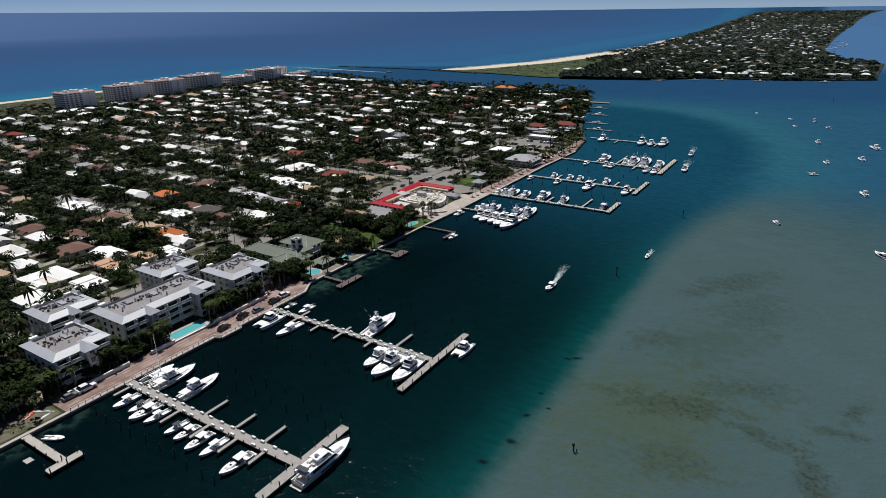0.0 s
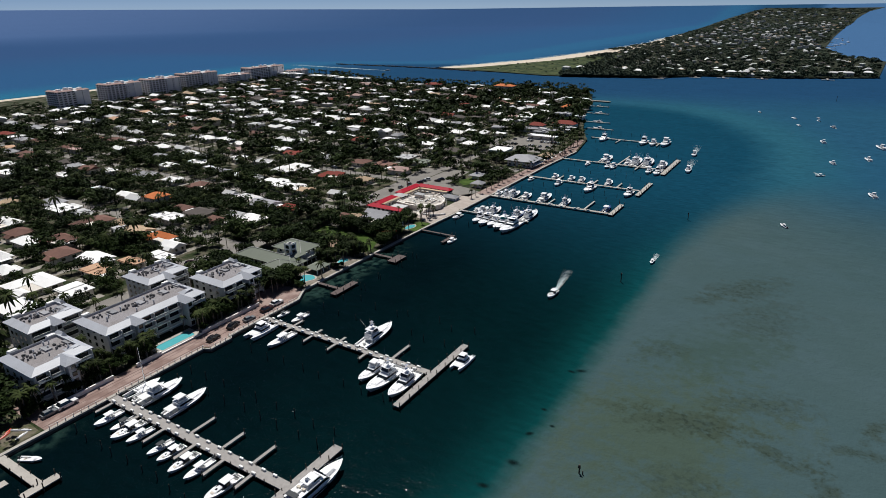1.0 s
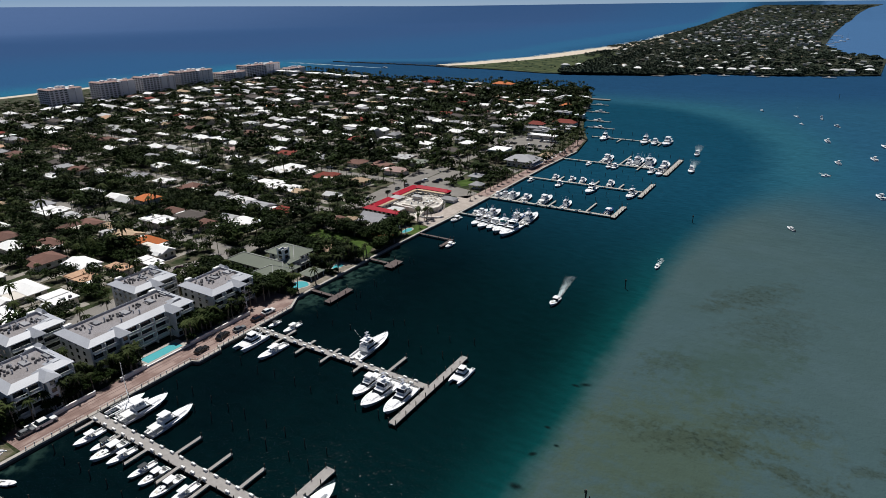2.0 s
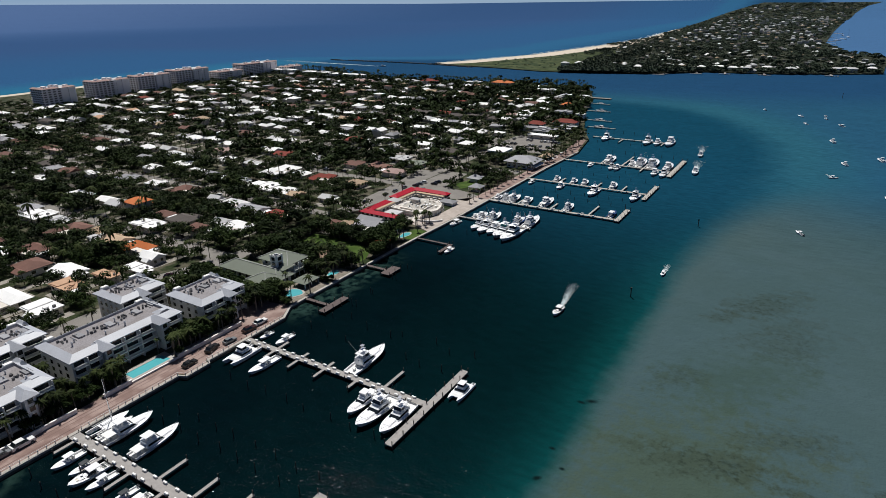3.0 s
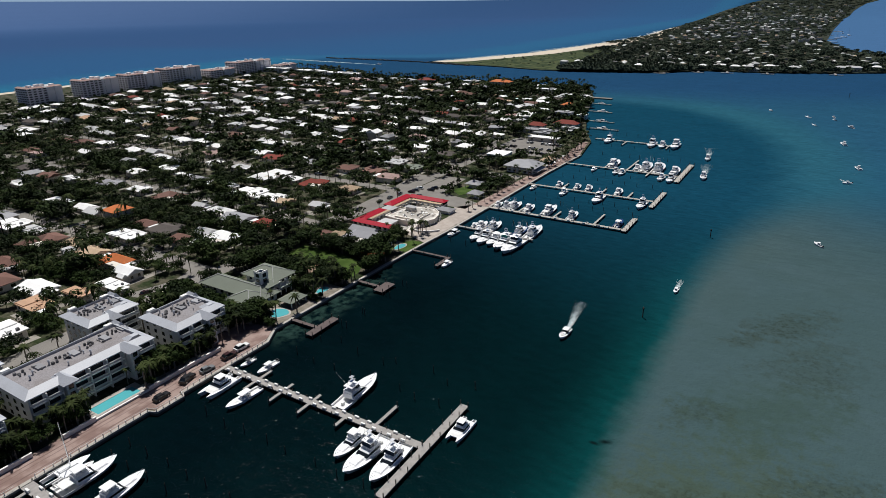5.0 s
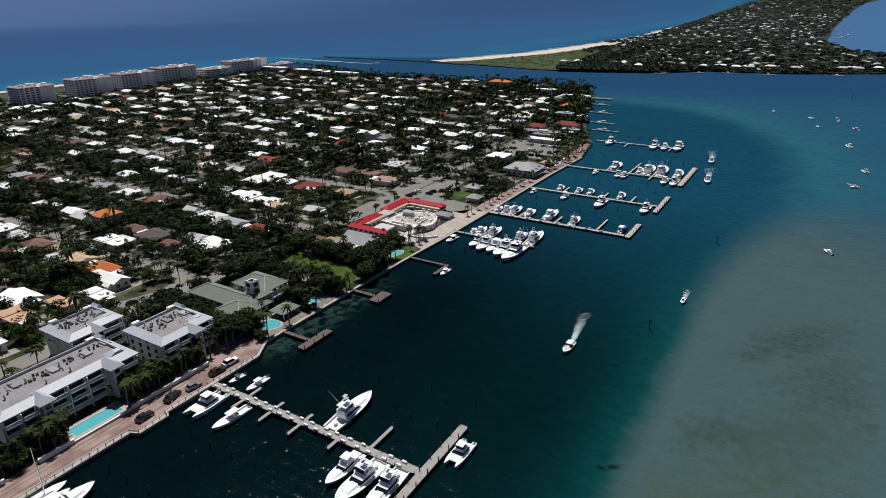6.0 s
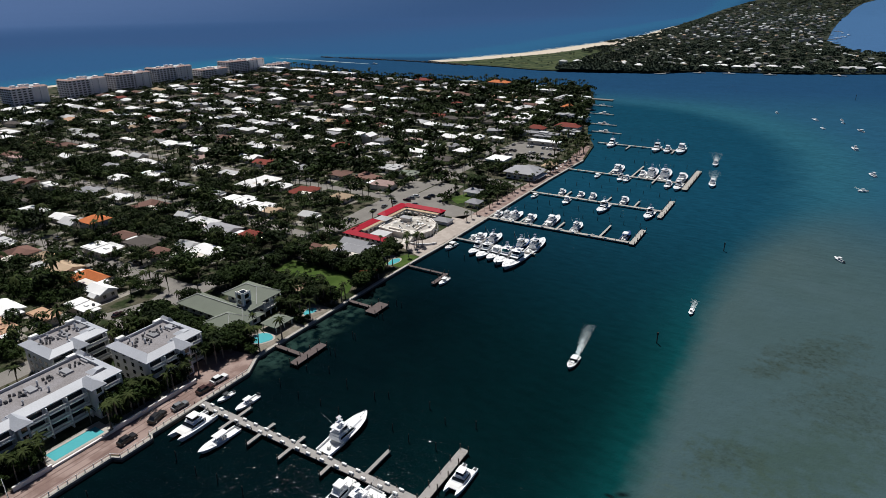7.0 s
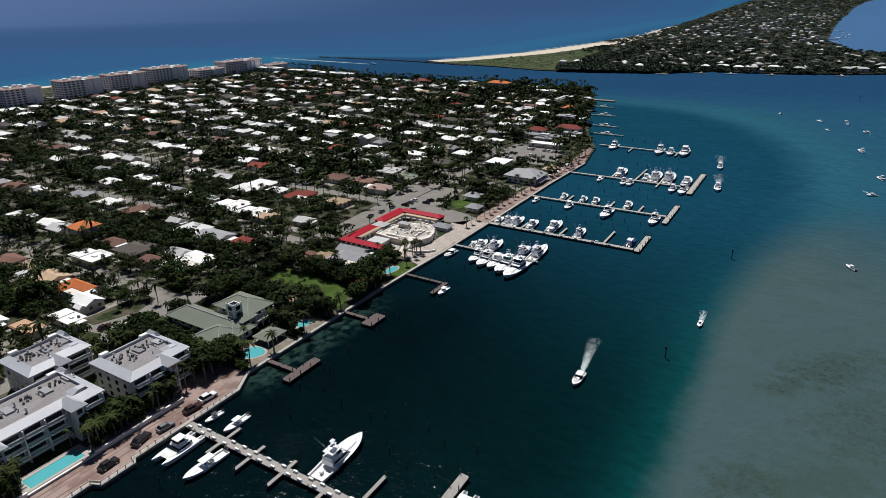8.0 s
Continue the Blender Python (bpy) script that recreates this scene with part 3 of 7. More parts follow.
solid("forecourt", shape(slab, [(-67, 178), (-56, 190), (-52, 232), (-57, 262), (-64, 285), (-76, 285), (-69, 240), (-67, 205)], GROUND - 0.3, GROUND + 0.085), ASPH, "wide pale asphalt forecourt along the avenue", "pavement", kind="structure")
solid("car_park_2", shape(slab, [(-66, 368), (-16, 368), (-20, 396), (-30, 424), (-64, 424)], GROUND - 0.3, GROUND + 0.075), ASPH, "sunlit car park among palms", "pavement", kind="structure")
solid("car_park", shape(slab, [(-56.9, 236), (-11.2, 236), (-11.2, 249), (-22, 253), (-38, 256), (-41, 290), (-56.9, 290)], GROUND - 0.3, GROUND + 0.07), ASPH, "pale asphalt car park", "pavement", kind="structure")
solid("turning_court", shape(slab, [(-76, 75), (-58, 79), (-57.5, 96), (-66, 112), (-76, 110), (-70, 94)], GROUND - 0.3, GROUND + 0.09), ASPH, "pale asphalt turning court behind the apartment houses", "pavement", kind="structure")
solid("club_drive", shape(slab, [(-57, 300), (-30, 300), (-12, 304), (-12, 314), (-34, 313), (-57, 312)], GROUND - 0.3, GROUND + 0.073), ASPH, "pale asphalt drive before the clubhouse", "pavement", kind="structure")
solid("road_condo", shape(slab, [(-64, 64), (-61, 64), (-40, 78.5), (-40, 81), (-58, 84), (-58, 112), (-64, 112)], GROUND - 0.3, GROUND + 0.04), ASPH, "driveway behind the apartment houses", "road", kind="structure")
for nm, pts in (("lawn", [(-50, 139), (-36, 139), (-24, 139), (-22, 131), (-12, 130), (-8, 131.5), (-8, 138), (-12, 146), (-20, 151), (-34, 152), (-51, 151)]),
                ("lawn", [(-36, 264), (-27, 257), (-19, 271), (-31, 280)]), ("lawn", [(-14, 168), (-4, 168), (-3.8, 182), (-10, 182)]),
                ("lawn", [(-138, 70), (-118, 70), (-118, 82), (-138, 82)]), ("lawn", [(-178, 168), (-165, 174), (-178, 174)])):
    solid(nm, shape(slab, pts, GROUND - 0.3, GROUND + 0.09), LAWN, "mown green lawn", "lawn", kind="structure")


def railing(pts, step=2.2):
    r = thing("railing", "low pale railing along the promenade edge", "railing")
    for (xa, ya), (xb, yb) in zip(pts, pts[1:]):
        n = max(1, round(math.hypot(xb - xa, yb - ya) / step))
        part("rail", shape(tube, (xa, ya, GROUND + 1.0), (xb, yb, GROUND + 1.0), 0.06, 5), STUCCO, r)
        for i in range(n):
            x, y = xa + (xb - xa) * i / n, ya + (yb - ya) * i / n
            part("post", shape(box, x - 0.09, x + 0.09, y - 0.09, y + 0.09, GROUND, GROUND + 1.05), STUCCO, r)


railing([(-0.2, -18), (-0.2, -2.4)])
railing([(-0.2, 2.4), (-0.2, 33), (2.2, 34.2), (2.2, 42.8), (0.6, 43.6), (0.6, 57)])
railing([(0.6, 62.5), (0.6, 78)])


def garden_wall(x0, x1, y0, y1, h=1.3):
    w = solid("garden_wall", shape(box, x0, x1, y0, y1, GROUND - 0.2, GROUND + h), STUCCO, "low pale stucco garden wall", "wall")
    part("coping", shape(box, x0 - 0.08, x1 + 0.08, y0 - 0.08, y1 + 0.08, GROUND + h, GROUND + h + 0.12), STUCCO_W, w)


garden_wall(-8.7, -8.3, 14, 23)
garden_wall(-8.7, -8.3, 23, 39.5, 0.55)
garden_wall(-8.7, -8.3, 39.5, 66)
garden_wall(-8.7, -8.3, -14, 6)
garden_wall(-58, -40, 69, 69.4)


def pool(x0, x1, y0, y1, label, rounded=False):
    p = thing("swimming_pool", label, "pool")
    z = GROUND + 0.1
    if rounded:
        cx, cy = (x0 + x1) / 2, (y0 + y1) / 2
        ring = [(cx + (x1 - x0) / 2 * math.cos(a) * (1 + 0.12 * math.sin(3 * a)), cy + (y1 - y0) / 2 * math.sin(a)) for a in np.linspace(0, 2 * math.pi, 28, endpoint=False)]
        part("deck", shape(slab, [(cx + (x - cx) * 1.22, cy + (y - cy) * 1.22) for x, y in ring], GROUND - 0.2, z), CONC, p, "pale pool deck")
        part("basin_water", shape(slab, ring, z, z + 0.05), POOL, p, "clear turquoise water")
        return
    for a in ((x0 - 1.4, x0, y0 - 1.4, y1 + 1.4), (x1, x1 + 0.9, y0 - 1.4, y1 + 1.4), (x0, x1, y0 - 1.4, y0), (x0, x1, y1, y1 + 1.4)):
        part("deck", shape(box, *a, GROUND - 0.2, z + 0.08), CONC, p, "pale pool deck")
    part("basin_water", shape(box, x0, x1, y0, y1, GROUND - 0.2, z), POOL, p, "clear turquoise water")


pool(-15.0, -10.6, 24.8, 38.0, "long turquoise swimming pool beside the apartment house")
pool(-14.2, -7.6, 91.5, 98.5, "freeform turquoise pool on a seaside terrace", True)
pool(-12, -8.4, 115, 121, "small green-blue garden pool", True)
pool(-12.0, -8.4, 168, 176, "small turquoise garden pool beside a lawn", True)


for xa, xb in ((-6.6, -6.25), (-5.0, -4.8), (-2.6, -2.25)):
    solid("paving_band", shape(box, xa, xb, -18.8, 66, GROUND - 0.1, GROUND + 0.086), PAVER_BAND, "darker brick band along the promenade", "pavement", kind="structure")
solid("garden_path", shape(slab, [(-13.4, 40), (-10.6, 40), (-10.2, 48), (-10.8, 56), (-10.0, 66), (-12.2, 66), (-13.2, 56), (-12.6, 48)], GROUND - 0.3, GROUND + 0.05), CONC, "pale curving garden path between palms", "path", kind="structure")
solid("pool_garden", shape(slab, [(-16.5, 23), (-8.9, 23), (-8.9, 40), (-16.5, 40)], GROUND - 0.3, GROUND + 0.04), CONC, "pale paved strip round the pool", "pavement", kind="structure")
# the garden south of the promenade
solid("lawn", shape(slab, [(-22, -36), (-2, -36), (-1.2, -20), (-9, -19.5), (-20, -20)], GROUND - 0.3, GROUND + 0.06), EARTH, "worn grass bank beside the small dock", "lawn", kind="structure")
solid("forecourt", shape(slab, [(-19, -19), (-9.7, -19), (-9.7, -14.2), (-19, -14.2)], GROUND - 0.3, GROUND + 0.08), PAVER, "terracotta paved forecourt", "pavement", kind="structure")
hut = thing("garden_hut", "low garden hut with a weathered grey roof", "hut")
part("wall", shape(box, -23, -16, -28, -23.5, GROUND - 0.1, 3.2), STUCCO, hut)
part("roof", shape(hip, -24, -15, -29, -22.5, 3.2, 1.3), ROOFS["grey"], hut)


def kayak(x, y, turn, material, label):
    k = thing("kayak", label, "kayak", m=at(x, y, GROUND + 0.1, turn))
    bm = bmesh.new()
    rows = [[bm.verts.new((w * 0.42 * c, y_, 0.02 + 0.34 * (1 - c * c) ** 0.5 * w)) for c in (-1, -0.6, 0, 0.6, 1)] for y_, w in ((-2.0, 0.1), (-1.4, 0.7), (-0.5, 1.0), (0.5, 1.0), (1.4, 0.7), (2.0, 0.1))]
    for a, b in zip(rows, rows[1:]):
        for q in range(4):
            bm.faces.new((a[q], a[q + 1], b[q + 1], b[q]))
    bm.faces.new([r_[0] for r_ in rows] + [r_[4] for r_ in rows[::-1]])
    part("hull", bm, material, k)
    part("keel_strip", shape(box, -0.03, 0.03, -1.5, 1.5, 0.33, 0.38), GEL_DARK, k)


KRED = mat("orange_plastic", (0.55, 0.07, 0.03), 0.4, vary=0.06)
kayak(-7.6, -26.2, 20, KRED, "upturned orange-red kayak on the grass")
kayak(-8.6, -25.0, 35, KRED, "upturned orange-red kayak on the grass")
kayak(-7.6, -23.2, -60, GEL, "upturned white dinghy on the grass")
kayak(-5.6, -21.8, -60, GEL, "upturned white dinghy on the grass")
kayak(-3.8, -23.6, 15, MATS["white_plastic"], "upturned pale dinghy near the seawall")


# ---------------------------------------------------------------- docks
def dock(x0, x1, y, width, cross, fingers, label, piles=(), material=PLANK):
    """A pier running out from the quay, a cross head (x, y0, y1, width), fingers (x, y0, y1)."""
    d = thing("dock", label, "dock")
    z0, z1 = 0.85, 1.15
    part("walkway", shape(box, x0, x1, y - width / 2, y + width / 2, z0, z1), material, d)
    n = max(2, round((x1 - x0) / 6))
    for i in range(n + 1):
        x = x0 + 0.6 + (x1 - x0 - 1.2) * i / n
        for s in (-1, 1):
            part("piling", shape(tube, (x, y + s * (width / 2 - 0.02), -2), (x, y + s * (width / 2 - 0.02), 1.75), 0.14), PILE, d)
    if cross:
        cx, c0, c1, cw = cross
        part("cross_head", shape(box, cx - cw / 2, cx + cw / 2, c0, c1, z0 + 0.004, z1 + 0.004), material, d)
        m = max(2, round((c1 - c0) / 5))
        for i in range(m + 1):
            for s in (-1, 1):
                yy = c0 + 0.3 + (c1 - c0 - 0.6) * i / m
                part("piling", shape(tube, (cx + s * cw / 2, yy, -2), (cx + s * cw / 2, yy, 2.6), 0.15), PILE, d)
    for fx, f0, f1 in fingers:
        part("finger_pier", shape(box, fx - 0.5, fx + 0.5, f0, f1, z0 - 0.006, z1 - 0.006), material, d)
        end = f1 if abs(f1 - y) > abs(f0 - y) else f0
        part("piling", shape(tube, (fx, end, -2), (fx, end, 2.4), 0.15), PILE, d)
    return d


def locker():
    b = thing("dock_box", "white plastic dock box on a pier", "dock box", "dock boxes along the piers")
    part("body", shape(frustum, (-0.9, 0.9, -0.36, 0.36), 0, (-0.88, 0.88, -0.34, 0.34), 0.62), WHITEBOX, b)
    part("lid", shape(frustum, (-0.95, 0.95, -0.4, 0.4), 0.62, (-0.85, 0.85, -0.3, 0.3), 0.78), WHITEBOX, b)
    return b


def lockers(xs, y, width):
    for k, x in enumerate(xs):
        for s in (-1, 1):
            if random.random() < 0.85:
                place("locker", locker, at(x + random.uniform(-0.5, 0.5) + s * 0.7, y + s * (width / 2 - 0.4), 1.15, 0, 0.85))


def mooring():
    bm = bmesh.new()
    tube(bm, (0, 0, -2.5), (0.05, 0.03, 2.7), 0.16, 7, 0.13)
    tube(bm, (0.05, 0.03, 2.7), (0.05, 0.03, 2.85), 0.16, 7, 0.05)
    return solid("mooring_pile", bm, PILE, "dark weathered timber mooring pile in the water", "pile", "mooring piles")


def moorings(xs, ys, jitter=0.6):
    for x in xs:
        for y in ys:
            place("mooring", mooring, at(x + random.uniform(-jitter, jitter), y + random.uniform(-jitter, jitter), 0, random.uniform(0, 360), 1, 1, random.uniform(0.75, 1.1)))


dock(-4, 20, -31, 2.2, (20.5, -35.5, -26.5, 2.6), [], "small pale concrete T-shaped dock", material=CONC)
dock(-0.5, 73, 0, 3.0, (73.5, -14, 18, 3.0), [(3, -7, -1.4), (15.5, -7, -1.4), (35, 1.4, 9.5), (47.5, 1.4, 9.0), (59, 1.4, 9.5), (27, -8, -1.4), (40, -8, -1.4), (51.5, -8, -1.4), (62, -7, -1.4)],
     "long weathered plank dock with a cross head")
lockers(np.arange(4, 71, 4.2), 0, 3.0)
dock(-1, 75, 60, 2.4, (76, 40, 81, 2.4), [(15, 54.5, 66), (26, 54, 64), (37, 54, 64), (50, 55, 61), (59.5, 61, 71), (9, 55, 59)], "weathered plank dock with a long cross head")
lockers(np.arange(4, 73, 4.4), 60, 2.4)
dock(-3.8, 8.5, 94.2, 1.6, (9.5, 88.5, 103, 3.2), [], "grey timber dock with a boat lift", material=PLANK_DARK)
dock(-3.6, 7, 132.6, 1.6, (9.4, 128.5, 137.5, 4.6), [], "grey timber dock with benches", material=PLANK_DARK)
dock(-3, 15.5, 172, 1.4, (16.2, 161.5, 173, 1.8), [], "narrow dark timber jetty", material=PLANK_DARK)
dock(-3, 40, 211, 1.6, None, [(12, 212, 222)], "timber pier between moored fishing boats")
dock(-2, 73, 246, 2.2, (74, 244, 266, 2.6), [(58, 247, 265), (16, 247, 256), (36, 247, 258)], "pale floating dock with finger piers", material=CONC)
lockers(np.arange(6, 70, 8), 246, 2.2)
dock(-2, 76, 300, 2.0, (76.2, 288.5, 321, 2.6), [(20, 301, 312), (44, 301, 312), (60, 301, 312)], "pale floating dock with finger piers", material=CONC)
dock(0, 76, 361, 2.0, (77, 347, 396.5, 3.2), [(27, 362, 378), (42, 362, 392), (57, 352, 372)], "long floating dock with finger piers", material=CONC)
dock(-9, 56, 450, 2.0, None, [(2, 440, 449), (17, 436, 449), (38, 437, 449), (50, 438, 449)], "floating dock at the marina's far end", material=CONC)
for y, x0 in ((491, -28), (525, -42), (577, -60), (626, -76)):
    dock(x0, x0 + 26, y, 1.8, None, [(x0 + 12, y + 1, y + 8)], "small private dock on the point")
moorings(np.arange(8, 72, 7.5), (16.5, 22))
moorings(np.arange(6, 66, 6.0), (-15,), 1.0)
moorings(np.arange(14, 72, 8.0), (41, 78), 1.0)
moorings(np.arange(12, 80, 9.0), (90,), 3.0)
moorings((6, 14, 22, 30, 38), (191, 229))
moorings(np.arange(8, 74, 8), (272,), 1.5)
moorings(np.arange(10, 74, 8), (329, 283), 1.5)
moorings(np.arange(14, 74, 9), (345, 401), 1.5)
moorings(np.arange(0, 56, 9), (432, 474), 1.5)
moorings((14, 16), (100, 112, 128, 140))
solid("swim_raft", shape(box, 9.4, 11.7, -36.2, -34.3, -0.2, 0.3), CONC, "small square floating raft", "raft")


def marker(x, y, h, twin=False):
    p = thing("channel_marker", "dark channel marker post standing in the shallows", "marker")
    part("post", shape(tube, (x, y, -2), (x, y, h), 0.2, 7), PILE, p)
    part("sign_board", shape(box, x - 0.35, x + 0.35, y - 0.25, y - 0.19, h - 0.9, h - 0.1), PILE, p)
    if twin:
        part("brace", shape(tube, (x + 0.9, y, -2), (x + 0.9, y, h - 1.5), 0.16, 6), PILE, p)


marker(131, 42, 2.6, True)
marker(105.3, 161, 4.2)
marker(112, 259, 4.2)
marker(168.3, 793, 6.0)


# ---------------------------------------------------------------- boats (bow towards +y, waterline at 0)
def half_beam(s, B):
    return B / 2 * (0.88 + 0.12 * min(1, s / 0.35)) * (1.0 if s < 0.45 else max(0.0, 1 - ((s - 0.45) / 0.55) ** 3.3))


def hull_mesh(bm, L, B, F, rise=0.5, cockpit=0.3, floor=0.5, flare=0.8):
    ss = [0, 0.08, 0.18, cockpit, cockpit + 0.08, 0.5, 0.6, 0.7, 0.78, 0.85, 0.91, 0.96, 1.0]
    rows = []
    for s in ss:
        y, h, z = -L / 2 + s * L, half_beam(s, B), F * (1 + rise * s * s)
        yc = y - 0.10 * L * s ** 4
        c = h * (flare - 0.35 * s * s)
        rows.append([bm.verts.new(p) for p in ((-h, y, z), (-c, yc, 0.12), (0, yc - 0.02 * L * s, -0.45), (c, yc, 0.12), (h, y, z))])
    for a, b in zip(rows, rows[1:]):
        for i in range(4):
            bm.faces.new((a[i], b[i], b[i + 1], a[i + 1]))
    bm.faces.new(rows[0])
    for s0, s1, a, b in zip(ss, ss[1:], rows, rows[1:]):
        if s0 >= cockpit:
            m0, m1 = [bm.verts.new((0, r[0].co.y, r[0].co.z + 0.10 * min(1, r[4].co.x))) for r in (a, b)]
            bm.faces.new((a[0], m0, m1, b[0])), bm.faces.new((m0, a[4], b[4], m1))
        else:
            for k, sg in ((0, 1), (4, -1)):
                i0, i1 = [bm.verts.new((r[k].co.x + sg * 0.28, r[k].co.y, r[k].co.z)) for r in (a, b)]
                f0, f1 = [bm.verts.new((v.co.x, v.co.y, floor)) for v in (i0, i1)]
                bm.faces.new((a[k], b[k], i1, i0)), bm.faces.new((i0, i1, f1, f0))
    y, z, h = -L / 2 + cockpit * L, rows[3][0].co.z, rows[3][4].co.x
    face(bm, [(-h, y, floor), (h, y, floor), (h, y, z), (-h, y, z)])
    bmesh.ops.recalc_face_normals(bm, faces=bm.faces)


def cockpit_floor(bm, L, B, cockpit, floor):
    w = B / 2 * 0.9
    frustum(bm, (-w, w, -L / 2 + 0.15, -L / 2 + cockpit * L), floor - 0.1, (-w, w, -L / 2 + 0.15, -L / 2 + cockpit * L), floor + 0.02)


def cabin(b, x, y0, y1, z0, z1, front, back, name="cabin", glass=True, inset=0.25):
    c = part(name, shape(frustum, (-x, x, y0, y1), z0, (-x + inset, x - inset, y0 + back, y1 - front), z1), GEL, b)
    if glass:
        def ring(bm, t0, t1, k):
            def rect(t):
                return (-x + inset * t - k, x - inset * t + k, y0 + back * t + 0.5, y1 - front * t + k)
            frustum(bm, rect(t0), z0 + (z1 - z0) * t0, rect(t1), z0 + (z1 - z0) * t1)
        part("window_band", shape(ring, 0.38, 0.80, 0.03), GLASS, c, "dark tinted windows")
    return c


def top(b, x, y0, y1, z, legs=0.0, material=None, name="hardtop"):
    t = part(name, shape(frustum, (-x, x, y0, y1), z, (-x * 0.92, x * 0.92, y0 + 0.15, y1 - 0.25), z + 0.14), material or GEL, b)
    if legs:
        for sx in (-1, 1):
            for y in (y0 + 0.35, y1 - 0.35):
                part("support", shape(tube, (sx * (x - 0.25), y, z - legs), (sx * (x - 0.25), y, z), 0.04, 5), PIPE, b)
    return t


def sportfisher(hull_mat=None, tower=True, canvas=None, key=""):
    def build():
        L, B, F = 16.0, 5.6, 1.2
        b = thing("sport_fishing_boat", "white sport fishing boat with flybridge moored at a dock" if tower else "white flybridge motor boat moored at a dock", "boat", "moored boats")
        part("hull", shape(hull_mesh, L, B, F, 0.75, 0.3, 0.55), hull_mat or GEL, b)
        if hull_mat:
            part("foredeck", shape(frustum, (-1.9, 1.9, 0.6, 4.4), 1.62, (-1.0, 1.0, 1.0, 6.2), 2.18), GEL, b)
        part("cockpit_floor", shape(cockpit_floor, L, B, 0.3, 0.55), DECKW, b, "cockpit floor")
        part("fighting_chair", shape(frustum, (-0.35, 0.35, -6.2, -5.5), 0.57, (-0.4, 0.4, -6.3, -5.6), 1.4), DECKW, b)
        cabin(b, 1.95, -3.9, 2.3, 1.35, 2.85, 2.1, 0.0)
        part("foredeck_trunk", shape(frustum, (-1.5, 1.5, 0.8, 5.4), 1.5, (-1.0, 1.0, 1.0, 4.6), 2.05), GEL, b)
        f = part("flybridge", shape(frustum, (-1.6, 1.6, -3.8, -0.4), 2.85, (-1.7, 1.7, -3.8, -0.05), 3.6), GEL, b)
        part("helm_seat", shape(box, -0.7, 0.7, -2.9, -2.2, 3.6, 4.15), DECKW, f)
        part("enclosure", shape(frustum, (-1.5, 1.5, -1.7, -0.3), 3.6, (-1.4, 1.4, -1.8, -0.7), 4.35), canvas or (DECKW if key == "w" else GLASS), f, "windscreen panels")
        top(b, 1.7, -3.7, -0.4, 4.85, 1.25)
        if not tower:
            part("cockpit_awning", shape(frustum, (-1.9, 1.9, -7.3, -3.9), 2.5, (-1.8, 1.8, -7.2, -3.9), 2.62), DECKW, b, "white canvas cockpit awning")
        if tower:
            t = part("tuna_tower", bmesh.new(), PIPE, b)
            bm = bmesh.new()
            for sx in (-1, 1):
                for y in (-3.4, -0.5):
                    tube(bm, (sx * 1.5, y, 3.5), (sx * 0.7, -1.9 + (y + 1.9) * 0.3, 6.2), 0.065, 5)
            for z, w in ((6.1, 0.55),):
                box(bm, -w, w, -2.7, -1.0, z, z + 0.08)
            box(bm, -0.55, 0.55, -2.5, -1.3, 7.3, 7.36)
            for sx in (-1, 1):
                tube(bm, (sx * 0.7, -1.9, 6.1), (sx * 0.7, -1.9, 7.3), 0.05, 5)
            bm.to_mesh(t.data), bm.free()
            for sx in (-1, 1):
                part("outrigger", shape(tube, (sx * 1.9, -1.2, 2.6), (sx * 3.2, -4.5, 9.5), 0.045, 5, 0.02), PIPE, b)
        part("bow_rail", shape(tube, (0, 7.6, 2.75), (1.7, 2.6, 2.25), 0.035, 5), PIPE, b)
        part("bow_rail", shape(tube, (0, 7.6, 2.75), (-1.7, 2.6, 2.25), 0.035, 5), PIPE, b)
        return b
    return build


def cruiser():
    L, B, F = 12.0, 4.2, 1.1
    b = thing("cabin_cruiser", "white express cruiser with dark windscreen moored at a dock", "boat", "moored boats")
    part("hull", shape(hull_mesh, L, B, F, 0.6, 0.4, 0.55), GEL, b)
    part("cockpit_floor", shape(cockpit_floor, L, B, 0.4, 0.55), DECKW, b)
    part("trunk", shape(frustum, (-1.35, 1.35, -1.2, 3.6), 1.2, (-0.8, 0.8, -1.2, 2.6), 1.85), GEL, b)
    part("windscreen", shape(frustum, (-1.7, 1.7, -1.8, 0.9), 1.35, (-1.45, 1.45, -1.8, -0.5), 2.25), GLASS, b, "dark raked windscreen")
    part("hatch", shape(box, -0.35, 0.35, 1.4, 2.1, 1.85, 1.90), GLASS, b)
    top(b, 1.6, -3.7, 0.0, 2.75, 1.3)
    part("aft_cushion", shape(box, -1.2, 1.2, -5.25, -4.65, 1.1, 1.2), GEL_DARK, b, "dark aft seat cushion")
    part("settee", shape(box, -1.3, 1.3, -5.3, -4.6, 0.57, 1.1), DECKW, b)
    part("helm_seat", shape(box, -0.3, 0.9, -2.6, -2.0, 0.57, 1.6), DECKW, b)
    part("swim_platform", shape(box, -1.6, 1.6, -6.8, -5.95, 0.25, 0.4), DECKW, b)
    part("sun_pad", shape(box, -0.7, 0.7, 2.3, 3.6, 1.55, 1.72), TEAK, b, "tan sun pad on the foredeck")
    for sx in (-1, 1):
        part("side_window", shape(frustum, (sx * 1.14 - 0.05, sx * 1.14 + 0.05, 0.0, 2.4), 1.42, (sx * 1.05 - 0.05, sx * 1.05 + 0.05, 0.2, 2.0), 1.66), GLASS, b)
        part("bow_rail", shape(tube, (0, 5.7, 2.3), (sx * 1.7, 1.2, 1.95), 0.03, 5), PIPE, b)
    return b


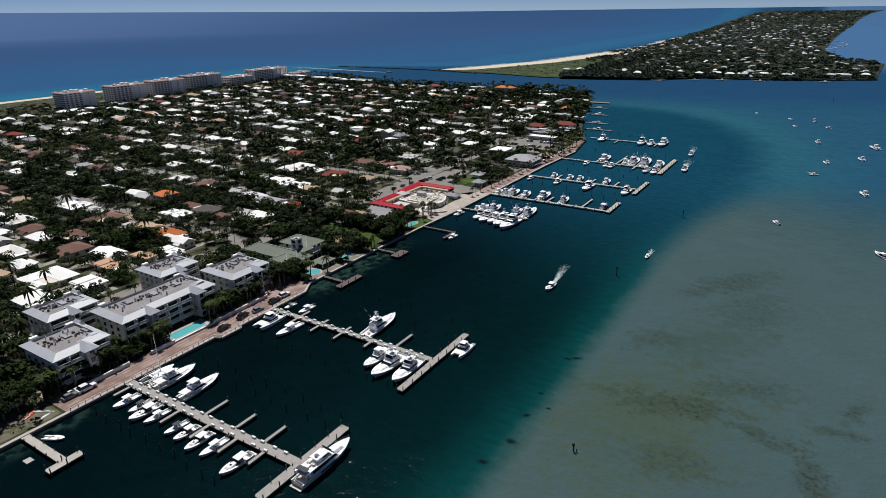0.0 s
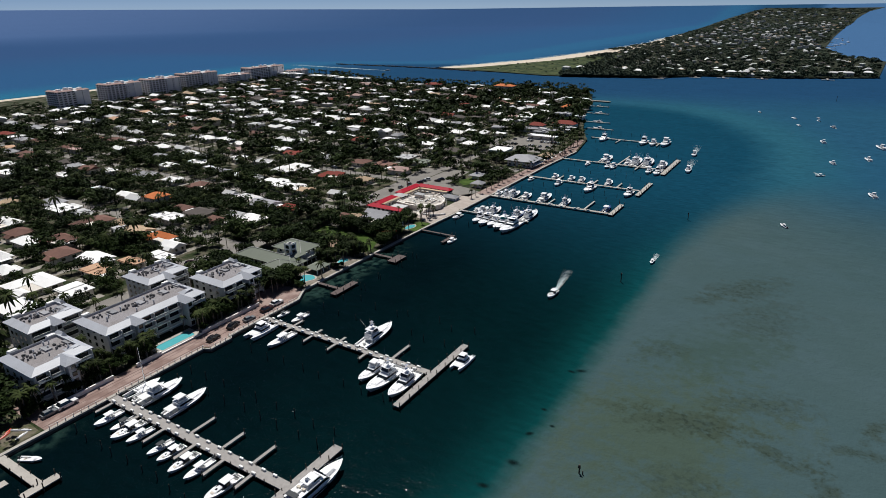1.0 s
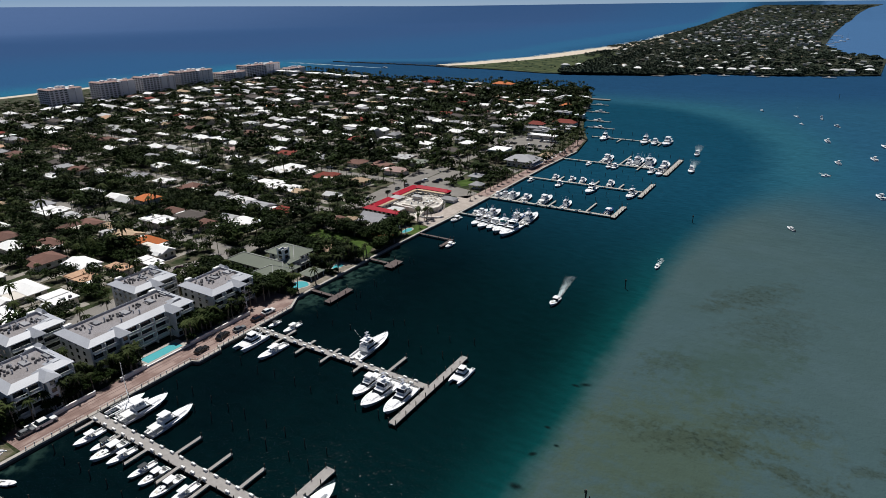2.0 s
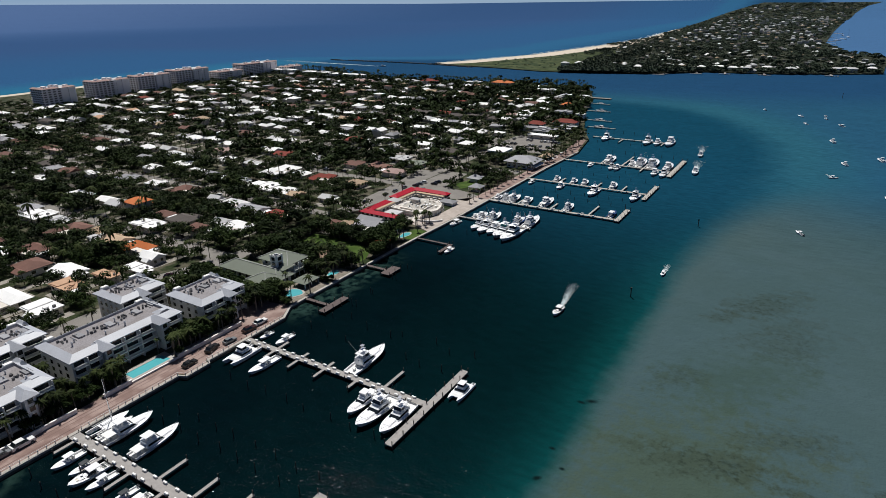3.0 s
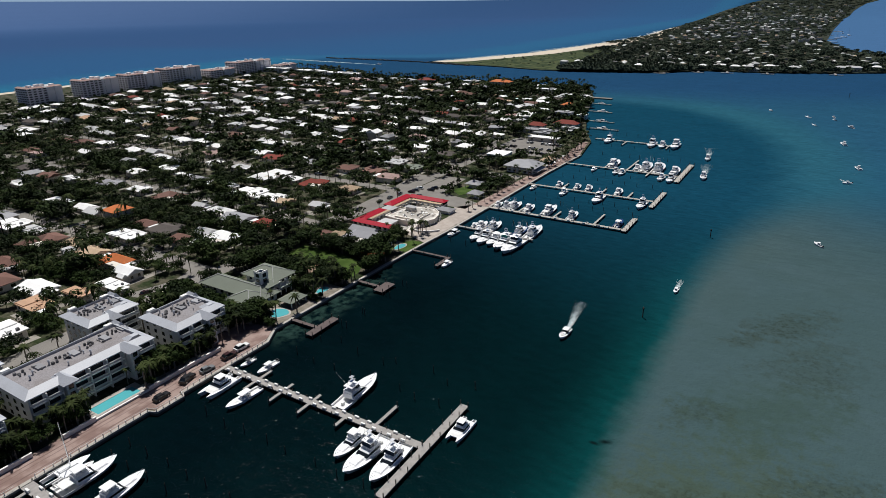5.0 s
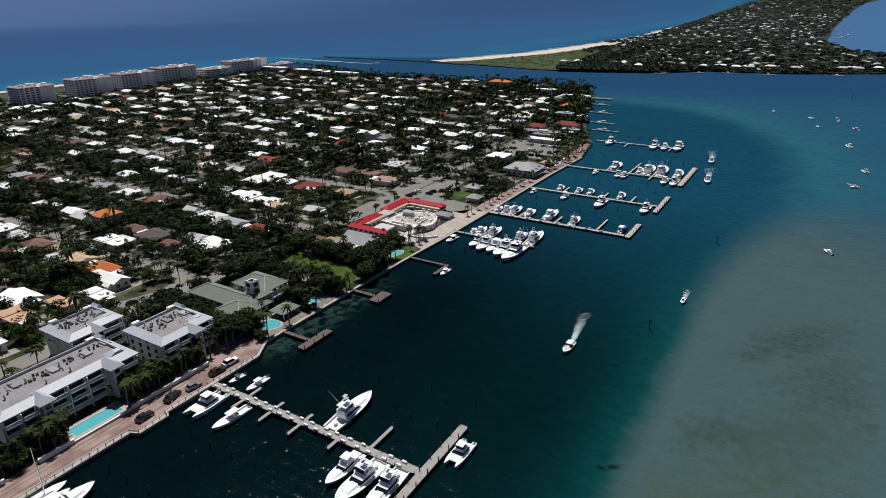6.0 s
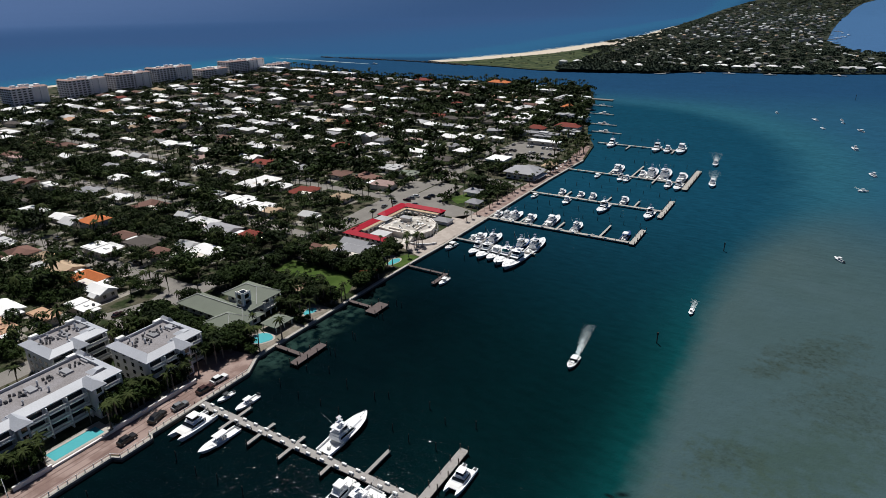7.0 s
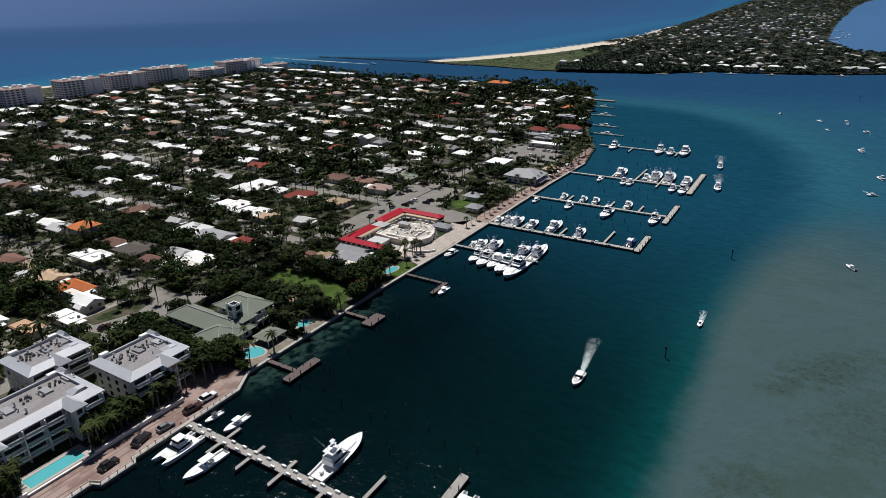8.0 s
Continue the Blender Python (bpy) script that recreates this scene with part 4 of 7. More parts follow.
def console_boat(hull_mat=None, canvas=None):
    def build():
        L, B, F = 9.5, 3.1, 0.85
        b = thing("center_console_boat", "open white center console boat with T-top at a dock", "boat", "moored boats")
        part("hull", shape(hull_mesh, L, B, F, 0.7, 0.62, 0.35), hull_mat or GEL, b)
        part("deck_floor", shape(cockpit_floor, L, B, 0.62, 0.35), DECKW, b)
        part("console", shape(frustum, (-0.6, 0.6, -0.6, 0.7), 0.37, (-0.5, 0.5, -0.5, 0.4), 1.55), GEL, b)
        part("windscreen", shape(frustum, (-0.5, 0.5, 0.1, 0.45), 1.55, (-0.45, 0.45, 0.1, 0.25), 2.0), GLASS, b)
        part("leaning_post", shape(box, -0.6, 0.6, -1.7, -1.1, 0.37, 1.25), DECKW, b)
        top(b, 1.1, -1.9, 0.9, 2.35, 1.95, canvas, "t_top")
        for x in (-0.45, 0.45):
            o = part("outboard_engine", shape(frustum, (x - 0.26, x + 0.26, -5.35, -4.75), 0.75, (x - 0.2, x + 0.2, -5.25, -4.75), 1.45), GEL_DARK, b, "dark outboard engine")
            part("leg", shape(box, x - 0.1, x + 0.1, -5.1, -4.85, -0.4, 0.75), GEL_DARK, o)
        part("bow_cushion", shape(frustum, (-0.8, 0.8, 1.6, 2.9), 0.95, (-0.45, 0.45, 1.7, 3.5), 1.32), DECKW, b)
        return b
    return build


def power_cat():
    L = 13.5
    b = thing("power_catamaran", "white twin-hulled power catamaran moored at a dock", "boat", "moored boats")
    for x in (-2.1, 2.1):
        h = part("hull", shape(hull_mesh, L, 1.9, 1.35, 0.3, 0.15, 0.7), GEL, b)
        h.location.x = x
    part("bridge_deck", shape(frustum, (-2.6, 2.6, -5.2, 4.0), 0.8, (-2.8, 2.8, -5.2, 3.6), 1.5), GEL, b)
    part("foredeck", shape(frustum, (-2.4, 2.4, 1.5, 4.4), 1.5, (-1.8, 1.8, 1.2, 3.4), 1.8), DECKW, b)
    cabin(b, 2.3, -3.0, 2.4, 1.5, 2.9, 1.8, 0.2)
    f = part("flybridge", shape(frustum, (-1.5, 1.5, -2.6, 0.6), 2.9, (-1.6, 1.6, -2.6, 0.8), 3.5), GEL, b)
    part("windscreen", shape(frustum, (-1.4, 1.4, -1.6, 0.6), 3.5, (-1.2, 1.2, -1.6, 0.1), 4.3), GLASS, f)
    top(b, 1.5, -2.4, 0.6, 4.4, 0.9)
    return b


def motor_yacht():
    L, B, F = 22.0, 5.6, 1.9
    b = thing("motor_yacht", "large white motor yacht alongside the dock's cross head", "boat")
    part("hull", shape(hull_mesh, L, B, F, 0.55, 0.16, 1.3), GEL, b)
    part("hull_windows", shape(frustum, (-2.78, 2.78, -4.0, 2.5), 1.25, (-2.8, 2.8, -4.0, 2.3), 1.75), GLASS, b, "dark hull portlights")
    part("cockpit_floor", shape(cockpit_floor, L, B, 0.16, 1.3), TEAK, b)
    part("swim_platform", shape(box, -2.3, 2.3, -12.0, -10.9, 0.3, 0.5), TEAK, b)
    cabin(b, 2.35, -7.3, 4.2, 2.1, 3.9, 2.6, 0.0, "saloon")
    part("boat_deck", shape(frustum, (-2.4, 2.4, -9.6, 2.0), 3.9, (-2.4, 2.4, -9.6, 1.4), 4.1), GEL, b)
    for x in (-2.2, 2.2):
        part("support", shape(tube, (x, -9.2, 1.8), (x, -9.2, 3.9), 0.08, 6), GEL, b)
    cabin(b, 1.7, -2.6, 1.4, 4.1, 5.3, 1.6, 0.3, "skylounge")
    top(b, 1.75, -4.4, 0.2, 5.35, 1.25)
    part("fly_windscreen", shape(frustum, (-1.75, 1.75, 0.9, 1.5), 5.3, (-1.6, 1.6, 0.7, 1.1), 5.9), GLASS, b)
    for sx in (-1, 1):
        part("fly_seat", shape(box, sx * 1.0 - 0.55, sx * 1.0 + 0.55, -5.6, -4.9, 4.1, 4.7), TEAK, b)
        part("side_deck_window", shape(box, sx * 2.36 - 0.04, sx * 2.36 + 0.04, -6.6, -1.0, 2.7, 3.4), GLASS, b, "dark saloon side window")
    part("aft_awning", shape(frustum, (-2.0, 2.0, -9.4, -7.6), 4.9, (-1.9, 1.9, -9.3, -7.7), 5.0), GEL_DARK, b)
    for sx in (-1, 1):
        for py in (-9.2, -7.8):
            part("awning_post", shape(tube, (sx * 1.8, py, 4.1), (sx * 1.8, py, 4.9), 0.05, 5), PIPE, b)
    part("tender", shape(frustum, (-0.8, 0.8, -7.4, -5.8), 4.1, (-0.6, 0.6, -7.2, -5.8), 4.6), DECKW, b, "small tender on the boat deck")
    part("settee", shape(box, -1.8, 1.8, -10.2, -9.4, 1.32, 1.9), DECKW, b)
    part("foredeck_trunk", shape(frustum, (-1.5, 1.5, 3.0, 6.8), 2.7, (-0.9, 0.9, 3.0, 6.0), 3.35), GEL, b)
    m = part("radar_mast", shape(frustum, (-0.8, 0.8, -3.2, -2.2), 5.49, (-0.3, 0.3, -3.4, -2.9), 6.4), GEL, b)
    part("radar", shape(tube, (0, -3.1, 6.4), (0, -3.1, 6.65), 0.42, 10), GEL, m)
    for s in (-1, 1):
        part("bow_rail", shape(tube, (0, 10.7, 4.0), (s * 2.4, 4.0, 3.5), 0.04, 5), PIPE, b)
    return b


def skiff():
    b = thing("open_skiff", "small open white sailing dinghy hull on a mooring", "boat", "moored boats")
    part("hull", shape(hull_mesh, 6.0, 2.0, 0.6, 0.4, 0.7, 0.25), GEL, b)
    part("floor", shape(cockpit_floor, 6.0, 2.0, 0.7, 0.25), DECKW, b)
    for y in (-1.6, 0.2):
        part("thwart", shape(box, -0.9, 0.9, y, y + 0.3, 0.45, 0.52), TEAK, b)
    part("outboard_engine", shape(box, -0.2, 0.2, -3.3, -2.95, 0.3, 1.0), GEL_DARK, b)
    return b


def sailboat():
    b = thing("sailing_yacht", "white sailing yacht with bare mast at anchor", "boat", "boats at anchor")
    part("hull", shape(hull_mesh, 11.0, 3.3, 0.95, 0.3, 0.28, 0.5), GEL, b)
    part("coachroof", shape(frustum, (-1.0, 1.0, -2.0, 2.6), 1.0, (-0.75, 0.75, -1.8, 2.0), 1.5), GEL, b)
    part("mast", shape(tube, (0, 0.8, 1.0), (0, 0.8, 14.5), 0.15, 6, 0.11), PIPE, b)
    part("boom", shape(tube, (0, 0.7, 2.3), (0, -4.2, 2.4), 0.11, 6), DECKW, b)
    return b


SPORT, SPORT2 = sportfisher(), sportfisher(tower=False, key="w")
SPORT_T, SPORT_B = sportfisher(canvas=TEALC), sportfisher(GEL_BLUE)
KINDS = {"sport": (SPORT, 16.0), "fly": (SPORT2, 16.0), "teal": (SPORT_T, 16.0), "blue": (SPORT_B, 16.0), "cruiser": (cruiser, 12.0), "console": (console_boat(), 9.5),
         "console_dark": (console_boat(None, GEL_DARK), 9.5), "cat": (power_cat, 13.5), "yacht": (motor_yacht, 22.0), "skiff": (skiff, 6.0), "sail": (sailboat, 11.0),
         "navy_console": (console_boat(GEL_BLUE), 9.5)}


def boat(kind, x, y, length, turn=0.0):
    build, base = KINDS[kind]
    if y > 240 and x < 78 and turn in (0, 180):
        # bows and sterns keep close to the dock
        y, length = y - (0.09 if turn == 0 else -0.09) * length, length * 0.82
    if (240 < y < 470 or -20 < y < -2) and x < 80 and turn in (0, 180) and kind not in ("yacht", "cat"):
        # moored stern or bow to the dock, they run out into the basin
        y, length = y + (0.06 if turn == 0 else -0.06) * length, length * 1.1
    return place("boat_" + kind, build, at(x, y, 0, turn + random.uniform(-2.5, 2.5), 0.92 * (length / base) ** 0.8, length / base, 0.95 * (length / base) ** 0.6))


# first dock: bows to the south on its near side, bows to the north on the other
for kind, x, length in (("console", 8.5, 8.0), ("console_dark", 14.5, 7.0), ("cruiser", 18.5, 9.0), ("console", 23.2, 8.0), ("console_dark", 32.5, 8.6), ("cruiser", 37, 8.8), ("cruiser", 43, 10.0), ("console", 48.6, 9.0), ("cruiser", 59, 11.5)):
    boat(kind, x, -1.8 - length / 2, length, 180)
for kind, x, length in (("sail", 3.2, 12.0), ("fly", 10.0, 15.0), ("cruiser", 6.6, 12.0), ("fly", 21.4, 15.8)):
    boat(kind, x, 2.2 + length / 2, length, 0)
boat("yacht", 78.5, 3.9, 19.4)
boat("skiff", 7.2, -26.8, 6.5, -65)
# second dock
for kind, x, length in (("cat", 7.4, 13.0), ("console", 18.2, 13.8), ("fly", 58.3, 14.0), ("sport", 64.5, 17.0), ("sport", 71.3, 15.5)):
    boat(kind, x, 58.4 - length / 2, length, 180)
for kind, x, length, turn in (("console_dark", 4.2, 7.6, 180), ("console", 12.0, 9.6, 180), ("sport", 45.2, 17.6, 0)):
    boat(kind, x, 62.2 + length / 2, length, turn)
boat("cat", 80.3, 71.0, 11.5, 180)
# boats by the private docks and the fishing fleet
boat("console", 18.6, 166.5, 9.0, 180)
for kind, x, length in (("sport", 14, 13.5), ("sport", 19, 16), ("fly", 24.2, 16.5), ("teal", 29.6, 19), ("sport", 35, 21)):
    boat(kind, x, 210 - length / 2, length, 180)
boat("cruiser", 1.6, 201, 12, 180)
for kind, x, length in (("fly", 9, 12), ("sport", 15.5, 14), ("blue", 30.0, 14), ("sport", 36.2, 18)):
    boat(kind, x, 212 + length / 2, length, 0)
boat("console", 5, 217, 8, 0)
for kind, x, length in (("fly", -0.5, 11), ("sport", 4.5, 13), ("sport", 9, 15), ("fly", 17.5, 15), ("fly", 28.5, 20), ("sport", 42.5, 14), ("navy_console", 67, 14)):
    boat(kind, x + 1.5, 248 + length / 2, length, 0)
for kind, x, length in (("fly", 16, 12), ("fly", 27.5, 12), ("fly", 34.5, 13), ("fly", 52.5, 15)):
    boat(kind, x, 302 + length / 2, length, 0)
for kind, x, length in (("cruiser", 4, 11), ("fly", 24, 13), ("sport", 46, 18), ("sport", 70.5, 16)):
    boat(kind, x, 298 - length / 2, length, 180)
for kind, x, length in (("fly", 30, 24), ("fly", 47, 16), ("sport", 52, 24), ("sport", 60, 26), ("fly", 71, 22)):
    boat(kind, x, 363 + length / 2, length, 0)
for kind, x, length in (("console", 22, 12), ("fly", 41, 13), ("sport", 37, 12), ("fly", 66.5, 15), ("sport", 72.5, 16)):
    boat(kind, x, 359 - length / 2, length, 180)
for kind, x, y, length in (("sport", 3, 446, 20), ("sport", 37, 447, 22), ("fly", 45, 446, 19), ("fly", 54, 450, 28)):
    boat(kind, x, y, length, 180)
for kind, x, y, length, turn in (("console", -46, 583, 12, 90), ("cruiser", -30, 530, 12, 90), ("console", -62, 631, 9, 90), ("cruiser", -18, 495, 12, 90)):
    boat(kind, x, y, length, turn)
# boats at anchor and under way
for kind, x, y, length, turn in (("console", 101, 665, 8, 34), ("sail", 135, 640, 10, 36), ("sail", 142, 598, 8, 28), ("cruiser", 156, 650, 8, 26), ("console", 157, 634, 7, 38), ("cruiser", 170, 600, 12, 36),
                                 ("fly", 165, 520, 12, 24), ("fly", 174, 440, 10, 29), ("fly", 196, 464, 12, 23), ("fly", 197, 357, 12, 24), ("console", 157, 272, 8, 38)):
    boat(kind, x, y, length * 0.8, turn)
for kind, x, y, length, turn in (("skiff", 116, 2110, 22, 80), ("skiff", 153, 2033, 26, 30), ("sail", 165, 2125, 26, 10), ("skiff", 133, 1800, 20, 60), ("skiff", 128, 1900, 20, 90), ("sail", 140, 1960, 22, 50), ("skiff", 150, 2240, 24, 0), ("skiff", 136, 2330, 24, 70)):
    boat(kind, x, y, length, turn)
for x0, y0, x1, y1 in ((-66, 968, -76, 950), (-30, 1004, -28, 986), (9, 1016, 12, 996), (63, 1024, 66, 1004), (150, 1050, 152, 1030)):
    bm = bmesh.new()
    slab(bm, [(x0 - 1.5, y0), (x0 + 1.5, y0), (x1 + 1.5, y1), (x1 - 1.5, y1)][::-1], 0.9, 1.3)
    slab(bm, [(x1 - 9, y1 - 3), (x1 + 9, y1 - 3), (x1 + 9, y1), (x1 - 9, y1)], 0.9, 1.3)
    for px, py in ((x1 - 8.5, y1 - 2.6), (x1 + 8.5, y1 - 2.6), (x1, y1 - 0.5), ((x0 + x1) / 2, (y0 + y1) / 2)):
        tube(bm, (px, py, -1), (px, py, 2.0), 0.3, 6)
    solid("private_pier", bm, PLANK, "grey wooden pier of an island house", "pier", "island piers")
for kind, x, y, length, turn in (("fly", 205, 515, 14, 28), ("cruiser", 203, 244, 10, 34), ("console", 168, 397, 7, 120), ("fly", 89.4, 368, 14, 184), ("fly", 82.9, 421, 12, 184), ("cruiser", 85.5, 134.5, 10.5, 182), ("console", 111, 189, 6.0, 182), ("cruiser", -556, 888, 15, -85)):
    boat(kind, x, y, length, turn)


def wake(x, y0_, length, spread, turn):
    """Torn flecks of foam trailing behind a moving boat, dense at the stern and thinning out."""
    n = int(min(length, 60) * 62)
    quads = []
    for k in range(n):
        t = random.random() ** 1.9
        arm = random.choice((-1, 1, 0, 0, 0, 0, 0, 0, 0)) if t > 0.1 else 0
        w = 0.35 + 0.75 * spread * t
        px = arm * w + random.gauss(0, (0.22 if arm else 0.45) * w)
        r1, r2 = random.uniform(0.03, 0.10) * (1.3 - 0.9 * t) * max(1.0, length / 55), random.uniform(0.12, 0.5) * (1.15 - 0.6 * t) * max(1.0, length / 40)
        a = arm * -0.12 + random.gauss(0, 0.25)
        z, y = 0.05 + 0.0003 * (k % 50), t * length
        quads.append([(px + u * r1 * math.cos(a) - v * r2 * math.sin(a), y + u * r1 * math.sin(a) + v * r2 * math.cos(a), z) for u, v in ((-1, -0.4), (0.3, -1), (1, 0.3), (-0.2, 1))])
    q = np.array(quads)
    ob = new("wake", raw("wake", q.reshape(-1, 3), np.arange(4 * n).reshape(-1, 4), FOAM))
    ob.matrix_basis = at(x, y0_, 0, turn)
    tagged(ob, "thin white foam wake on the water behind a boat", "wake", kind="stuff")


wake(-562, 889, 260, 9.0, 86)
wake(85.2, 138.5, 24, 2.2, 8)
wake(82.4, 428, 34, 4.5, 8)
wake(89.0, 376, 32, 4.5, 8)
wake(111, 191.5, 10, 1.4, 4)
wake(168, 400, 8, 0.8, 30)


# ---------------------------------------------------------------- apartment houses
def inset(outline, d):
    """A square-cornered outline, anticlockwise, drawn in by d."""
    out = []
    for p, q, r_ in zip(outline[-1:] + outline[:-1], outline, outline[1:] + outline[:1]):
        x, y = q
        for (ax, ay), (bx, by) in ((p, q), (q, r_)):
            if abs(ax - bx) < 1e-6:
                x = q[0] - d if by > ay else q[0] + d
            else:
                y = q[1] + d if bx > ax else q[1] - d
        out.append((x, y))
    return out


def condo(x0, x1, y0, y1, steps, label, clusters):
    """Three storeys over a low ground floor; a sloped white roof skirt round a sunk grey deck. steps: bays (y0, y1, out) of the water front."""
    c = thing("apartment_building", label, "building", "waterfront apartment houses")
    z0, eave, back = GROUND, 11.0, 1.7
    j0, j1 = steps[0][1], (steps[1][0] if len(steps) > 1 else y1)
    if len(steps) > 1:
        east = [(x1, j0), (x1 - back, j0), (x1 - back, j1), (x1, j1), (x1, y1)]
    else:
        east = [(x1, j0), (x1 - back, j0), (x1 - back, y1)]
    plan = [(x0, y0), (x1, y0)] + east + [(x0, y1)]
    part("wall", shape(slab, inset(plan, 1.0), z0 - 0.3, eave - 0.2), STUCCO, c)
    # the skirt: a thin eave, the slope, and an upstand towards the deck
    inner = inset(plan, 2.7)
    bm = bmesh.new()
    for a, b, ia, ib in zip(plan, plan[1:] + plan[:1], inner, inner[1:] + inner[:1]):
        face(bm, [(*a, eave - 0.3), (*b, eave - 0.3), (*b, eave), (*a, eave)])
        face(bm, [(*a, eave), (*b, eave), (*ib, eave + 1.25), (*ia, eave + 1.25)])
        face(bm, [(*ia, eave + 1.25), (*ib, eave + 1.25), (*ib, eave + 0.2), (*ia, eave + 0.2)])
    bm.faces.new([bm.verts.new((*p, eave - 0.3)) for p in plan[::-1]])
    part("roof_skirt", bm, ROOFW, c, "sloped white metal roof edge")
    part("roof_deck", shape(slab, inset(plan, 2.65), eave - 0.1, eave + 0.45), DECKG, c, "flat grey membrane roof")
    # stair heads and upstands on the landward edge
    for px, py in ((x0 + 1.5, y0 + 4.2), (x0 + 1.9, y1 - 4.0)):
        part("stair_head", shape(frustum, (px - 0.9, px + 0.9, py - 1.5, py + 1.5), eave + 0.2, (px - 0.7, px + 0.6, py - 1.2, py + 1.2), eave + 1.55), STUCCO_W, c, "white rooftop stair head")
    for px, py, w, d in ((x0 + 1.4, y1 - 1.4, 2.6, 2.6), (x0 + 4.6, y1 - 1.3, 1.2, 1.5)):
        part("corner_gable", shape(hip, px - w / 2, px + w / 2, py - d / 2, py + d / 2, eave + 0.7, 1.3), ROOFW, c, "small white corner gable")
    # projecting stair bays whose hipped roofs run back over the deck
    for b0, b1, out in steps:
        part("bay", shape(box, x1 - 2.9, x1 + out, b0 + 0.5, b1 - 0.5, z0 - 0.3, eave - 0.2), STUCCO, c)
        part("bay_roof", shape(hip, x1 - 5.6, x1 + out + 0.7, b0 - 0.5, b1 + 0.5, eave + 0.06, 1.75), ROOFW, c, "white hipped roof over the stair bay")
        for f in range(4):
            z = z0 + 0.5 + f * 2.45
            part("bay_window", shape(box, x1 + out, x1 + out + 0.06, (b0 + b1) / 2 - 0.7, (b0 + b1) / 2 + 0.7, z, z + 1.5), GLASS, c)
    # the north wing's roof runs deeper into the deck
    part("wing_roof", shape(frustum, (x1 - back - 6.2, x1 - back - 2.5, y1 - 6.4, y1 - 0.9), eave + 0.4, (x1 - back - 4.4, x1 - back - 2.5, y1 - 4.6, y1 - 2.7), eave + 1.3), ROOFW, c)
    # balconies on the water front between the bays
    cuts = sorted([y0 + 1] + [v for b in steps for v in b[:2]] + [y1 - 1])
    for q, (a, b) in enumerate(zip(cuts[::2], cuts[1::2])):
        xe = x1 - back if j0 - 0.1 <= a and b <= j1 + 0.1 else x1
        n = max(1, round((b - a) / 5.2))
        for k in range(n):
            ya, yb = a + (b - a) * k / n + 0.25, a + (b - a) * (k + 1) / n - 0.25
            for f in range(3):
                z = z0 + 1.9 + f * 2.75
                bal = part("balcony", shape(box, xe - 1.0, xe + 0.95, ya, yb, z - 0.26, z + 0.12), STUCCO_W, c)
                part("balcony_rail", shape(box, xe + 0.84, xe + 0.94, ya, yb, z + 0.80, z + 1.0), STUCCO_W, bal)
                part("sliding_door", shape(box, xe - 1.0, xe - 0.94, ya + 0.35, yb - 0.35, z + 0.12, z + 2.25), GLASS, bal, "dark sliding glass door")
            part("partition", shape(box, xe - 1.0, xe + 0.6, yb + 0.1, yb + 0.4, z0, eave - 0.32), STUCCO, c)
    # windows on the short sides and the back
    for s, yy in ((-1, y0 + 1), (1, y1 - 1)):
        for k in range(4):
            x = x0 + 3.2 + (x1 - back - x0 - 6.4) * k / 3
            for f in range(4):
                z = z0 + 0.6 + f * 2.5
                part("window", shape(box, x - 0.65, x + 0.65, min(yy, yy + s * 0.05), max(yy, yy + s * 0.05), z, z + 1.35), GLASS, c)
    # plant on the roof: rows of fan units round low plinths, pipe runs, a few vents
    zr = eave + 0.44
    for cx, cy, rows_, cols_ in clusters:
        part("plant_plinth", shape(frustum, (cx - 2.3, cx + 1.6, cy + 1.0, cy + 3.4), zr, (cx - 2.1, cx + 1.4, cy + 1.2, cy + 3.2), zr + 0.5), ROOFS["grey"], c, "low grey plinth under the roof plant")
        lean = random.uniform(-5, 5)
        for i in range(rows_):
            for j in range(cols_):
                if random.random() < 0.8:
                    place("hvac", hvac, at(cx + (i - rows_ / 2) * 1.5 + random.gauss(0, 0.4), cy - 0.4 - j * 1.2 + random.gauss(0, 0.35), zr, lean + random.uniform(-14, 14), random.uniform(0.5, 0.92), None, random.uniform(0.7, 1.0)))
        for k in range(3):
            px, py = cx + random.uniform(-3.6, 3.0), cy + random.uniform(-3.0, 4.5)
            place("hvac", hvac, at(px, py, zr, random.uniform(0, 90), random.uniform(0.5, 0.8), None, random.uniform(0.6, 1.1)))
        part("pipe_run", shape(box, cx - 1.8, cx + 1.9, cy + 0.2, cy + 0.3, zr + 0.08, zr + 0.24), HVAC, c)
    for _ in range(9):
        x, y = random.uniform(x0 + 4, x1 - 6.5), random.uniform(y0 + 4, y1 - 4)
        place("vent", vent, at(x, y, zr, 0, random.uniform(0.7, 1.4)))
    return c


def hvac():
    h = thing("air_conditioner", "grey rooftop air conditioning unit with dark fan", "air conditioner", "rooftop plant")
    bm = bmesh.new()
    frustum(bm, (-0.55, 0.55, -0.5, 0.5), 0.12, (-0.52, 0.52, -0.47, 0.47), 1.0)
    for px, py in ((-0.5, -0.45), (0.4, -0.45), (-0.5, 0.35), (0.4, 0.35)):
        box(bm, px, px + 0.1, py, py + 0.1, 0.0, 0.13)
    part("casing", bm, HVAC, h)
    part("fan_grille", shape(tube, (0, 0, 1.0), (0, 0, 1.06), 0.44, 10), DARK, h)
    return h


def vent():
    bm = bmesh.new()
    tube(bm, (0, 0, 0), (0, 0, 0.7), 0.14, 7)
    tube(bm, (0, 0, 0.7), (0, 0, 0.9), 0.26, 8, 0.1)
    return solid("roof_vent", bm, ROOFW, "small pale roof vent pipe", "vent", "rooftop plant")


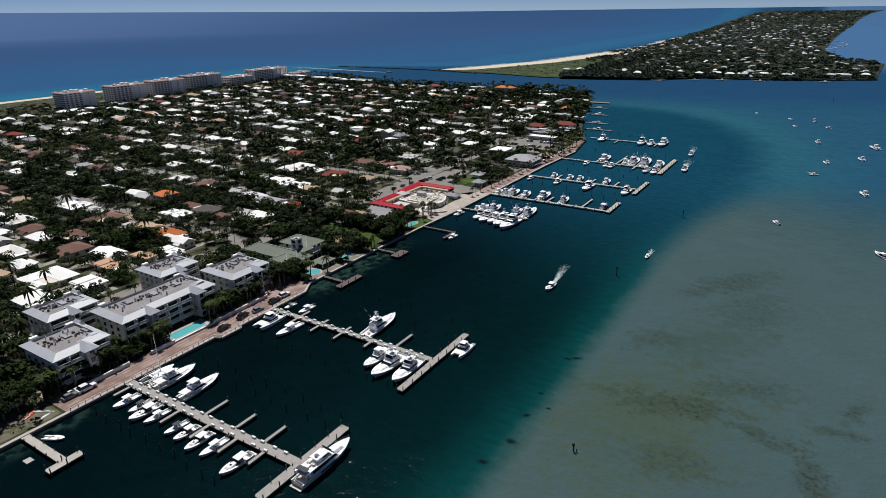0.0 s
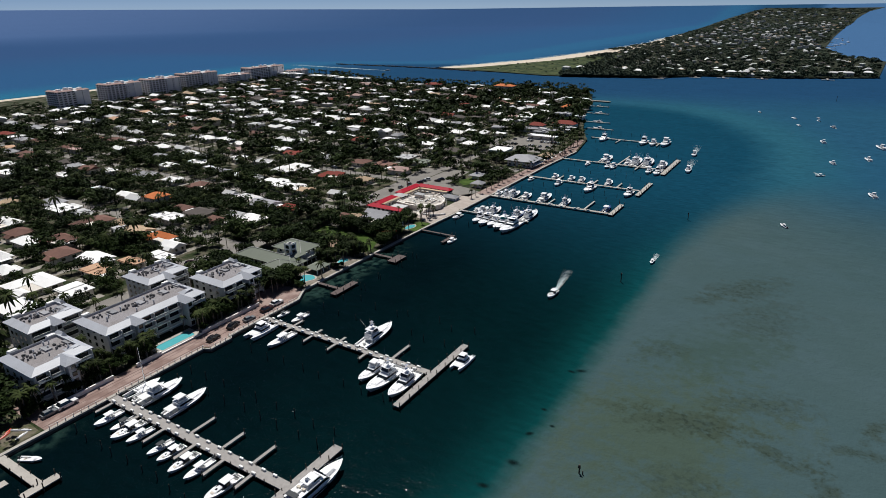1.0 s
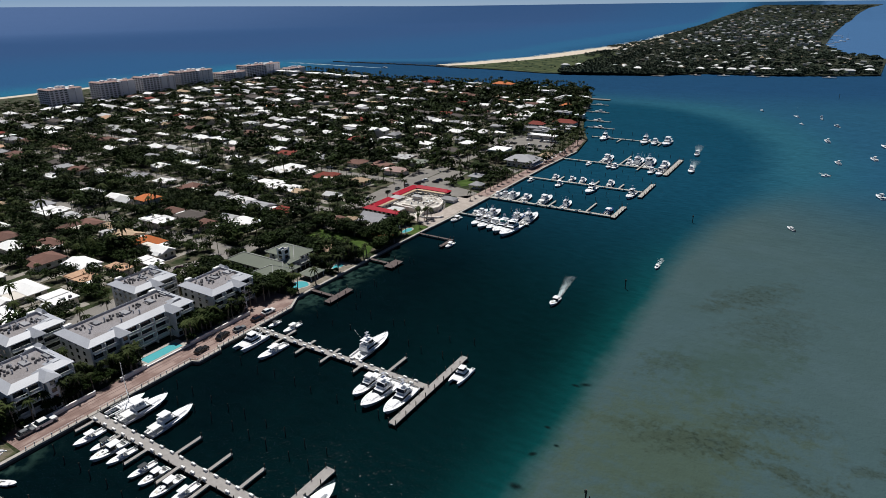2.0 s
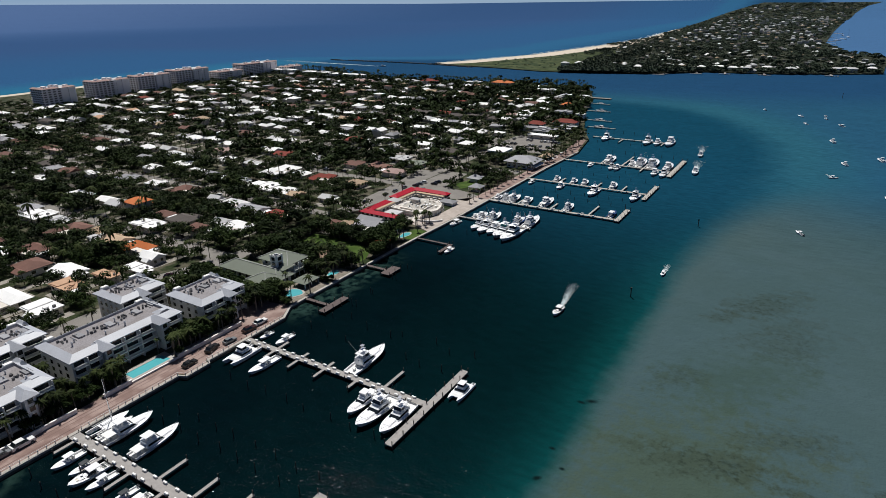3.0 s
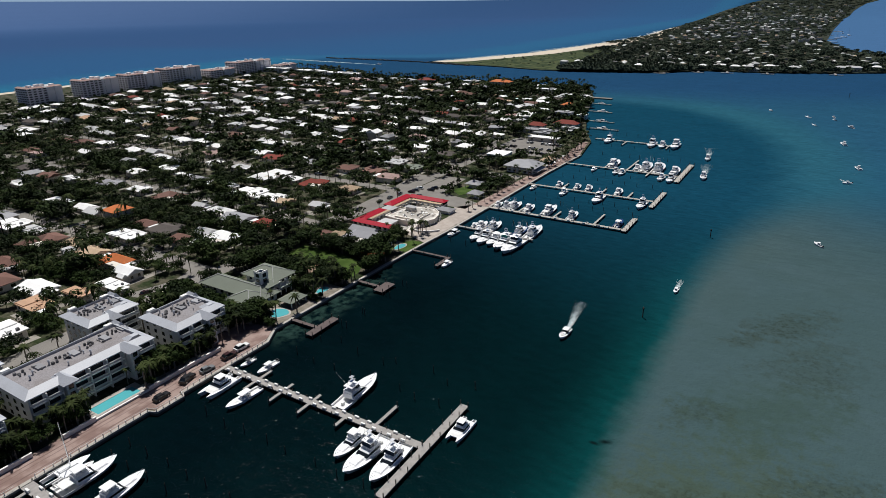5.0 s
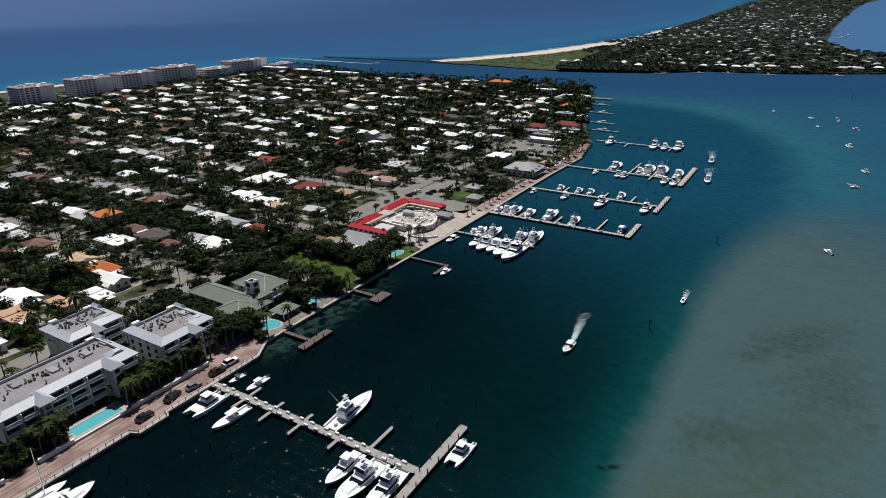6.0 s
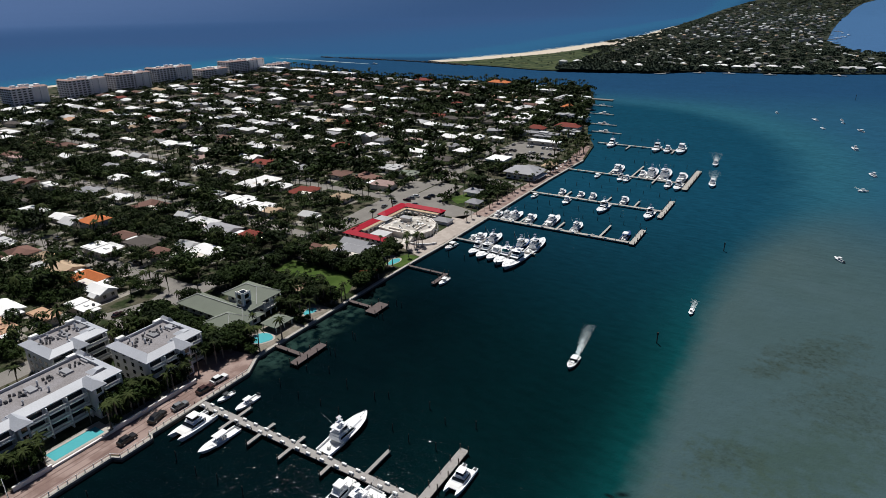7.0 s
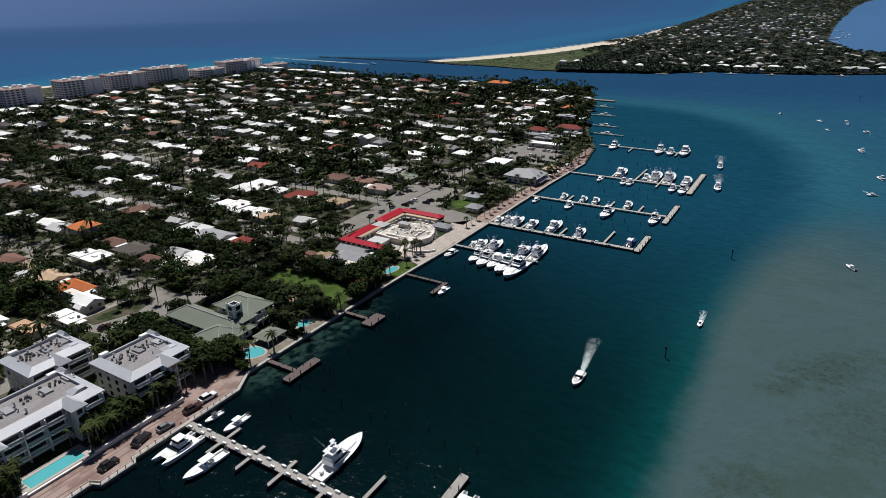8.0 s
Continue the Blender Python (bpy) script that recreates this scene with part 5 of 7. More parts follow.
condo(-34, -13.5, -14, 5.5, [(-5.2, -1.2, 2.0)], "pale grey four-level apartment house with balconies", ((-25.5, -5.5, 3, 5), (-24, 0.5, 2, 2)))
condo(-59, -42, -1, 18.5, [(7, 10, 1.2)], "pale grey apartment house in the rear row", ((-51.5, 7.5, 3, 5), (-50.5, 12.5, 2, 2)))
condo(-38.5, -18.5, 11.5, 50.5, [(21.0, 24.5, 1.6), (40.5, 44, 1.6)], "long pale grey apartment house beside the pool", ((-31.5, 20, 2, 4), (-30, 29.5, 2, 4), (-30.5, 39.5, 2, 4), (-31.5, 46, 2, 3)))
condo(-60, -42.5, 43, 62.5, [(51, 54, 1.2)], "pale grey apartment house behind the long block", ((-52, 51, 3, 5), (-52.5, 56.5, 2, 2)))
condo(-35.5, -15.5, 56, 77, [(66.5, 70.0, 1.8)], "pale grey apartment house near the dock", ((-27.5, 65, 3, 5), (-27, 71, 2, 3)))


# ---------------------------------------------------------------- villa, red-roofed hotel, clubhouse
def windows_on(parent, x0, x1, y0, y1, z, n, sides="SENW", h=1.3, w=1.3):
    """Rows of windows on the walls of a block, n to a wall."""
    for side in sides:
        for k in range(n):
            t = (k + 0.5) / n
            if side in "SN":
                x, y = x0 + (x1 - x0) * t, y0 if side == "S" else y1
                a = (x - w / 2, x + w / 2, y - 0.06, y + 0.06)
            else:
                x, y = x1 if side == "E" else x0, y0 + (y1 - y0) * t
                a = (x - 0.06, x + 0.06, y - w / 2, y + w / 2)
            part("window", shape(box, *a, z, z + h), GLASS, parent)


v = thing("villa", "waterfront villa with broad sage-green hipped roofs", "house")
GRN = ROOFS["green"]
part("wall", shape(box, -52.5, -20.5, 95.5, 103.5, GROUND - 0.2, 4.3), STUCCO_W, v)
part("wall", shape(box, -31.5, -20.5, 89.5, 96, GROUND - 0.2, 4.3), STUCCO_W, v)
part("wall", shape(box, -39.5, -24.2, 106, 116, GROUND - 0.2, 6.9), STUCCO_W, v)
VILLA_ROOFS = ((-54, -19, 94, 105, 4.3, 2.7), (-33, -19, 88, 101, 4.34, 2.7), (-41, -22.7, 104.5, 117.5, 6.9, 2.9), (-31, -21.5, 100.5, 108, 6.5, 1.6))
for x0, x1, y0, y1, z, rise in VILLA_ROOFS:
    part("roof", shape(hip, x0, x1, y0, y1, z, rise), GRN, v)
RIDGE = ROOFS["pale"]
for x0, x1, y0, y1, z, rise in VILLA_ROOFS[:3]:
    w, d = x1 - x0, y1 - y0
    if w > d:
        ends = ((x0 + d / 2, (y0 + y1) / 2), (x1 - d / 2, (y0 + y1) / 2))
    else:
        ends = (((x0 + x1) / 2, y0 + w / 2), ((x0 + x1) / 2, y1 - w / 2))
    top_z = z + rise + 0.2
    part("ridge_cap", shape(tube, (*ends[0], top_z), (*ends[1], top_z), 0.1, 5), RIDGE, v)
    for (cx, cy), e in (((x0, y0), ends[0]), ((x1, y1), ends[1]), ((x1, y0), ends[1] if w > d else ends[0])):
        part("ridge_cap", shape(tube, (cx, cy, z + 0.2), (*e, top_z), 0.1, 5), RIDGE, v)
t = part("tower", shape(box, -29.2, -25.4, 101.2, 104.8, 4, 11.4), STUCCO_W, v, "white crenellated stair tower")
for k in range(4):
    part("merlon", shape(box, -29.2 + k * 1.03, -28.6 + k * 1.03, 101.2, 101.5, 11.4, 12.0), STUCCO_W, t)
    part("merlon", shape(box, -25.7, -25.4, 101.3 + k * 0.98, 101.9 + k * 0.98, 11.4, 12.0), STUCCO_W, t)
for z in (7.4, 9.6):
    part("tower_window", shape(box, -28.2, -26.4, 101.12, 101.2, z, z + 1.5), GLASS, t, "dark tower window")
    part("tower_window", shape(box, -25.4, -25.32, 102.1, 103.9, z, z + 1.5), GLASS, t, "dark tower window")
part("tower_deck", shape(box, -28.8, -25.8, 101.6, 104.4, 11.3, 11.43), GLASS, t)
windows_on(v, -39.5, -24.2, 106, 116, 2.0, 3, "E"), windows_on(v, -39.5, -24.2, 106, 116, 4.8, 3, "ES"), windows_on(v, -52.5, -32, 95.5, 103.5, 2.0, 5, "S"), windows_on(v, -31.5, -20.5, 89.5, 103.5, 2.0, 3, "SE")
part("terrace", shape(box, -24.2, -21.4, 106.5, 115.6, 3.9, 4.2), STUCCO_W, v)
for y in (107, 109.8, 112.6, 115.3):
    part("column", shape(tube, (-21.7, y, GROUND), (-21.7, y, 6.8), 0.22, 8), STUCCO_W, v)
cb = thing("pool_cabana", "open pool cabana with a sage-green hipped roof", "cabana")
part("roof", shape(hip, -16.3, -8.8, 99.5, 108.5, 3.5, 1.6), GRN, cb)
for x in (-15.7, -9.4):
    for y in (100.2, 104, 107.8):
        part("post", shape(tube, (x, y, GROUND - 0.1), (x, y, 3.7), 0.18, 7), STUCCO_W, cb)
solid("pool_terrace", shape(slab, [(-17, 88), (-4.7, 88), (-4.6, 109), (-17, 109)], GROUND - 0.3, GROUND + 0.06), TERRACE, "weathered stone pool terrace", "pavement", kind="structure")
solid("sand_court", shape(slab, [(-37, 134), (-27, 128.5), (-23, 131), (-24.5, 138.5), (-36, 138.5)], GROUND - 0.3, GROUND + 0.05), SAND_DARK, "tan sandy court beside the lawn", "ground", kind="structure")
solid("garden_terrace", shape(slab, [(-14, 113), (-4.6, 113), (-4.6, 124), (-14, 124)], GROUND - 0.3, GROUND + 0.06), TERRACE, "weathered paved garden terrace", "pavement", kind="structure")

r = thing("hotel", "two-storey white hotel with bright red roofs around a courtyard", "hotel")
WINGS = ((-46.5, -41, 186, 204.5), (-46.5, -20.5, 181, 186), (-45, -38.5, 204.5, 211), (-48.5, -42.5, 211, 233), (-45.5, -20.5, 229, 234.2))
for k, (xa, xb, ya, yb) in enumerate(WINGS):
    part("wall", shape(box, xa + 0.8, xb - 0.8, ya + 0.8, yb - 0.8, GROUND - 0.2, 5.2), CREAM, r)
    if k != 2:
        part("roof", shape(hip, xa, xb, ya, yb, 5.2, 1.25), REDROOF, r, "bright red tiled roof")
    else:
        part("roof", shape(hip, xa - 0.4, xb + 0.4, ya, yb, 5.2, 1.2), ROOFS["pale"], r, "pale entrance roof")
    for z in (1.6, 3.7):
        windows_on(r, xa + 0.8, xb - 0.8, ya + 0.8, yb - 0.8, z, max(2, int(max(xb - xa, yb - ya) / 3)), "ES", 1.2, 1.6)
# galleries with arches towards the court


def arch(bm, ax, ay, bx, by, z0, z1, thick=0.5):
    """One bay of an arcade: two piers and a round-headed opening between them."""
    ux, uy = (bx - ax), (by - ay)
    L = math.hypot(ux, uy)
    ux, uy = ux / L, uy / L
    nx, ny = -uy * thick / 2, ux * thick / 2
    half, spring = L / 2 - 0.38, z1 - 0.55 - (L / 2 - 0.38) * 0.8
    prof = [(0, z0), (0.38, z0), (0.38, spring)] + [(L / 2 - half * math.cos(q), spring + half * 0.8 * math.sin(q)) for q in (0.4, 0.8, 1.2, 1.57, 1.94, 2.34, 2.74)] + [(L - 0.38, spring), (L - 0.38, z0), (L, z0), (L, z1), (0, z1)]
    f_, k_ = [[bm.verts.new((ax + ux * u + s_ * nx, ay + uy * u + s_ * ny, z)) for u, z in prof] for s_ in (-1, 1)]
    bm.faces.new(f_), bm.faces.new(k_[::-1])
    for i in range(len(prof)):
        j = (i + 1) % len(prof)
        bm.faces.new((f_[j], f_[i], k_[i], k_[j]))


for xa, xb, ya, yb in ((-41, -39, 188.5, 205), (-42, -40, 210.5, 227), (-40, -21, 225.8, 228)):
    part("gallery", shape(box, xa, xb, ya, yb, 3.0, 3.2), CREAM, r)
    part("gallery_roof", shape(box, xa, xb, ya, yb, 5.0, 5.16), ROOFS["tan"], r)
    n = int(max(xb - xa, yb - ya) / 3.2)
    for q in range(n):
        if yb - ya > xb - xa:
            p_, q_ = (xb - 0.3, ya + (yb - ya) * q / n), (xb - 0.3, ya + (yb - ya) * (q + 1) / n)
        else:
            p_, q_ = (xa + (xb - xa) * q / n, ya + 0.3), (xa + (xb - xa) * (q + 1) / n, ya + 0.3)
        part("arch", shape(arch, *p_, *q_, GROUND - 0.1, 5.0), CREAM, r)
COURT = [(-38.5, 205), (-38, 199), (-29, 197.8), (-20, 197.5), (-15, 201), (-13, 207), (-14.5, 213), (-17.5, 218), (-22, 221.6), (-28, 222.6), (-35, 218), (-38, 211)]


def scaled_court(k):
    return [(-25.5 + (x + 25.5) * k, 209 + (y - 209) * k) for x, y in COURT]


part("pavilion", shape(slab, scaled_court(1.0), GROUND - 0.2, 3.3), CREAM, r, "white pavilion with a broad roof terrace")
for (ax, ay), (bx, by), (cx, cy), (dx, dy) in zip(scaled_court(1.03), scaled_court(1.03)[1:] + scaled_court(1.03)[:1], scaled_court(0.985)[1:] + scaled_court(0.985)[:1], scaled_court(0.985)):
    part("parapet", shape(slab, [(ax, ay), (bx, by), (cx, cy), (dx, dy)], 3.3, 4.15), CREAM, r)
part("pavilion_deck", shape(slab, scaled_court(0.98), 3.3, 3.72), CREAM_DECK, r)
part("terrace_band", shape(slab, [(-25.5 + (x + 25.5) * 0.72, 211 + (y - 209) * 0.66) for x, y in COURT], 3.72, 3.745), CONC, r, "paler paved middle of the terrace")
part("terrace_bar", shape(box, -34, -29, 212, 214.5, 3.72, 5.9), CREAM, r)
part("terrace_bar_roof", shape(hip, -34.6, -28.4, 211.4, 215.1, 5.9, 0.9), ROOFS["pale"], r)
part("planter", shape(box, -33, -22, 200, 200.8, 3.72, 4.5), CREAM, r)
part("planter", shape(box, -20, -19.2, 204, 213, 3.72, 4.4), CREAM, r)
part("stair", shape(frustum, (-20, -16.5, 191, 199), GROUND - 0.1, (-20, -16.5, 196.5, 199), 3.3), CREAM, r, "cream stair down from the terrace")
part("annex", shape(box, -37, -29, 190.5, 197, GROUND - 0.2, 3.1), CREAM, r)
part("annex_roof", shape(box, -37.3, -28.7, 190.2, 197.3, 3.1, 3.4), ROOFS["pale"], r)
for q in range(12):
    a = -1.15 + q * 0.19
    px, py = -25.5 + 12.9 * math.cos(a), 209 + 13.4 * math.sin(a)
    part("column", shape(tube, (px, py, GROUND), (px, py, 3.3), 0.22, 7), STUCCO_W, r)
part("court_deck", shape(box, -40.6, -21, 188, 198, GROUND - 0.2, GROUND + 0.1), CONC, r)
part("side_house", shape(box, -22.5, -13.5, 223.5, 229, GROUND - 0.2, 3.0), STUCCO, r)
part("side_roof", shape(hip, -23.2, -12.8, 222.8, 229.6, 3.0, 1.3), ROOFS["grey"], r)


def parasol():
    p = thing("parasol", "white parasol over a round table on a terrace", "parasol", "terrace parasols")
    part("pole", shape(tube, (0, 0, 0), (0, 0, 2.2), 0.05, 5), PIPE, p)
    part("canopy", shape(tube, (0, 0, 1.9), (0, 0, 2.5), 1.3, 8, 0.05), WHITEBOX, p)
    part("table", shape(tube, (0, 0, 0.68), (0, 0, 0.74), 0.6, 10), DECKW, p)
    return p


def deck_chair(material):
    def build():
        bm = bmesh.new()
        box(bm, -0.35, 0.35, -0.9, 0.4, 0.25, 0.36)
        frustum(bm, (-0.35, 0.35, 0.4, 0.5), 0.25, (-0.35, 0.35, 0.7, 0.78), 0.85)
        for px in (-0.3, 0.25):
            for py in (-0.85, 0.3):
                box(bm, px, px + 0.06, py, py + 0.06, 0, 0.25)
        return solid("deck_chair", bm, material, "reclining deck chair on the hotel terrace", "chair", "chairs on the hotel terrace")
    return build


for k in range(26):
    a, q = random.uniform(0, 6.28), random.uniform(1.5, 10)
    m_ = (GEL_DARK, TEAK, DECKW)[k % 3]
    place(("deck_chair", k % 3), deck_chair(m_), at(-25.5 + q * math.cos(a), 209 + q * 1.05 * math.sin(a), 3.75, random.uniform(0, 360), random.uniform(0.9, 1.2)))
bm = bmesh.new()
for k in range(16):
    a0, a1 = -2.2 + k * 0.11, -2.2 + (k + 1) * 0.11
    slab(bm, [(-15 + rr * math.cos(aa), 204 + rr * math.sin(aa)) for rr, aa in ((10.6, a0), (11.1, a0), (11.1, a1), (10.6, a1))], GROUND - 0.1, GROUND + 0.9)
solid("quay_wall", bm, STUCCO_W, "low curved white wall on the hotel quay", "wall", kind="structure")
for k in range(14):
    a, q = random.uniform(0, 6.28), random.uniform(2, 9)
    place("parasol", parasol, at(-25 + q * math.cos(a), 209 + q * math.sin(a), 3.75, 0, random.uniform(0.5, 0.8)))

for k in range(12):
    place("parasol", parasol, at(random.uniform(-9, -4.5), 338 + k * 4.2, GROUND + 0.08, 0, random.uniform(0.8, 1.2)))

cl = thing("clubhouse", "two-storey marina clubhouse with a grey hipped roof", "building")
part("wall", shape(box, -26.5, -7.5, 320, 335, GROUND - 0.2, 5.6), STUCCO, cl)
part("roof", shape(hip, -28.5, -5.5, 318, 337, 5.6, 3.2), ROOFS["grey"], cl)
part("wing", shape(box, -24, -12, 335, 343, GROUND - 0.2, 4.0), STUCCO, cl)
part("wing_roof", shape(hip, -25, -11, 334, 344, 4.0, 2.4), ROOFS["grey"], cl)
part("porch_roof", shape(frustum, (-7.5, -4.4, 320, 335), 3.2, (-7.5, -5.8, 320.5, 334.5), 3.9), ROOFS["pale"], cl)
for z in (1.9, 4.0):
    windows_on(cl, -26.5, -7.5, 320, 335, z, 5, "SE", 1.2, 1.8)
bw = thing("awning", "bright blue canvas awning over a house terrace", "awning")
part("canopy", shape(gable, -19.5, -15.2, 168, 173, 3.0, 0.9), mat("blue_canvas", (0.02, 0.09, 0.42), 0.6), bw)
for x in (-19.2, -15.5):
    for y in (168.3, 172.7):
        part("post", shape(tube, (x, y, GROUND - 0.1), (x, y, 3.0), 0.07, 5), STUCCO_W, bw)
aw = thing("awning", "tan canvas awning over a marina terrace", "awning")
part("canopy", shape(hip, -16, -8, 350, 364, 3.4, 1.6), ROOFS["tan"], aw)
for x in (-15.5, -8.5):
    for y in (350.6, 357, 363.4):
        part("post", shape(tube, (x, y, GROUND - 0.1), (x, y, 3.3), 0.09, 6), STUCCO_W, aw)
for x0, x1, y0, y1 in ((-32, -22, 272, 281), (-21, -12.5, 254.5, 262)):
    gp = thing("garden_pavilion", "open garden pavilion with a grey hipped roof", "pavilion")
    part("roof", shape(hip, x0, x1, y0, y1, 3.9, 1.9), ROOFS["grey"], gp)
    part("wall", shape(box, x0 + 2, x1 - 2, y0 + 2, y1 - 2, GROUND - 0.1, 3.9), STUCCO, gp)
    for x in (x0 + 0.5, x1 - 0.5):
        for y in (y0 + 0.5, y1 - 0.5):
            part("post", shape(tube, (x, y, GROUND - 0.1), (x, y, 3.8), 0.16, 6), STUCCO_W, gp)
wb = thing("utility_building", "plain white flat-roofed utility building", "building")
part("wall", shape(box, -50, -37, 336, 350, GROUND - 0.2, 7.0), STUCCO_W, wb)
part("roof", shape(box, -50.4, -36.6, 335.6, 350.4, 7.0, 7.35), ROOFS["white"], wb)
windows_on(wb, -50, -37, 336, 350, 4.2, 3, "SE")


# ---------------------------------------------------------------- beachfront hotels
def tower_hotel(x0, x1, y0, y1, h, floors, label):
    t = thing("beach_hotel", label, "hotel", "beachfront hotels")
    w = part("wall", shape(box, x0, x1, y0, y1, GROUND - 0.2, h), STUCCO_P, t)
    # salmon mansard strips round a flat roof, broken by stair heads
    for ra in ((x0 - 0.8, x1 + 0.8, y0 - 0.8, y0 + 5), (x1 - 5, x1 + 0.8, y0 + 5.2, y0 + (y1 - y0) * 0.5), (x1 - 5, x1 + 0.8, y0 + (y1 - y0) * 0.62, y1 + 0.8)):
        part("roof", shape(hip, *ra, h + 0.15, 1.6), ROOFS["salmon"], t, "low salmon tiled roof")
    part("roof_deck", shape(box, x0, x1 - 5.2, y0 + 5.2, y1, h, h + 0.5), ROOFS["pale"], t)
    for py, ph in ((0.2, 2.6), (0.42, 3.4), (0.56, 3.0), (0.85, 2.4)):
        yc, xc = y0 + (y1 - y0) * py, (x0 + x1) / 2 + 2
        part("stair_head", shape(box, xc - 2.4, xc + 2.4, yc - 2.2, yc + 2.2, h, h + ph), STUCCO_P, t)
    fh = (h - GROUND - 1.2) / floors
    nx, ny = max(3, int((x1 - x0) / 5)), max(4, int((y1 - y0) / 5))
    # loggias are not hollow: flat dark sheets paint the shade of the open bays
    for f in range(floors):
        z = GROUND + 0.9 + f * fh
        for k in range(nx):
            x = x0 + (x1 - x0) * (k + 0.5) / nx
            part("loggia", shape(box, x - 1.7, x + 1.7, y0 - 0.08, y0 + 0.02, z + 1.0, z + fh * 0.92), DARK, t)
        part("balcony_band", shape(box, x0 - 0.5, x1 + 0.4, y0 - 1.1, y0 - 0.1, z - 0.1, z + 0.9), STUCCO_P, t)
        for k in range(ny):
            y = y0 + (y1 - y0) * (k + 0.5) / ny
            if k < ny * 0.55:
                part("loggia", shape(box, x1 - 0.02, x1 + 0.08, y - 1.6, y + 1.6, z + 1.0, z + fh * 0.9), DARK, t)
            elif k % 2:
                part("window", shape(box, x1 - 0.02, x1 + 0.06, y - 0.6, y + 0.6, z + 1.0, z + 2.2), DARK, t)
        part("balcony_band", shape(box, x1 + 0.1, x1 + 1.0, y0 - 0.4, y0 + (y1 - y0) * 0.55, z - 0.1, z + 0.9), STUCCO_P, t)
    for yy in (y0 + (y1 - y0) * 0.57, y0 + (y1 - y0) * 0.8):
        part("pier", shape(box, x1 - 0.5, x1 + 1.6, yy - 1.2, yy + 1.2, GROUND - 0.2, h + 0.1), STUCCO_P, t)
    return t


for x0, x1, y0, y1, h in ((-646, -621, 318, 357, 20.4), (-654, -631, 386, 434, 21.2), (-660, -637, 450, 500, 21.2), (-680, -655, 522, 580, 21.2), (-680, -656, 648, 722, 19.5)):
    tower_hotel(x0, x1, y0, y1, h, 7, "pink-beige seven-storey beach hotel with balconies")
tower_hotel(-672, -650, 594, 640, 13.0, 4, "low grey-white beachfront apartment house")
tower_hotel(-646, -628, 716, 752, 11.0, 3, "low pale apartment house near the inlet")


# ---------------------------------------------------------------- houses
def house(shape_, colour, two=False, wing=0):
    """A house of nominal 16 x 12 m about its middle, with a wing behind, before or beside it."""
    def build():
        words = {"white": "white", "grey": "grey", "pale": "pale grey", "brown": "brown", "dark": "dark brown", "tan": "tan", "peach": "peach", "orange": "orange tiled", "salmon": "salmon pink", "red": "dark red", "green": "green"}[colour]
        kind = {"flat": "flat", "hip": "hipped", "gable": "gabled", "ell": "hipped L-shaped"}[shape_]
        h = thing("house", f"{'two-storey' if two else 'single-storey'} house with a {words} {kind} roof", "house", "neighbourhood houses")
        e = 5.6 if two else 2.8
        m = ROOFS[colour]
        part("wall", shape(box, -7.2, 7.2, -5.2, 5.2, -0.3, e), HWALL, h)
        if shape_ == "flat":
            bm = bmesh.new()
            box(bm, -8, 8, -6, 6, e, e + 0.3)
            box(bm, -7.4, -0.6, -5.4, 5.4, e + 0.3, e + 0.62)
            box(bm, 2.2, 4.4, -1.0, 1.0, e + 0.3, e + 0.75)
            part("roof", bm, m, h)
            part("roof_unit", shape(box, 5.2, 6.4, 2.0, 3.2, e + 0.3, e + 1.1), HVAC, h, "grey air conditioning unit")
        elif shape_ == "hip":
            part("roof", shape(hip, -8, 8, -6, 6, e + 0.15, 2.0), m, h)
        elif shape_ == "gable":
            part("roof", shape(gable, -8, 8, -6, 6, e + 0.15, 1.7), m, h)
        else:
            part("roof", shape(hip, -8, 8, -1, 6, e + 0.15, 1.7), m, h)
            part("roof", shape(hip, -8, -0.5, -8, 5.4, e + 0.19, 1.7), m, h)
            part("wall", shape(box, -7.2, -1.3, -7.2, -5.2, -0.3, e), HWALL, h)
        low = 2.6
        if wing == 0:
            part("wing_wall", shape(box, -2.2, 5.2, 4.8, 8.0, -0.3, low), HWALL, h)
            part("wing_roof", shape(hip, -3, 6, 4.2, 9.0, low + 0.1, 1.1), m, h)
        elif wing == 1:
            part("wing_wall", shape(box, 1.8, 7.0, -8.4, -5.0, -0.3, low), HWALL, h)
            part("wing_roof", shape(gable, 1.2, 7.6, -9.2, -4.6, low + 0.1, 1.1), m, h)
        else:
            part("carport_post", shape(box, 10.2, 10.5, -3.8, -3.5, -0.3, low), HWALL, h)
            part("carport_roof", shape(box, 7.4, 11.0, -4.2, 3.4, low, low + 0.25), ROOFS["white"], h, "flat white carport roof")
        for x in (-5, 2.2, 5.4):
            part("window", shape(box, x - 0.8, x + 0.8, -5.26, -5.2, 0.9, 2.2), GLASS, h)
            if two:
                part("window", shape(box, x - 0.8, x + 0.8, -5.26, -5.2, 3.7, 5.0), GLASS, h)
        for y in (-2.6, 2.4):
            part("window", shape(box, 7.2, 7.26, y - 0.9, y + 0.9, 0.9, 2.2), GLASS, h)
        return h
    return build


LOTS = []


FAR = {}
DRIVES = bmesh.new()


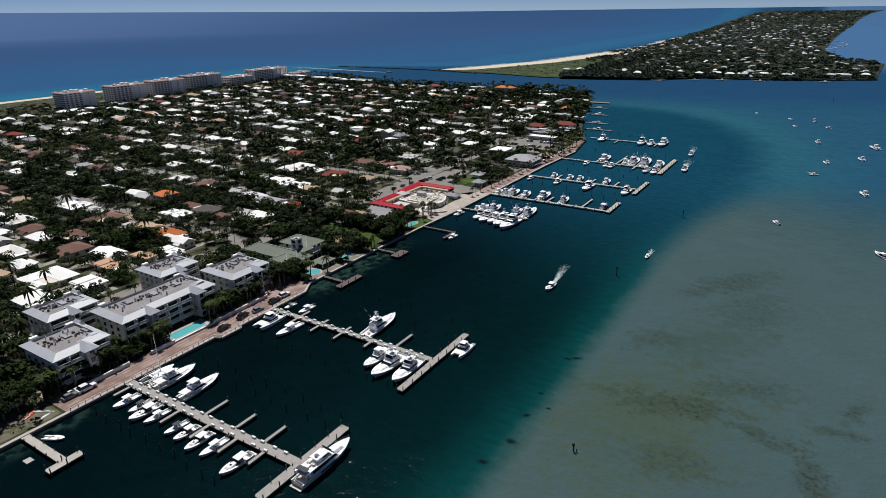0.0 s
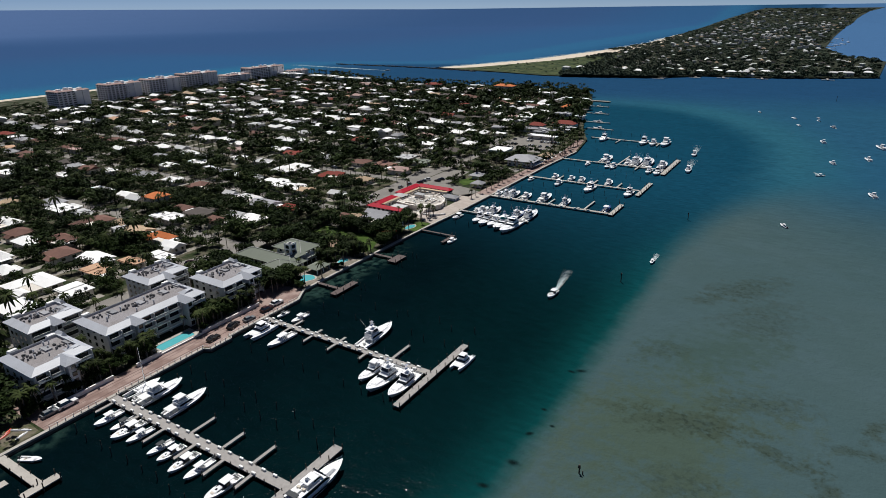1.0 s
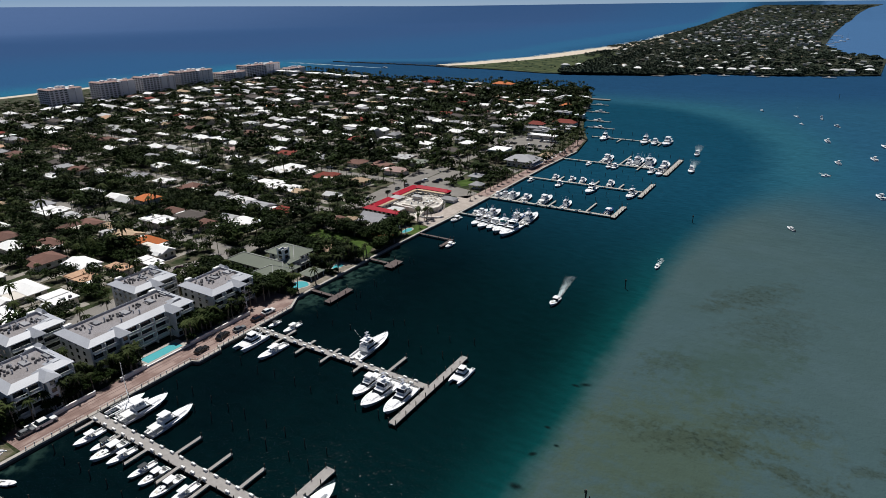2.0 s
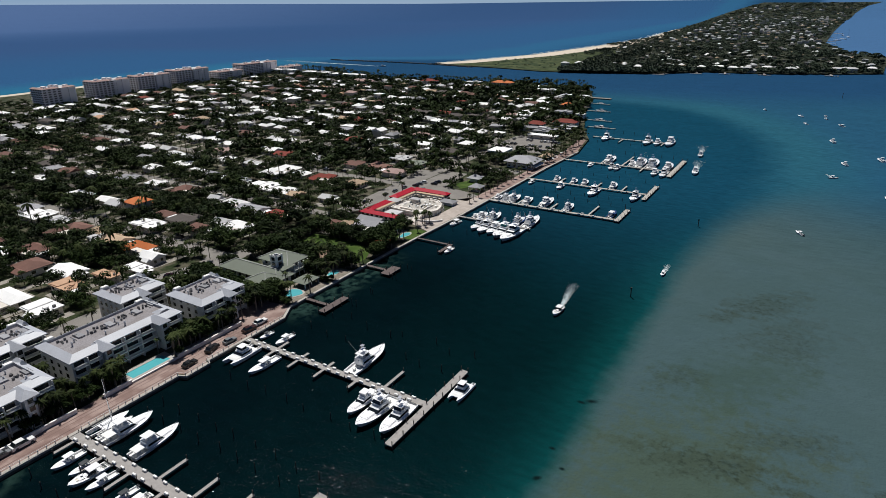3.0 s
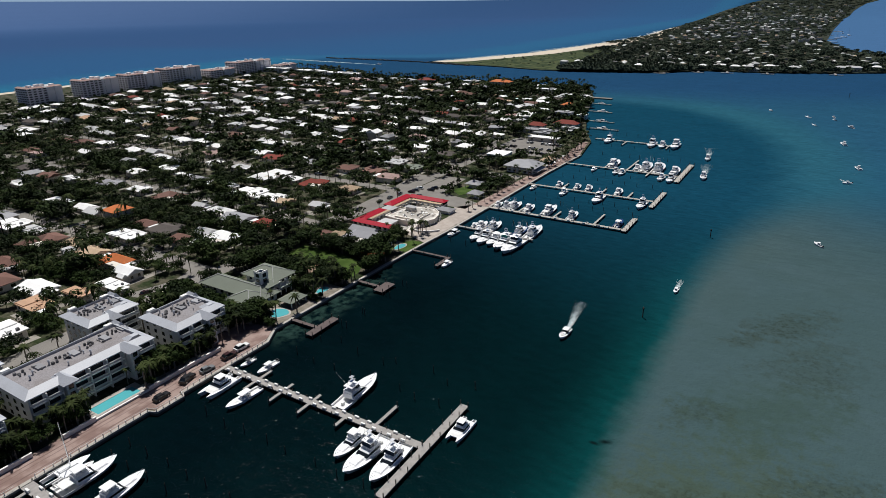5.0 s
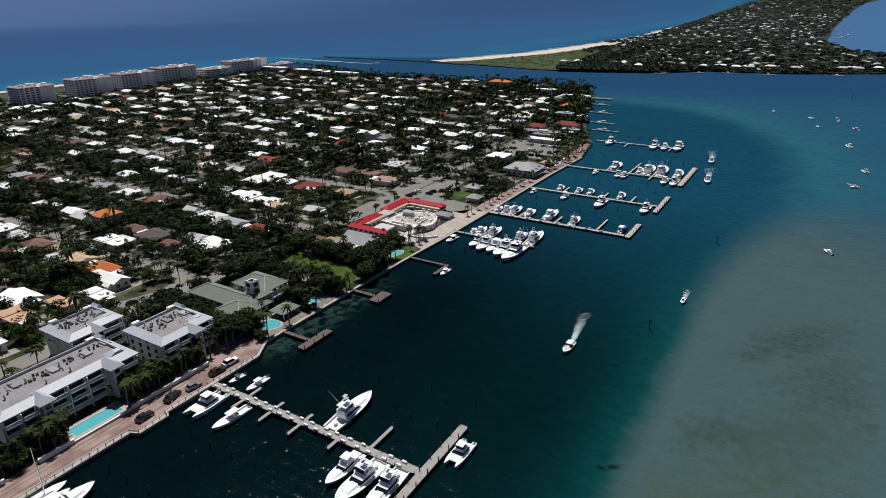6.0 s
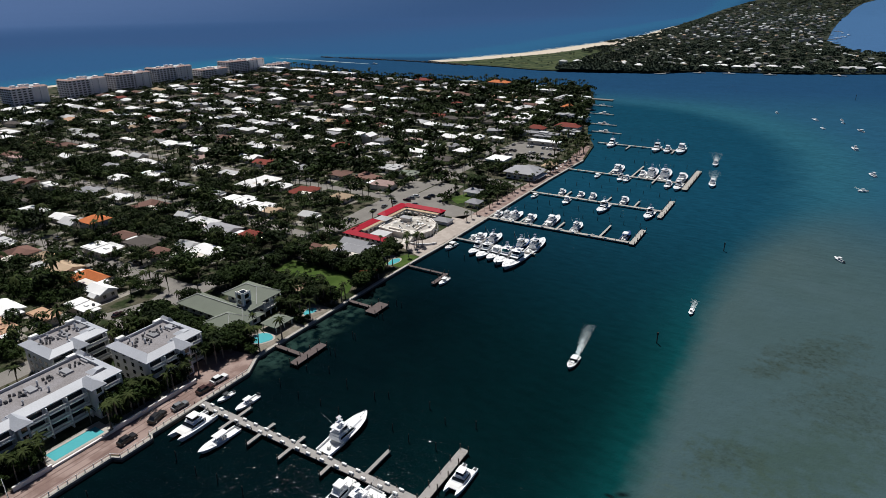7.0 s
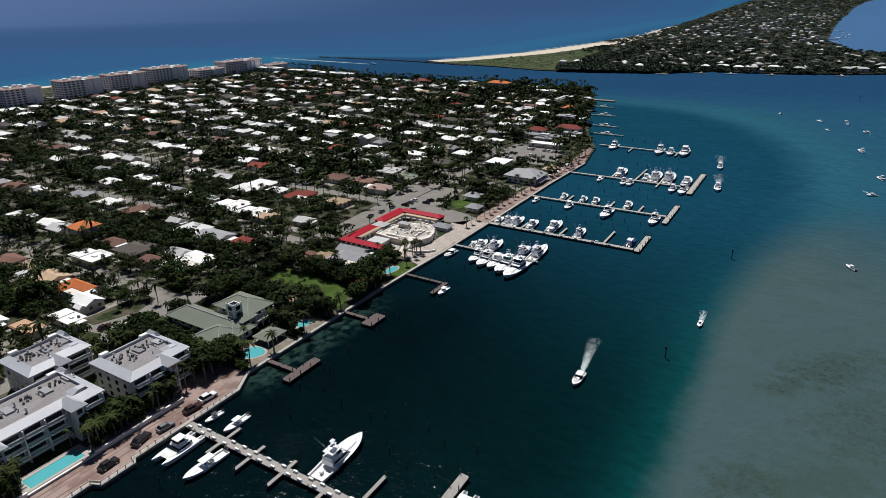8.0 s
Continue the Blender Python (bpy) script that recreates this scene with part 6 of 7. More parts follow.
def far_house(x, y, z, w, d, colour, shape_, two, turn):
    """A house of the distant rows, added to the joined rest."""
    for key, m in (("wall", HWALL), (colour, ROOFS[colour]), ("glass", GLASS)):
        FAR.setdefault(key, (bmesh.new(), m))
    e = 5.8 if two else 3.0
    tmp = {"wall": bmesh.new(), colour: bmesh.new(), "glass": bmesh.new()}
    a, b = w / 2, d / 2
    box(tmp["wall"], -a + 0.7, a - 0.7, -b + 0.7, b - 0.7, -0.3, e)
    if shape_ == "flat":
        box(tmp[colour], -a, a, -b, b, e, e + 0.4)
    elif shape_ == "gable":
        gable(tmp[colour], -a, a, -b, b, e + 0.15, 1.9)
    else:
        hip(tmp[colour], -a, a, -b, b, e + 0.15, 2.1)
        if shape_ == "ell":
            hip(tmp[colour], -a, -a + w * 0.5, -b - 3, b - 1, e + 0.2, 1.8)
            box(tmp["wall"], -a + 0.7, -a + w * 0.5 - 0.7, -b - 2.3, -b + 1, -0.3, e)
    for k in range(3):
        xx = -a + w * (k + 0.5) / 3
        box(tmp["glass"], xx - 0.9, xx + 0.9, -b + 0.64, -b + 0.7, 0.9, 2.2)
        yy = -b + d * (k + 0.5) / 3
        box(tmp["glass"], a - 0.7, a - 0.64, yy - 0.8, yy + 0.8, 0.9, 2.2)
    for key, t in tmp.items():
        t.transform(at(x, y, z, turn))
        me = bpy.data.meshes.new("piece")
        t.to_mesh(me)
        t.free()
        FAR[key][0].from_mesh(me)
        bpy.data.meshes.remove(me)


def put_house(x, y, w, d, colour, shape_="hip", two=False, turn=0):
    LOTS.append((x, y, max(w, d) * 0.6, w, d))
    if y < 600 and x < -62:
        street = min(STREETS, key=lambda v: abs(v - y))
        side = 1 if street > y else -1
        dx = random.uniform(-0.3, 0.3) * w
        box(DRIVES, x + dx - 1.9, x + dx + 1.9, min(y + side * d * 0.4, street), max(y + side * d * 0.4, street), GROUND - 0.2, GROUND + random.uniform(0.02, 0.04))
    if x > -350 and y < 360:
        wing = random.randrange(3)
        key = ("house", shape_, colour, two, wing)
        for px, py, pw, pd in ((random.choice((-1, 1)) * (w / 2 + 1.6), random.uniform(-2, 2), random.uniform(2.5, 5), random.uniform(4, 9)), (random.uniform(-3, 3), random.choice((-1, 1)) * (d / 2 + 2), random.uniform(5, 10), random.uniform(2.5, 5))):
            box(DRIVES, x + px - pw / 2, x + px + pw / 2, y + py - pd / 2, y + py + pd / 2, GROUND - 0.2, GROUND + random.uniform(0.02, 0.045))
        place(key, house(shape_, colour, two, wing), at(x, y, GROUND, turn, w / 16, d / 12, random.uniform(0.9, 1.1)))
    else:
        far_house(x, y, GROUND, w, d, colour, shape_, two, turn)


for x, y, w, d, c, s in ((-197, 91, 18, 12, "white", "flat"), (-217, 97, 16, 10, "grey", "hip"), (-178, 92, 12, 9, "pale", "flat"), (-158, 88, 13, 17, "brown", "ell"), (-142, 93, 10, 8, "tan", "hip"),
                         (-133, 86, 9, 5, "pale", "flat"), (-122, 90, 14, 11, "tan", "gable"), (-103, 89, 15, 10, "orange", "ell"), (-88, 85, 11, 8, "white", "gable"), (-82, 74, 13, 7, "white", "flat")):
    put_house(x - 2, y + 2, w, d, c, s)
for x, y, w, d, c, s in ((-144, 62, 14, 12, "brown", "ell"), (-125, 52, 14, 12, "brown", "hip"), (-105, 57, 15, 11, "white", "gable"), (-86, 62, 12, 6, "peach", "flat"), (-91, 49, 14, 9, "peach", "flat"),
                         (-100, 28, 19, 15, "white", "ell"), (-82, 12, 15, 12, "white", "hip"), (-78, 32, 13, 10, "white", "flat")):
    put_house(x - 2, y + 2, w, d, c, s)
put_house(-165, 131, 12, 12, "orange", "hip", True)
for x, y, w, d, c, s in ((-191, 128, 14, 9, "white", "gable"), (-177, 125, 12, 9, "pale", "gable"), (-137, 127, 12, 9, "brown", "hip"), (-120, 126, 16, 12, "dark", "hip"), (-103, 122, 10, 8, "brown", "hip"),
                         (-86, 131, 13, 13, "white", "ell"), (-99, 134, 10, 8, "pale", "gable"), (-217, 126, 14, 9, "white", "ell"), (-277, 135, 15, 8, "white", "flat"), (-240, 130, 14, 10, "dark", "hip")):
    put_house(x - 2, y + 2, w, d, c, s)
for x, y, w, d, c, s in ((-197, 164, 13, 9, "white", "hip"), (-166, 164, 20, 13, "brown", "ell"), (-136, 161, 15, 10, "pale", "gable"), (-118, 158, 15, 12, "white", "ell"), (-101, 156, 17, 13, "grey", "gable"),
                         (-83, 158, 13, 10, "red", "hip"), (-26, 165, 20, 13, "grey", "ell"), (-32, 174, 14, 7, "grey", "gable"), (-39, 162, 8, 7, "tan", "hip"), (-15, 168, 6, 8, "pale", "flat"), (-260, 159, 15, 7, "white", "flat"), (-225, 163, 15, 10, "grey", "hip"), (-44, 160, 10, 8, "brown", "hip")):
    put_house(x - 2, y + 2, w, d, c, s)
for x, y, w, d, c, s in ((-202, 200, 14, 9, "white", "flat"), (-170, 195, 15, 11, "white", "flat"), (-153, 197, 13, 10, "pale", "gable"), (-133, 193, 17, 14, "white", "flat"), (-113, 191, 15, 11, "white", "flat"),
                         (-100, 189, 9, 8, "tan", "gable"), (-80, 195, 15, 13, "pale", "gable"), (-86, 229, 12, 9, "tan", "hip"), (-184, 198, 11, 9, "grey", "gable")):
    put_house(x - 2, y + 2, w, d, c, s)

# more roofs of the near blocks, where no house stands yet
for x, y, c, s in ((-348, 134, "white", "flat"), (-322, 121, "white", "flat"), (-305, 132, "white", "hip"), (-279, 136, "white", "flat"), (-268, 160, "white", "gable"), (-202, 63, "white", "ell"), (-176, 59, "brown", "hip"), (-159, 54, "white", "hip"), (-131, 113, "white", "flat"), (-101, 120, "brown", "hip"),
                   (-218, 62, "white", "flat"), (-190, 46, "white", "hip"), (-172, 40, "pale", "gable"), (-150, 36, "white", "ell"), (-128, 30, "white", "hip"), (-235, 66, "white", "gable"), (-422, 192, "brown", "hip"), (-371, 192, "brown", "hip"), (-317, 162, "dark", "hip"), (-362, 155, "brown", "hip"),
                   (-389, 225, "brown", "hip"), (-326, 209, "white", "gable"), (-346, 236, "white", "flat"), (-269, 206, "grey", "hip"), (-442, 221, "white", "flat"), (-316, 276, "grey", "hip"), (-346, 269, "white", "flat"), (-297, 274, "white", "hip"), (-279, 278, "white", "flat"), (-235, 224, "grey", "gable"),
                   (-226, 207, "white", "flat"), (-207, 206, "white", "gable"), (-188, 207, "salmon", "hip"), (-206, 271, "white", "gable"), (-186, 266, "red", "gable"), (-169, 269, "white", "flat"), (-150, 268, "grey", "flat"), (-152, 235, "white", "ell"), (-187, 235, "pale", "hip"), (-83, 290, "green", "flat"),
                   (-101, 297, "pale", "flat"), (-329, 391, "white", "flat"), (-294, 389, "white", "flat"), (-266, 341, "white", "hip"), (-216, 344, "white", "flat"), (-195, 343, "white", "flat"), (-215, 378, "white", "flat"), (-187, 373, "white", "hip"), (-177, 300, "white", "flat"), (-129, 310, "pale", "hip"),
                   (-130, 330, "pale", "flat"), (-114, 346, "white", "hip"), (-134, 375, "salmon", "hip"), (-152, 347, "white", "flat"), (-137, 409, "white", "flat"), (-155, 404, "white", "flat"), (-117, 400, "white", "hip"), (-277, 309, "brown", "hip"), (-239, 253, "salmon", "hip"), (-210, 233, "white", "flat")):
    if all(abs(x - ax) > 4 + aw / 2 or abs(y - ay) > 4 + ad / 2 for ax, ay, ar, aw, ad in LOTS):
        put_house(x, y, random.uniform(13, 17), random.uniform(9, 12), c, s)

MIX = ["white"] * 21 + ["pale"] * 7 + ["grey"] * 5 + ["brown"] * 5 + ["dark"] * 5 + ["tan"] * 3 + ["peach", "salmon", "red"]


def seen_from_sea(x, y):
    """The part of the town that lies before the walk; what lies behind it is left as bare ground."""
    return y > -100 + (174 - x) * 0.36


# blocks between the avenue and the marina, up to the point
def block(x0, x1, y0, y1, h, floors, roof, label, hipped=False, name="building"):
    b = thing(name, label, "building")
    h *= 0.72
    part("wall", shape(box, x0 + 0.6, x1 - 0.6, y0 + 0.6, y1 - 0.6, GROUND - 0.2, GROUND + h), STUCCO, b)
    part("roof", shape(hip, x0, x1, y0, y1, GROUND + h, 2.6) if hipped else shape(box, x0, x1, y0, y1, GROUND + h, GROUND + h + 0.4), ROOFS[roof], b)
    if not hipped:
        part("roof_plant", shape(box, x0 + (x1 - x0) * 0.55, x0 + (x1 - x0) * 0.75, y0 + 2, y1 - 2, GROUND + h + 0.4, GROUND + h + 1.3), ROOFS["pale"], b)
    for f in range(floors):
        windows_on(b, x0 + 0.6, x1 - 0.6, y0 + 0.6, y1 - 0.6, GROUND + 0.9 + f * h / floors, max(2, int((x1 - x0) / 8)), "S", 1.5, 2.0)
        windows_on(b, x0 + 0.6, x1 - 0.6, y0 + 0.6, y1 - 0.6, GROUND + 0.9 + f * h / floors, 2, "E", 1.5, 2.0)
    LOTS.append(((x0 + x1) / 2, (y0 + y1) / 2, max(x1 - x0, y1 - y0) * 0.6, x1 - x0, y1 - y0))


for x0, x1, y0, y1, h, floors, roof, label, hipped in (
        (-78, -41, 444, 453, 4, 1, "grey", "long low grey-roofed motel wing", False), (-58, -43, 434, 440, 4, 1, "grey", "short low grey-roofed motel wing", False), (-45, -30, 465, 471, 4, 1, "pale", "low office with a pale flat roof", False),
        (-37, -27, 455, 460, 3.5, 1, "pale", "small shed with a pale flat roof", False), (-74, -58, 456, 466, 6, 2, "red", "two-storey block with a dark red hipped roof", True), (-56, -34, 474, 486, 6.5, 2, "red", "two-storey block with a broad red hipped roof", True),
        (-70, -54, 512, 522, 10, 3, "grey", "three-storey grey-blue apartment block", False), (-52, -43, 522, 532, 6, 2, "white", "white flat-roofed block by the water", False), (-88, -72, 572, 584, 6, 2, "orange", "house with an orange hipped roof on the point", True),
        (-116, -108, 625, 655, 5, 2, "pale", "white-roofed apartment wing on the point", False), (-108, -84, 650, 657, 5, 2, "white", "white-roofed apartment wing facing the inlet", False), (-84, -78, 618, 646, 5, 1, "white", "white-roofed apartment wing by the channel", False),
        (-228, -200, 684, 698, 12, 4, "orange", "four-storey building with an orange hipped roof", True), (-230, -214, 648, 658, 8, 2, "grey", "two-storey block with a slate roof", True), (-280, -258, 706, 718, 6, 2, "pale", "low grey-roofed pavilion by the inlet", False),
        (-656, -606, 704, 720, 9, 3, "white", "long white-roofed apartment block by the inlet", False), (-578, -524, 698, 714, 9, 3, "white", "white-roofed apartment block by the inlet", False), (-514, -452, 692, 708, 9, 3, "white", "large white-roofed apartment block", False),
        (-436, -402, 650, 662, 6, 2, "salmon", "apartment block with a salmon roof", True), (-362, -338, 668, 682, 8, 2, "pale", "pale-roofed block near the inlet", False), (-334, -312, 676, 690, 9, 3, "red", "block with a dark red hipped roof", True),
        (-190, -150, 700, 712, 6, 2, "white", "white-roofed row facing the inlet", False), (-160, -130, 676, 686, 6, 2, "white", "white flat-roofed row on the point", False)):
    block(x0, x1, y0, y1, h, floors, roof, label, hipped, "apartment_block" if h > 6 else "low_building")
for x, y, w, d, c, s in ((-100, 520, 16, 12, "white", "flat"), (-96, 545, 18, 10, "white", "flat"), (-118, 560, 16, 11, "pale", "hip"), (-112, 590, 16, 11, "white", "gable"), (-140, 640, 18, 12, "brown", "hip"), (-140, 600, 16, 12, "white", "flat"), (-40, 418, 26, 8, "white", "flat")):
    put_house(x - 2, y + 2, w, d, c, s)

WARM = ["white"] * 5 + ["brown"] * 5 + ["tan"] * 3 + ["peach"] * 3 + ["salmon"] * 3 + ["dark"] * 2 + ["orange"]
GROVES = [(-330, -222, 92, 142), (-305, -240, 184, 216), (-210, -188, 96, 124)]          # wooded lots without houses
for k, ys in enumerate(STREETS):
    for side in (-19, 18):
        y = ys + side
        x = -74.0
        while x > -600:
            w = random.uniform(12, 18) if y < 330 else random.uniform(9, 16)
            x -= w / 2
            hx, hy, d = x, y + max(-7, min(7, random.gauss(0, 4.5))), random.uniform(7.5, 13)
            ok = seen_from_sea(hx, hy) and hy < 700 and all(abs(hx - ax) > w / 2 + ar * 0.85 or abs(hy - ay) > d / 2 + ar * 0.7 for ax, ay, ar, aw, ad in LOTS)
            ok = ok and not (-336 - w / 2 < x < -324 + w / 2) and between(EAST[::1], hy) - 14 > hx + w / 2
            ok = ok and not any(a < hx < b and c < hy < e for a, b, c, e in GROVES)
            if ok and random.random() < 0.92:
                put_house(hx, hy, w, d, random.choice(MIX if hy > 150 else WARM), random.choice(("flat", "hip", "hip", "gable", "ell")), random.random() < 0.06, random.choice((0, 0, 180, 180, 90)) + random.gauss(0, 6))
            x -= w / 2 + (random.uniform(3, 7) if y < 230 else random.uniform(1.5, 5) if y < 330 else random.uniform(0.8, 3.5))
# houses of the island across the inlet
for x, y, w, d, c, two in ((-252, 1012, 14, 9, "pale", True), (-232, 1026, 13, 9, "white", True), (-186, 984, 15, 9, "white", False), (-140, 988, 16, 9, "white", False), (-122, 1000, 12, 8, "white", True), (-106, 988, 18, 9, "white", False), (-84, 996, 12, 9, "pale", False), (-132, 1036, 13, 8, "white", False),
                           (-50, 1026, 15, 9, "pale", False), (-30, 1034, 12, 9, "white", True), (16, 1040, 15, 8, "white", True), (36, 1046, 12, 8, "pale", True), (58, 1044, 13, 9, "white", False), (96, 1056, 17, 9, "pale", True), (156, 1082, 15, 9, "pale", True), (176, 1088, 16, 9, "pale", True), (202, 1108, 13, 9, "white", True), (60, 1096, 16, 9, "white", False), (-10, 1078, 18, 8, "white", False)):
    LOTS.append((x, y, 12, w, d))
    far_house(x, y, GROUND, w, d, c, "ell" if w > 15 else "hip", two, random.uniform(-8, 8))
for k in range(640):
    y = 1030 + 3450 * random.random() ** 1.45
    lo = between(ISLE_W, y) + 80 if y > 1330 else -190
    hi = between(ISLE_S, y) - 40 if y < 1090 else between(ISLE_E, y) - 16
    if hi - lo < 20:
        continue
    x = random.uniform(lo, hi)
    LOTS.append((x, y, 7, 13, 10))
    lift = rim(x, y) + (0.3 if y < 1500 else 1.6)
    far_house(x, y, GROUND + lift, random.uniform(5.5, 10) * (1 + max(0, y - 1400) / 2600), random.uniform(5, 7.5), random.choice(("white", "white", "pale", "pale", "tan", "dark")), random.choice(("hip", "flat", "flat")), y > 1700 and random.random() < 0.5, random.uniform(-30, 30))
bm = bmesh.new()
me = bpy.data.meshes.new("distant_houses")
for k, (b, m) in enumerate(FAR.values()):
    one = bpy.data.meshes.new("piece")
    b.to_mesh(one)
    b.free()
    n = len(bm.faces)
    bm.from_mesh(one)
    bm.faces.ensure_lookup_table()
    for f in bm.faces[n:]:
        f.material_index = k
    bpy.data.meshes.remove(one)
    me.materials.append(m)
bm.to_mesh(me)
bm.free()
tagged(new("distant_houses", me), "distant rows of low houses among trees", "houses", kind="stuff")
tagged(new("driveways", mesh_of("driveways", DRIVES, DRIVE)), "pale concrete driveways from the streets to the houses", "driveways", kind="stuff")


# ---------------------------------------------------------------- trees
RNG = np.random.default_rng(7)


def crown_quads(n, rx, rz, size, zc, lumps=5):
    """Leaf clumps: small tilted quads spread through several overlapping lobes."""
    c = RNG.normal(0, 0.42, (lumps, 3)) * (rx, rx, rz)
    c[:, 2] = np.abs(c[:, 2]) * 0.9
    which = RNG.integers(0, lumps, n)
    d = RNG.normal(0, 1, (n, 3))
    d /= np.linalg.norm(d, axis=1)[:, None]
    d[:, 2] = np.where(d[:, 2] < -0.3, -d[:, 2], d[:, 2])
    rad = RNG.uniform(0.55, 1.0, n)[:, None] ** 0.5
    p = c[which] + d * rad * np.array((rx, rx, rz)) * 0.62
    p[:, 2] += zc
    nrm = d + RNG.normal(0, 0.5, (n, 3))
    nrm[:, 2] += 0.35
    nrm /= np.linalg.norm(nrm, axis=1)[:, None]
    a = np.cross(nrm, RNG.normal(0, 1, (n, 3)))
    a /= np.linalg.norm(a, axis=1)[:, None]
    b = np.cross(nrm, a)
    s = size * RNG.uniform(0.6, 1.4, (n, 1))
    q = np.stack([p - a * s, p - b * s * 0.7, p + a * s, p + b * s * 0.8], 1)
    return q


def frond_quads(n, length, zc, droop=1.0, seg=3, width=0.55):
    """Arching palm fronds, folded a little along the rib."""
    out = []
    for k in range(n):
        az = 2 * math.pi * k / n + RNG.uniform(-0.25, 0.25)
        up = RNG.uniform(-0.35, 0.75)
        L = length * RNG.uniform(0.8, 1.1)
        way, side = np.array((math.cos(az), math.sin(az), 0)), np.array((-math.sin(az), math.cos(az), 0))
        pts = []
        for i in range(seg + 1):
            t = i / seg
            pts.append(way * L * (t - 0.12 * t * t) + np.array((0, 0, zc + L * (up * t - 0.75 * droop * t * t))))
        for i in range(seg):
            w0, w1 = [width * (1 - 0.75 * abs(2 * t - 0.8)) for t in (i / seg, (i + 1) / seg)]
            for sg in (-1, 1):
                e0, e1 = pts[i] + side * w0 * sg - (0, 0, w0 * 0.4), pts[i + 1] + side * w1 * sg - (0, 0, w1 * 0.4)
                out.append([pts[i], e0, e1, pts[i + 1]])
    return np.array(out)


def quad_mesh(name, q, material):
    return raw(name, q.reshape(-1, 3), np.arange(len(q) * 4).reshape(-1, 4), material)


def palm(v):
    def build():
        H = (7.5, 9.5, 6.0)[v]
        t = thing("palm_tree", "tall palm tree with a slender grey trunk", "tree", "palms along the waterfront")
        lean = (0.5, -0.4, 0.3)[v]
        bm = bmesh.new()
        for i in range(4):
            tube(bm, (lean * (i / 4) ** 2, 0, H * i / 4), (lean * ((i + 1) / 4) ** 2, 0, H * (i + 1) / 4), 0.24 - 0.02 * i, 6, 0.22 - 0.02 * i)
        part("trunk", bm, BARK, t)
        q = frond_quads(18, 2.35, H, 1.0, 3, 0.36)
        q[..., 0] += lean
        c = new("crown", quad_mesh("crown", q, FROND))
        c.parent = t
        return t
    return build


def broadleaf(v):
    def build():
        rx, H = ((3.0, 4.6), (3.7, 5.4), (2.3, 3.8), (4.2, 6.2))[v]
        t = thing("shade_tree", "dense dark green broadleaf tree", "tree", "garden trees")
        bm = bmesh.new()
        tube(bm, (0, 0, -0.2), (0.1, 0, H * 0.5), 0.3, 6, 0.2)
        for k in range(4):
            a = k * 1.7
            tube(bm, (0.1, 0, H * 0.42), (rx * 0.45 * math.cos(a), rx * 0.45 * math.sin(a), H * 0.75), 0.15, 5, 0.07)
        part("trunk", bm, BARK, t)
        c = new("crown", quad_mesh("crown", crown_quads(850, rx, H * 0.42, 0.36, H * 0.62, 8), LEAF))
        c.parent = t
        return t
    return build


PAVED = [(-17.5, 2, -24, 90), (-77, -57, 74, 112), (-66.5, -57.5, -60, 420), (-57, -40, 236, 290), (-57, -11, 234, 254), (-57, -12, 300, 313), (-70, -51, 190, 284), (-66, -22, 368, 420), (-13, 0, 184, 430), (-52, -6.5, 131, 151), (-36, -19, 258, 280)]
BUILT = [(-34, -13.5, -14, 5.5), (-59, -42, -1, 18.5), (-38.5, -18.5, 11.5, 50.5), (-60, -42.5, 43, 62.5), (-35.5, -15.5, 56, 77), (-54, -19, 88, 121), (-48, -13, 182, 234), (-28, -6, 318, 343), (-50, -36, 335, 351),
         (-17, -5, 88, 110), (-14, -6, 113, 124), (-32, -22, 272, 281), (-21, -12.5, 254.5, 262)]


def clear(x, y, r):
    if any(a - r < x < b + r and c - r < y < d + r for a, b, c, d in BUILT):
        return False
    if any(a < x < b and c < y < d for a, b, c, d in PAVED):
        return False
    return all(abs(x - ax) > aw / 2 + r or abs(y - ay) > ad / 2 + r for ax, ay, ar, aw, ad in LOTS)


# palms close to the quay
for x, y in [(-11.8, -20 + 4.6 * k) for k in range(9)] + [(-11.5, 40 + 5 * k) for k in range(6)] + [(random.uniform(-17, -10.6), random.choice((random.uniform(-20, 24), random.uniform(39, 82)))) for _ in range(46)] + [(-17, 8), (-15.6, 9.5), (-17.2, 6.2), (-13.5, 52.5), (-16.5, 53.6), (-12.5, 20), (-13, 22), (-13, 70), (-13.4, 74), (-12, 79), (-16, 80), (-12.5, 190), (-11, 193), (-9.5, 188), (-13.5, 186), (-10.5, 195.5), (-15, 188.5), (-8.8, 192)]:
    place(("palm", k % 3), palm(k % 3), at(x + random.uniform(-0.8, 0.8), y + random.uniform(-1, 1), GROUND, random.uniform(0, 360), random.uniform(0.75, 1.15)))
    k = random.randrange(3)
# palms about the villa's pool and lawn
for x, y in ((-15.5, 89.5), (-13, 89), (-10.2, 89.4), (-7.4, 90.2), (-16.4, 97), (-6.2, 99.5), (-16.8, 110), (-12.4, 110.6), (-8, 111), (-6.4, 114), (-14.6, 114), (-13.5, 126), (-11.8, 127.5), (-14.8, 128.6), (-10, 126), (-12.6, 129.6), (-7, 126.6), (-6.6, 134), (-7, 143), (-21.5, 121.5), (-19, 123), (-24, 124)):
    k = random.randrange(3)
    place(("palm", k), palm(k), at(x, y, GROUND, random.uniform(0, 360), random.uniform(0.8, 1.15)))
n_palm, n_tree = 0, 0
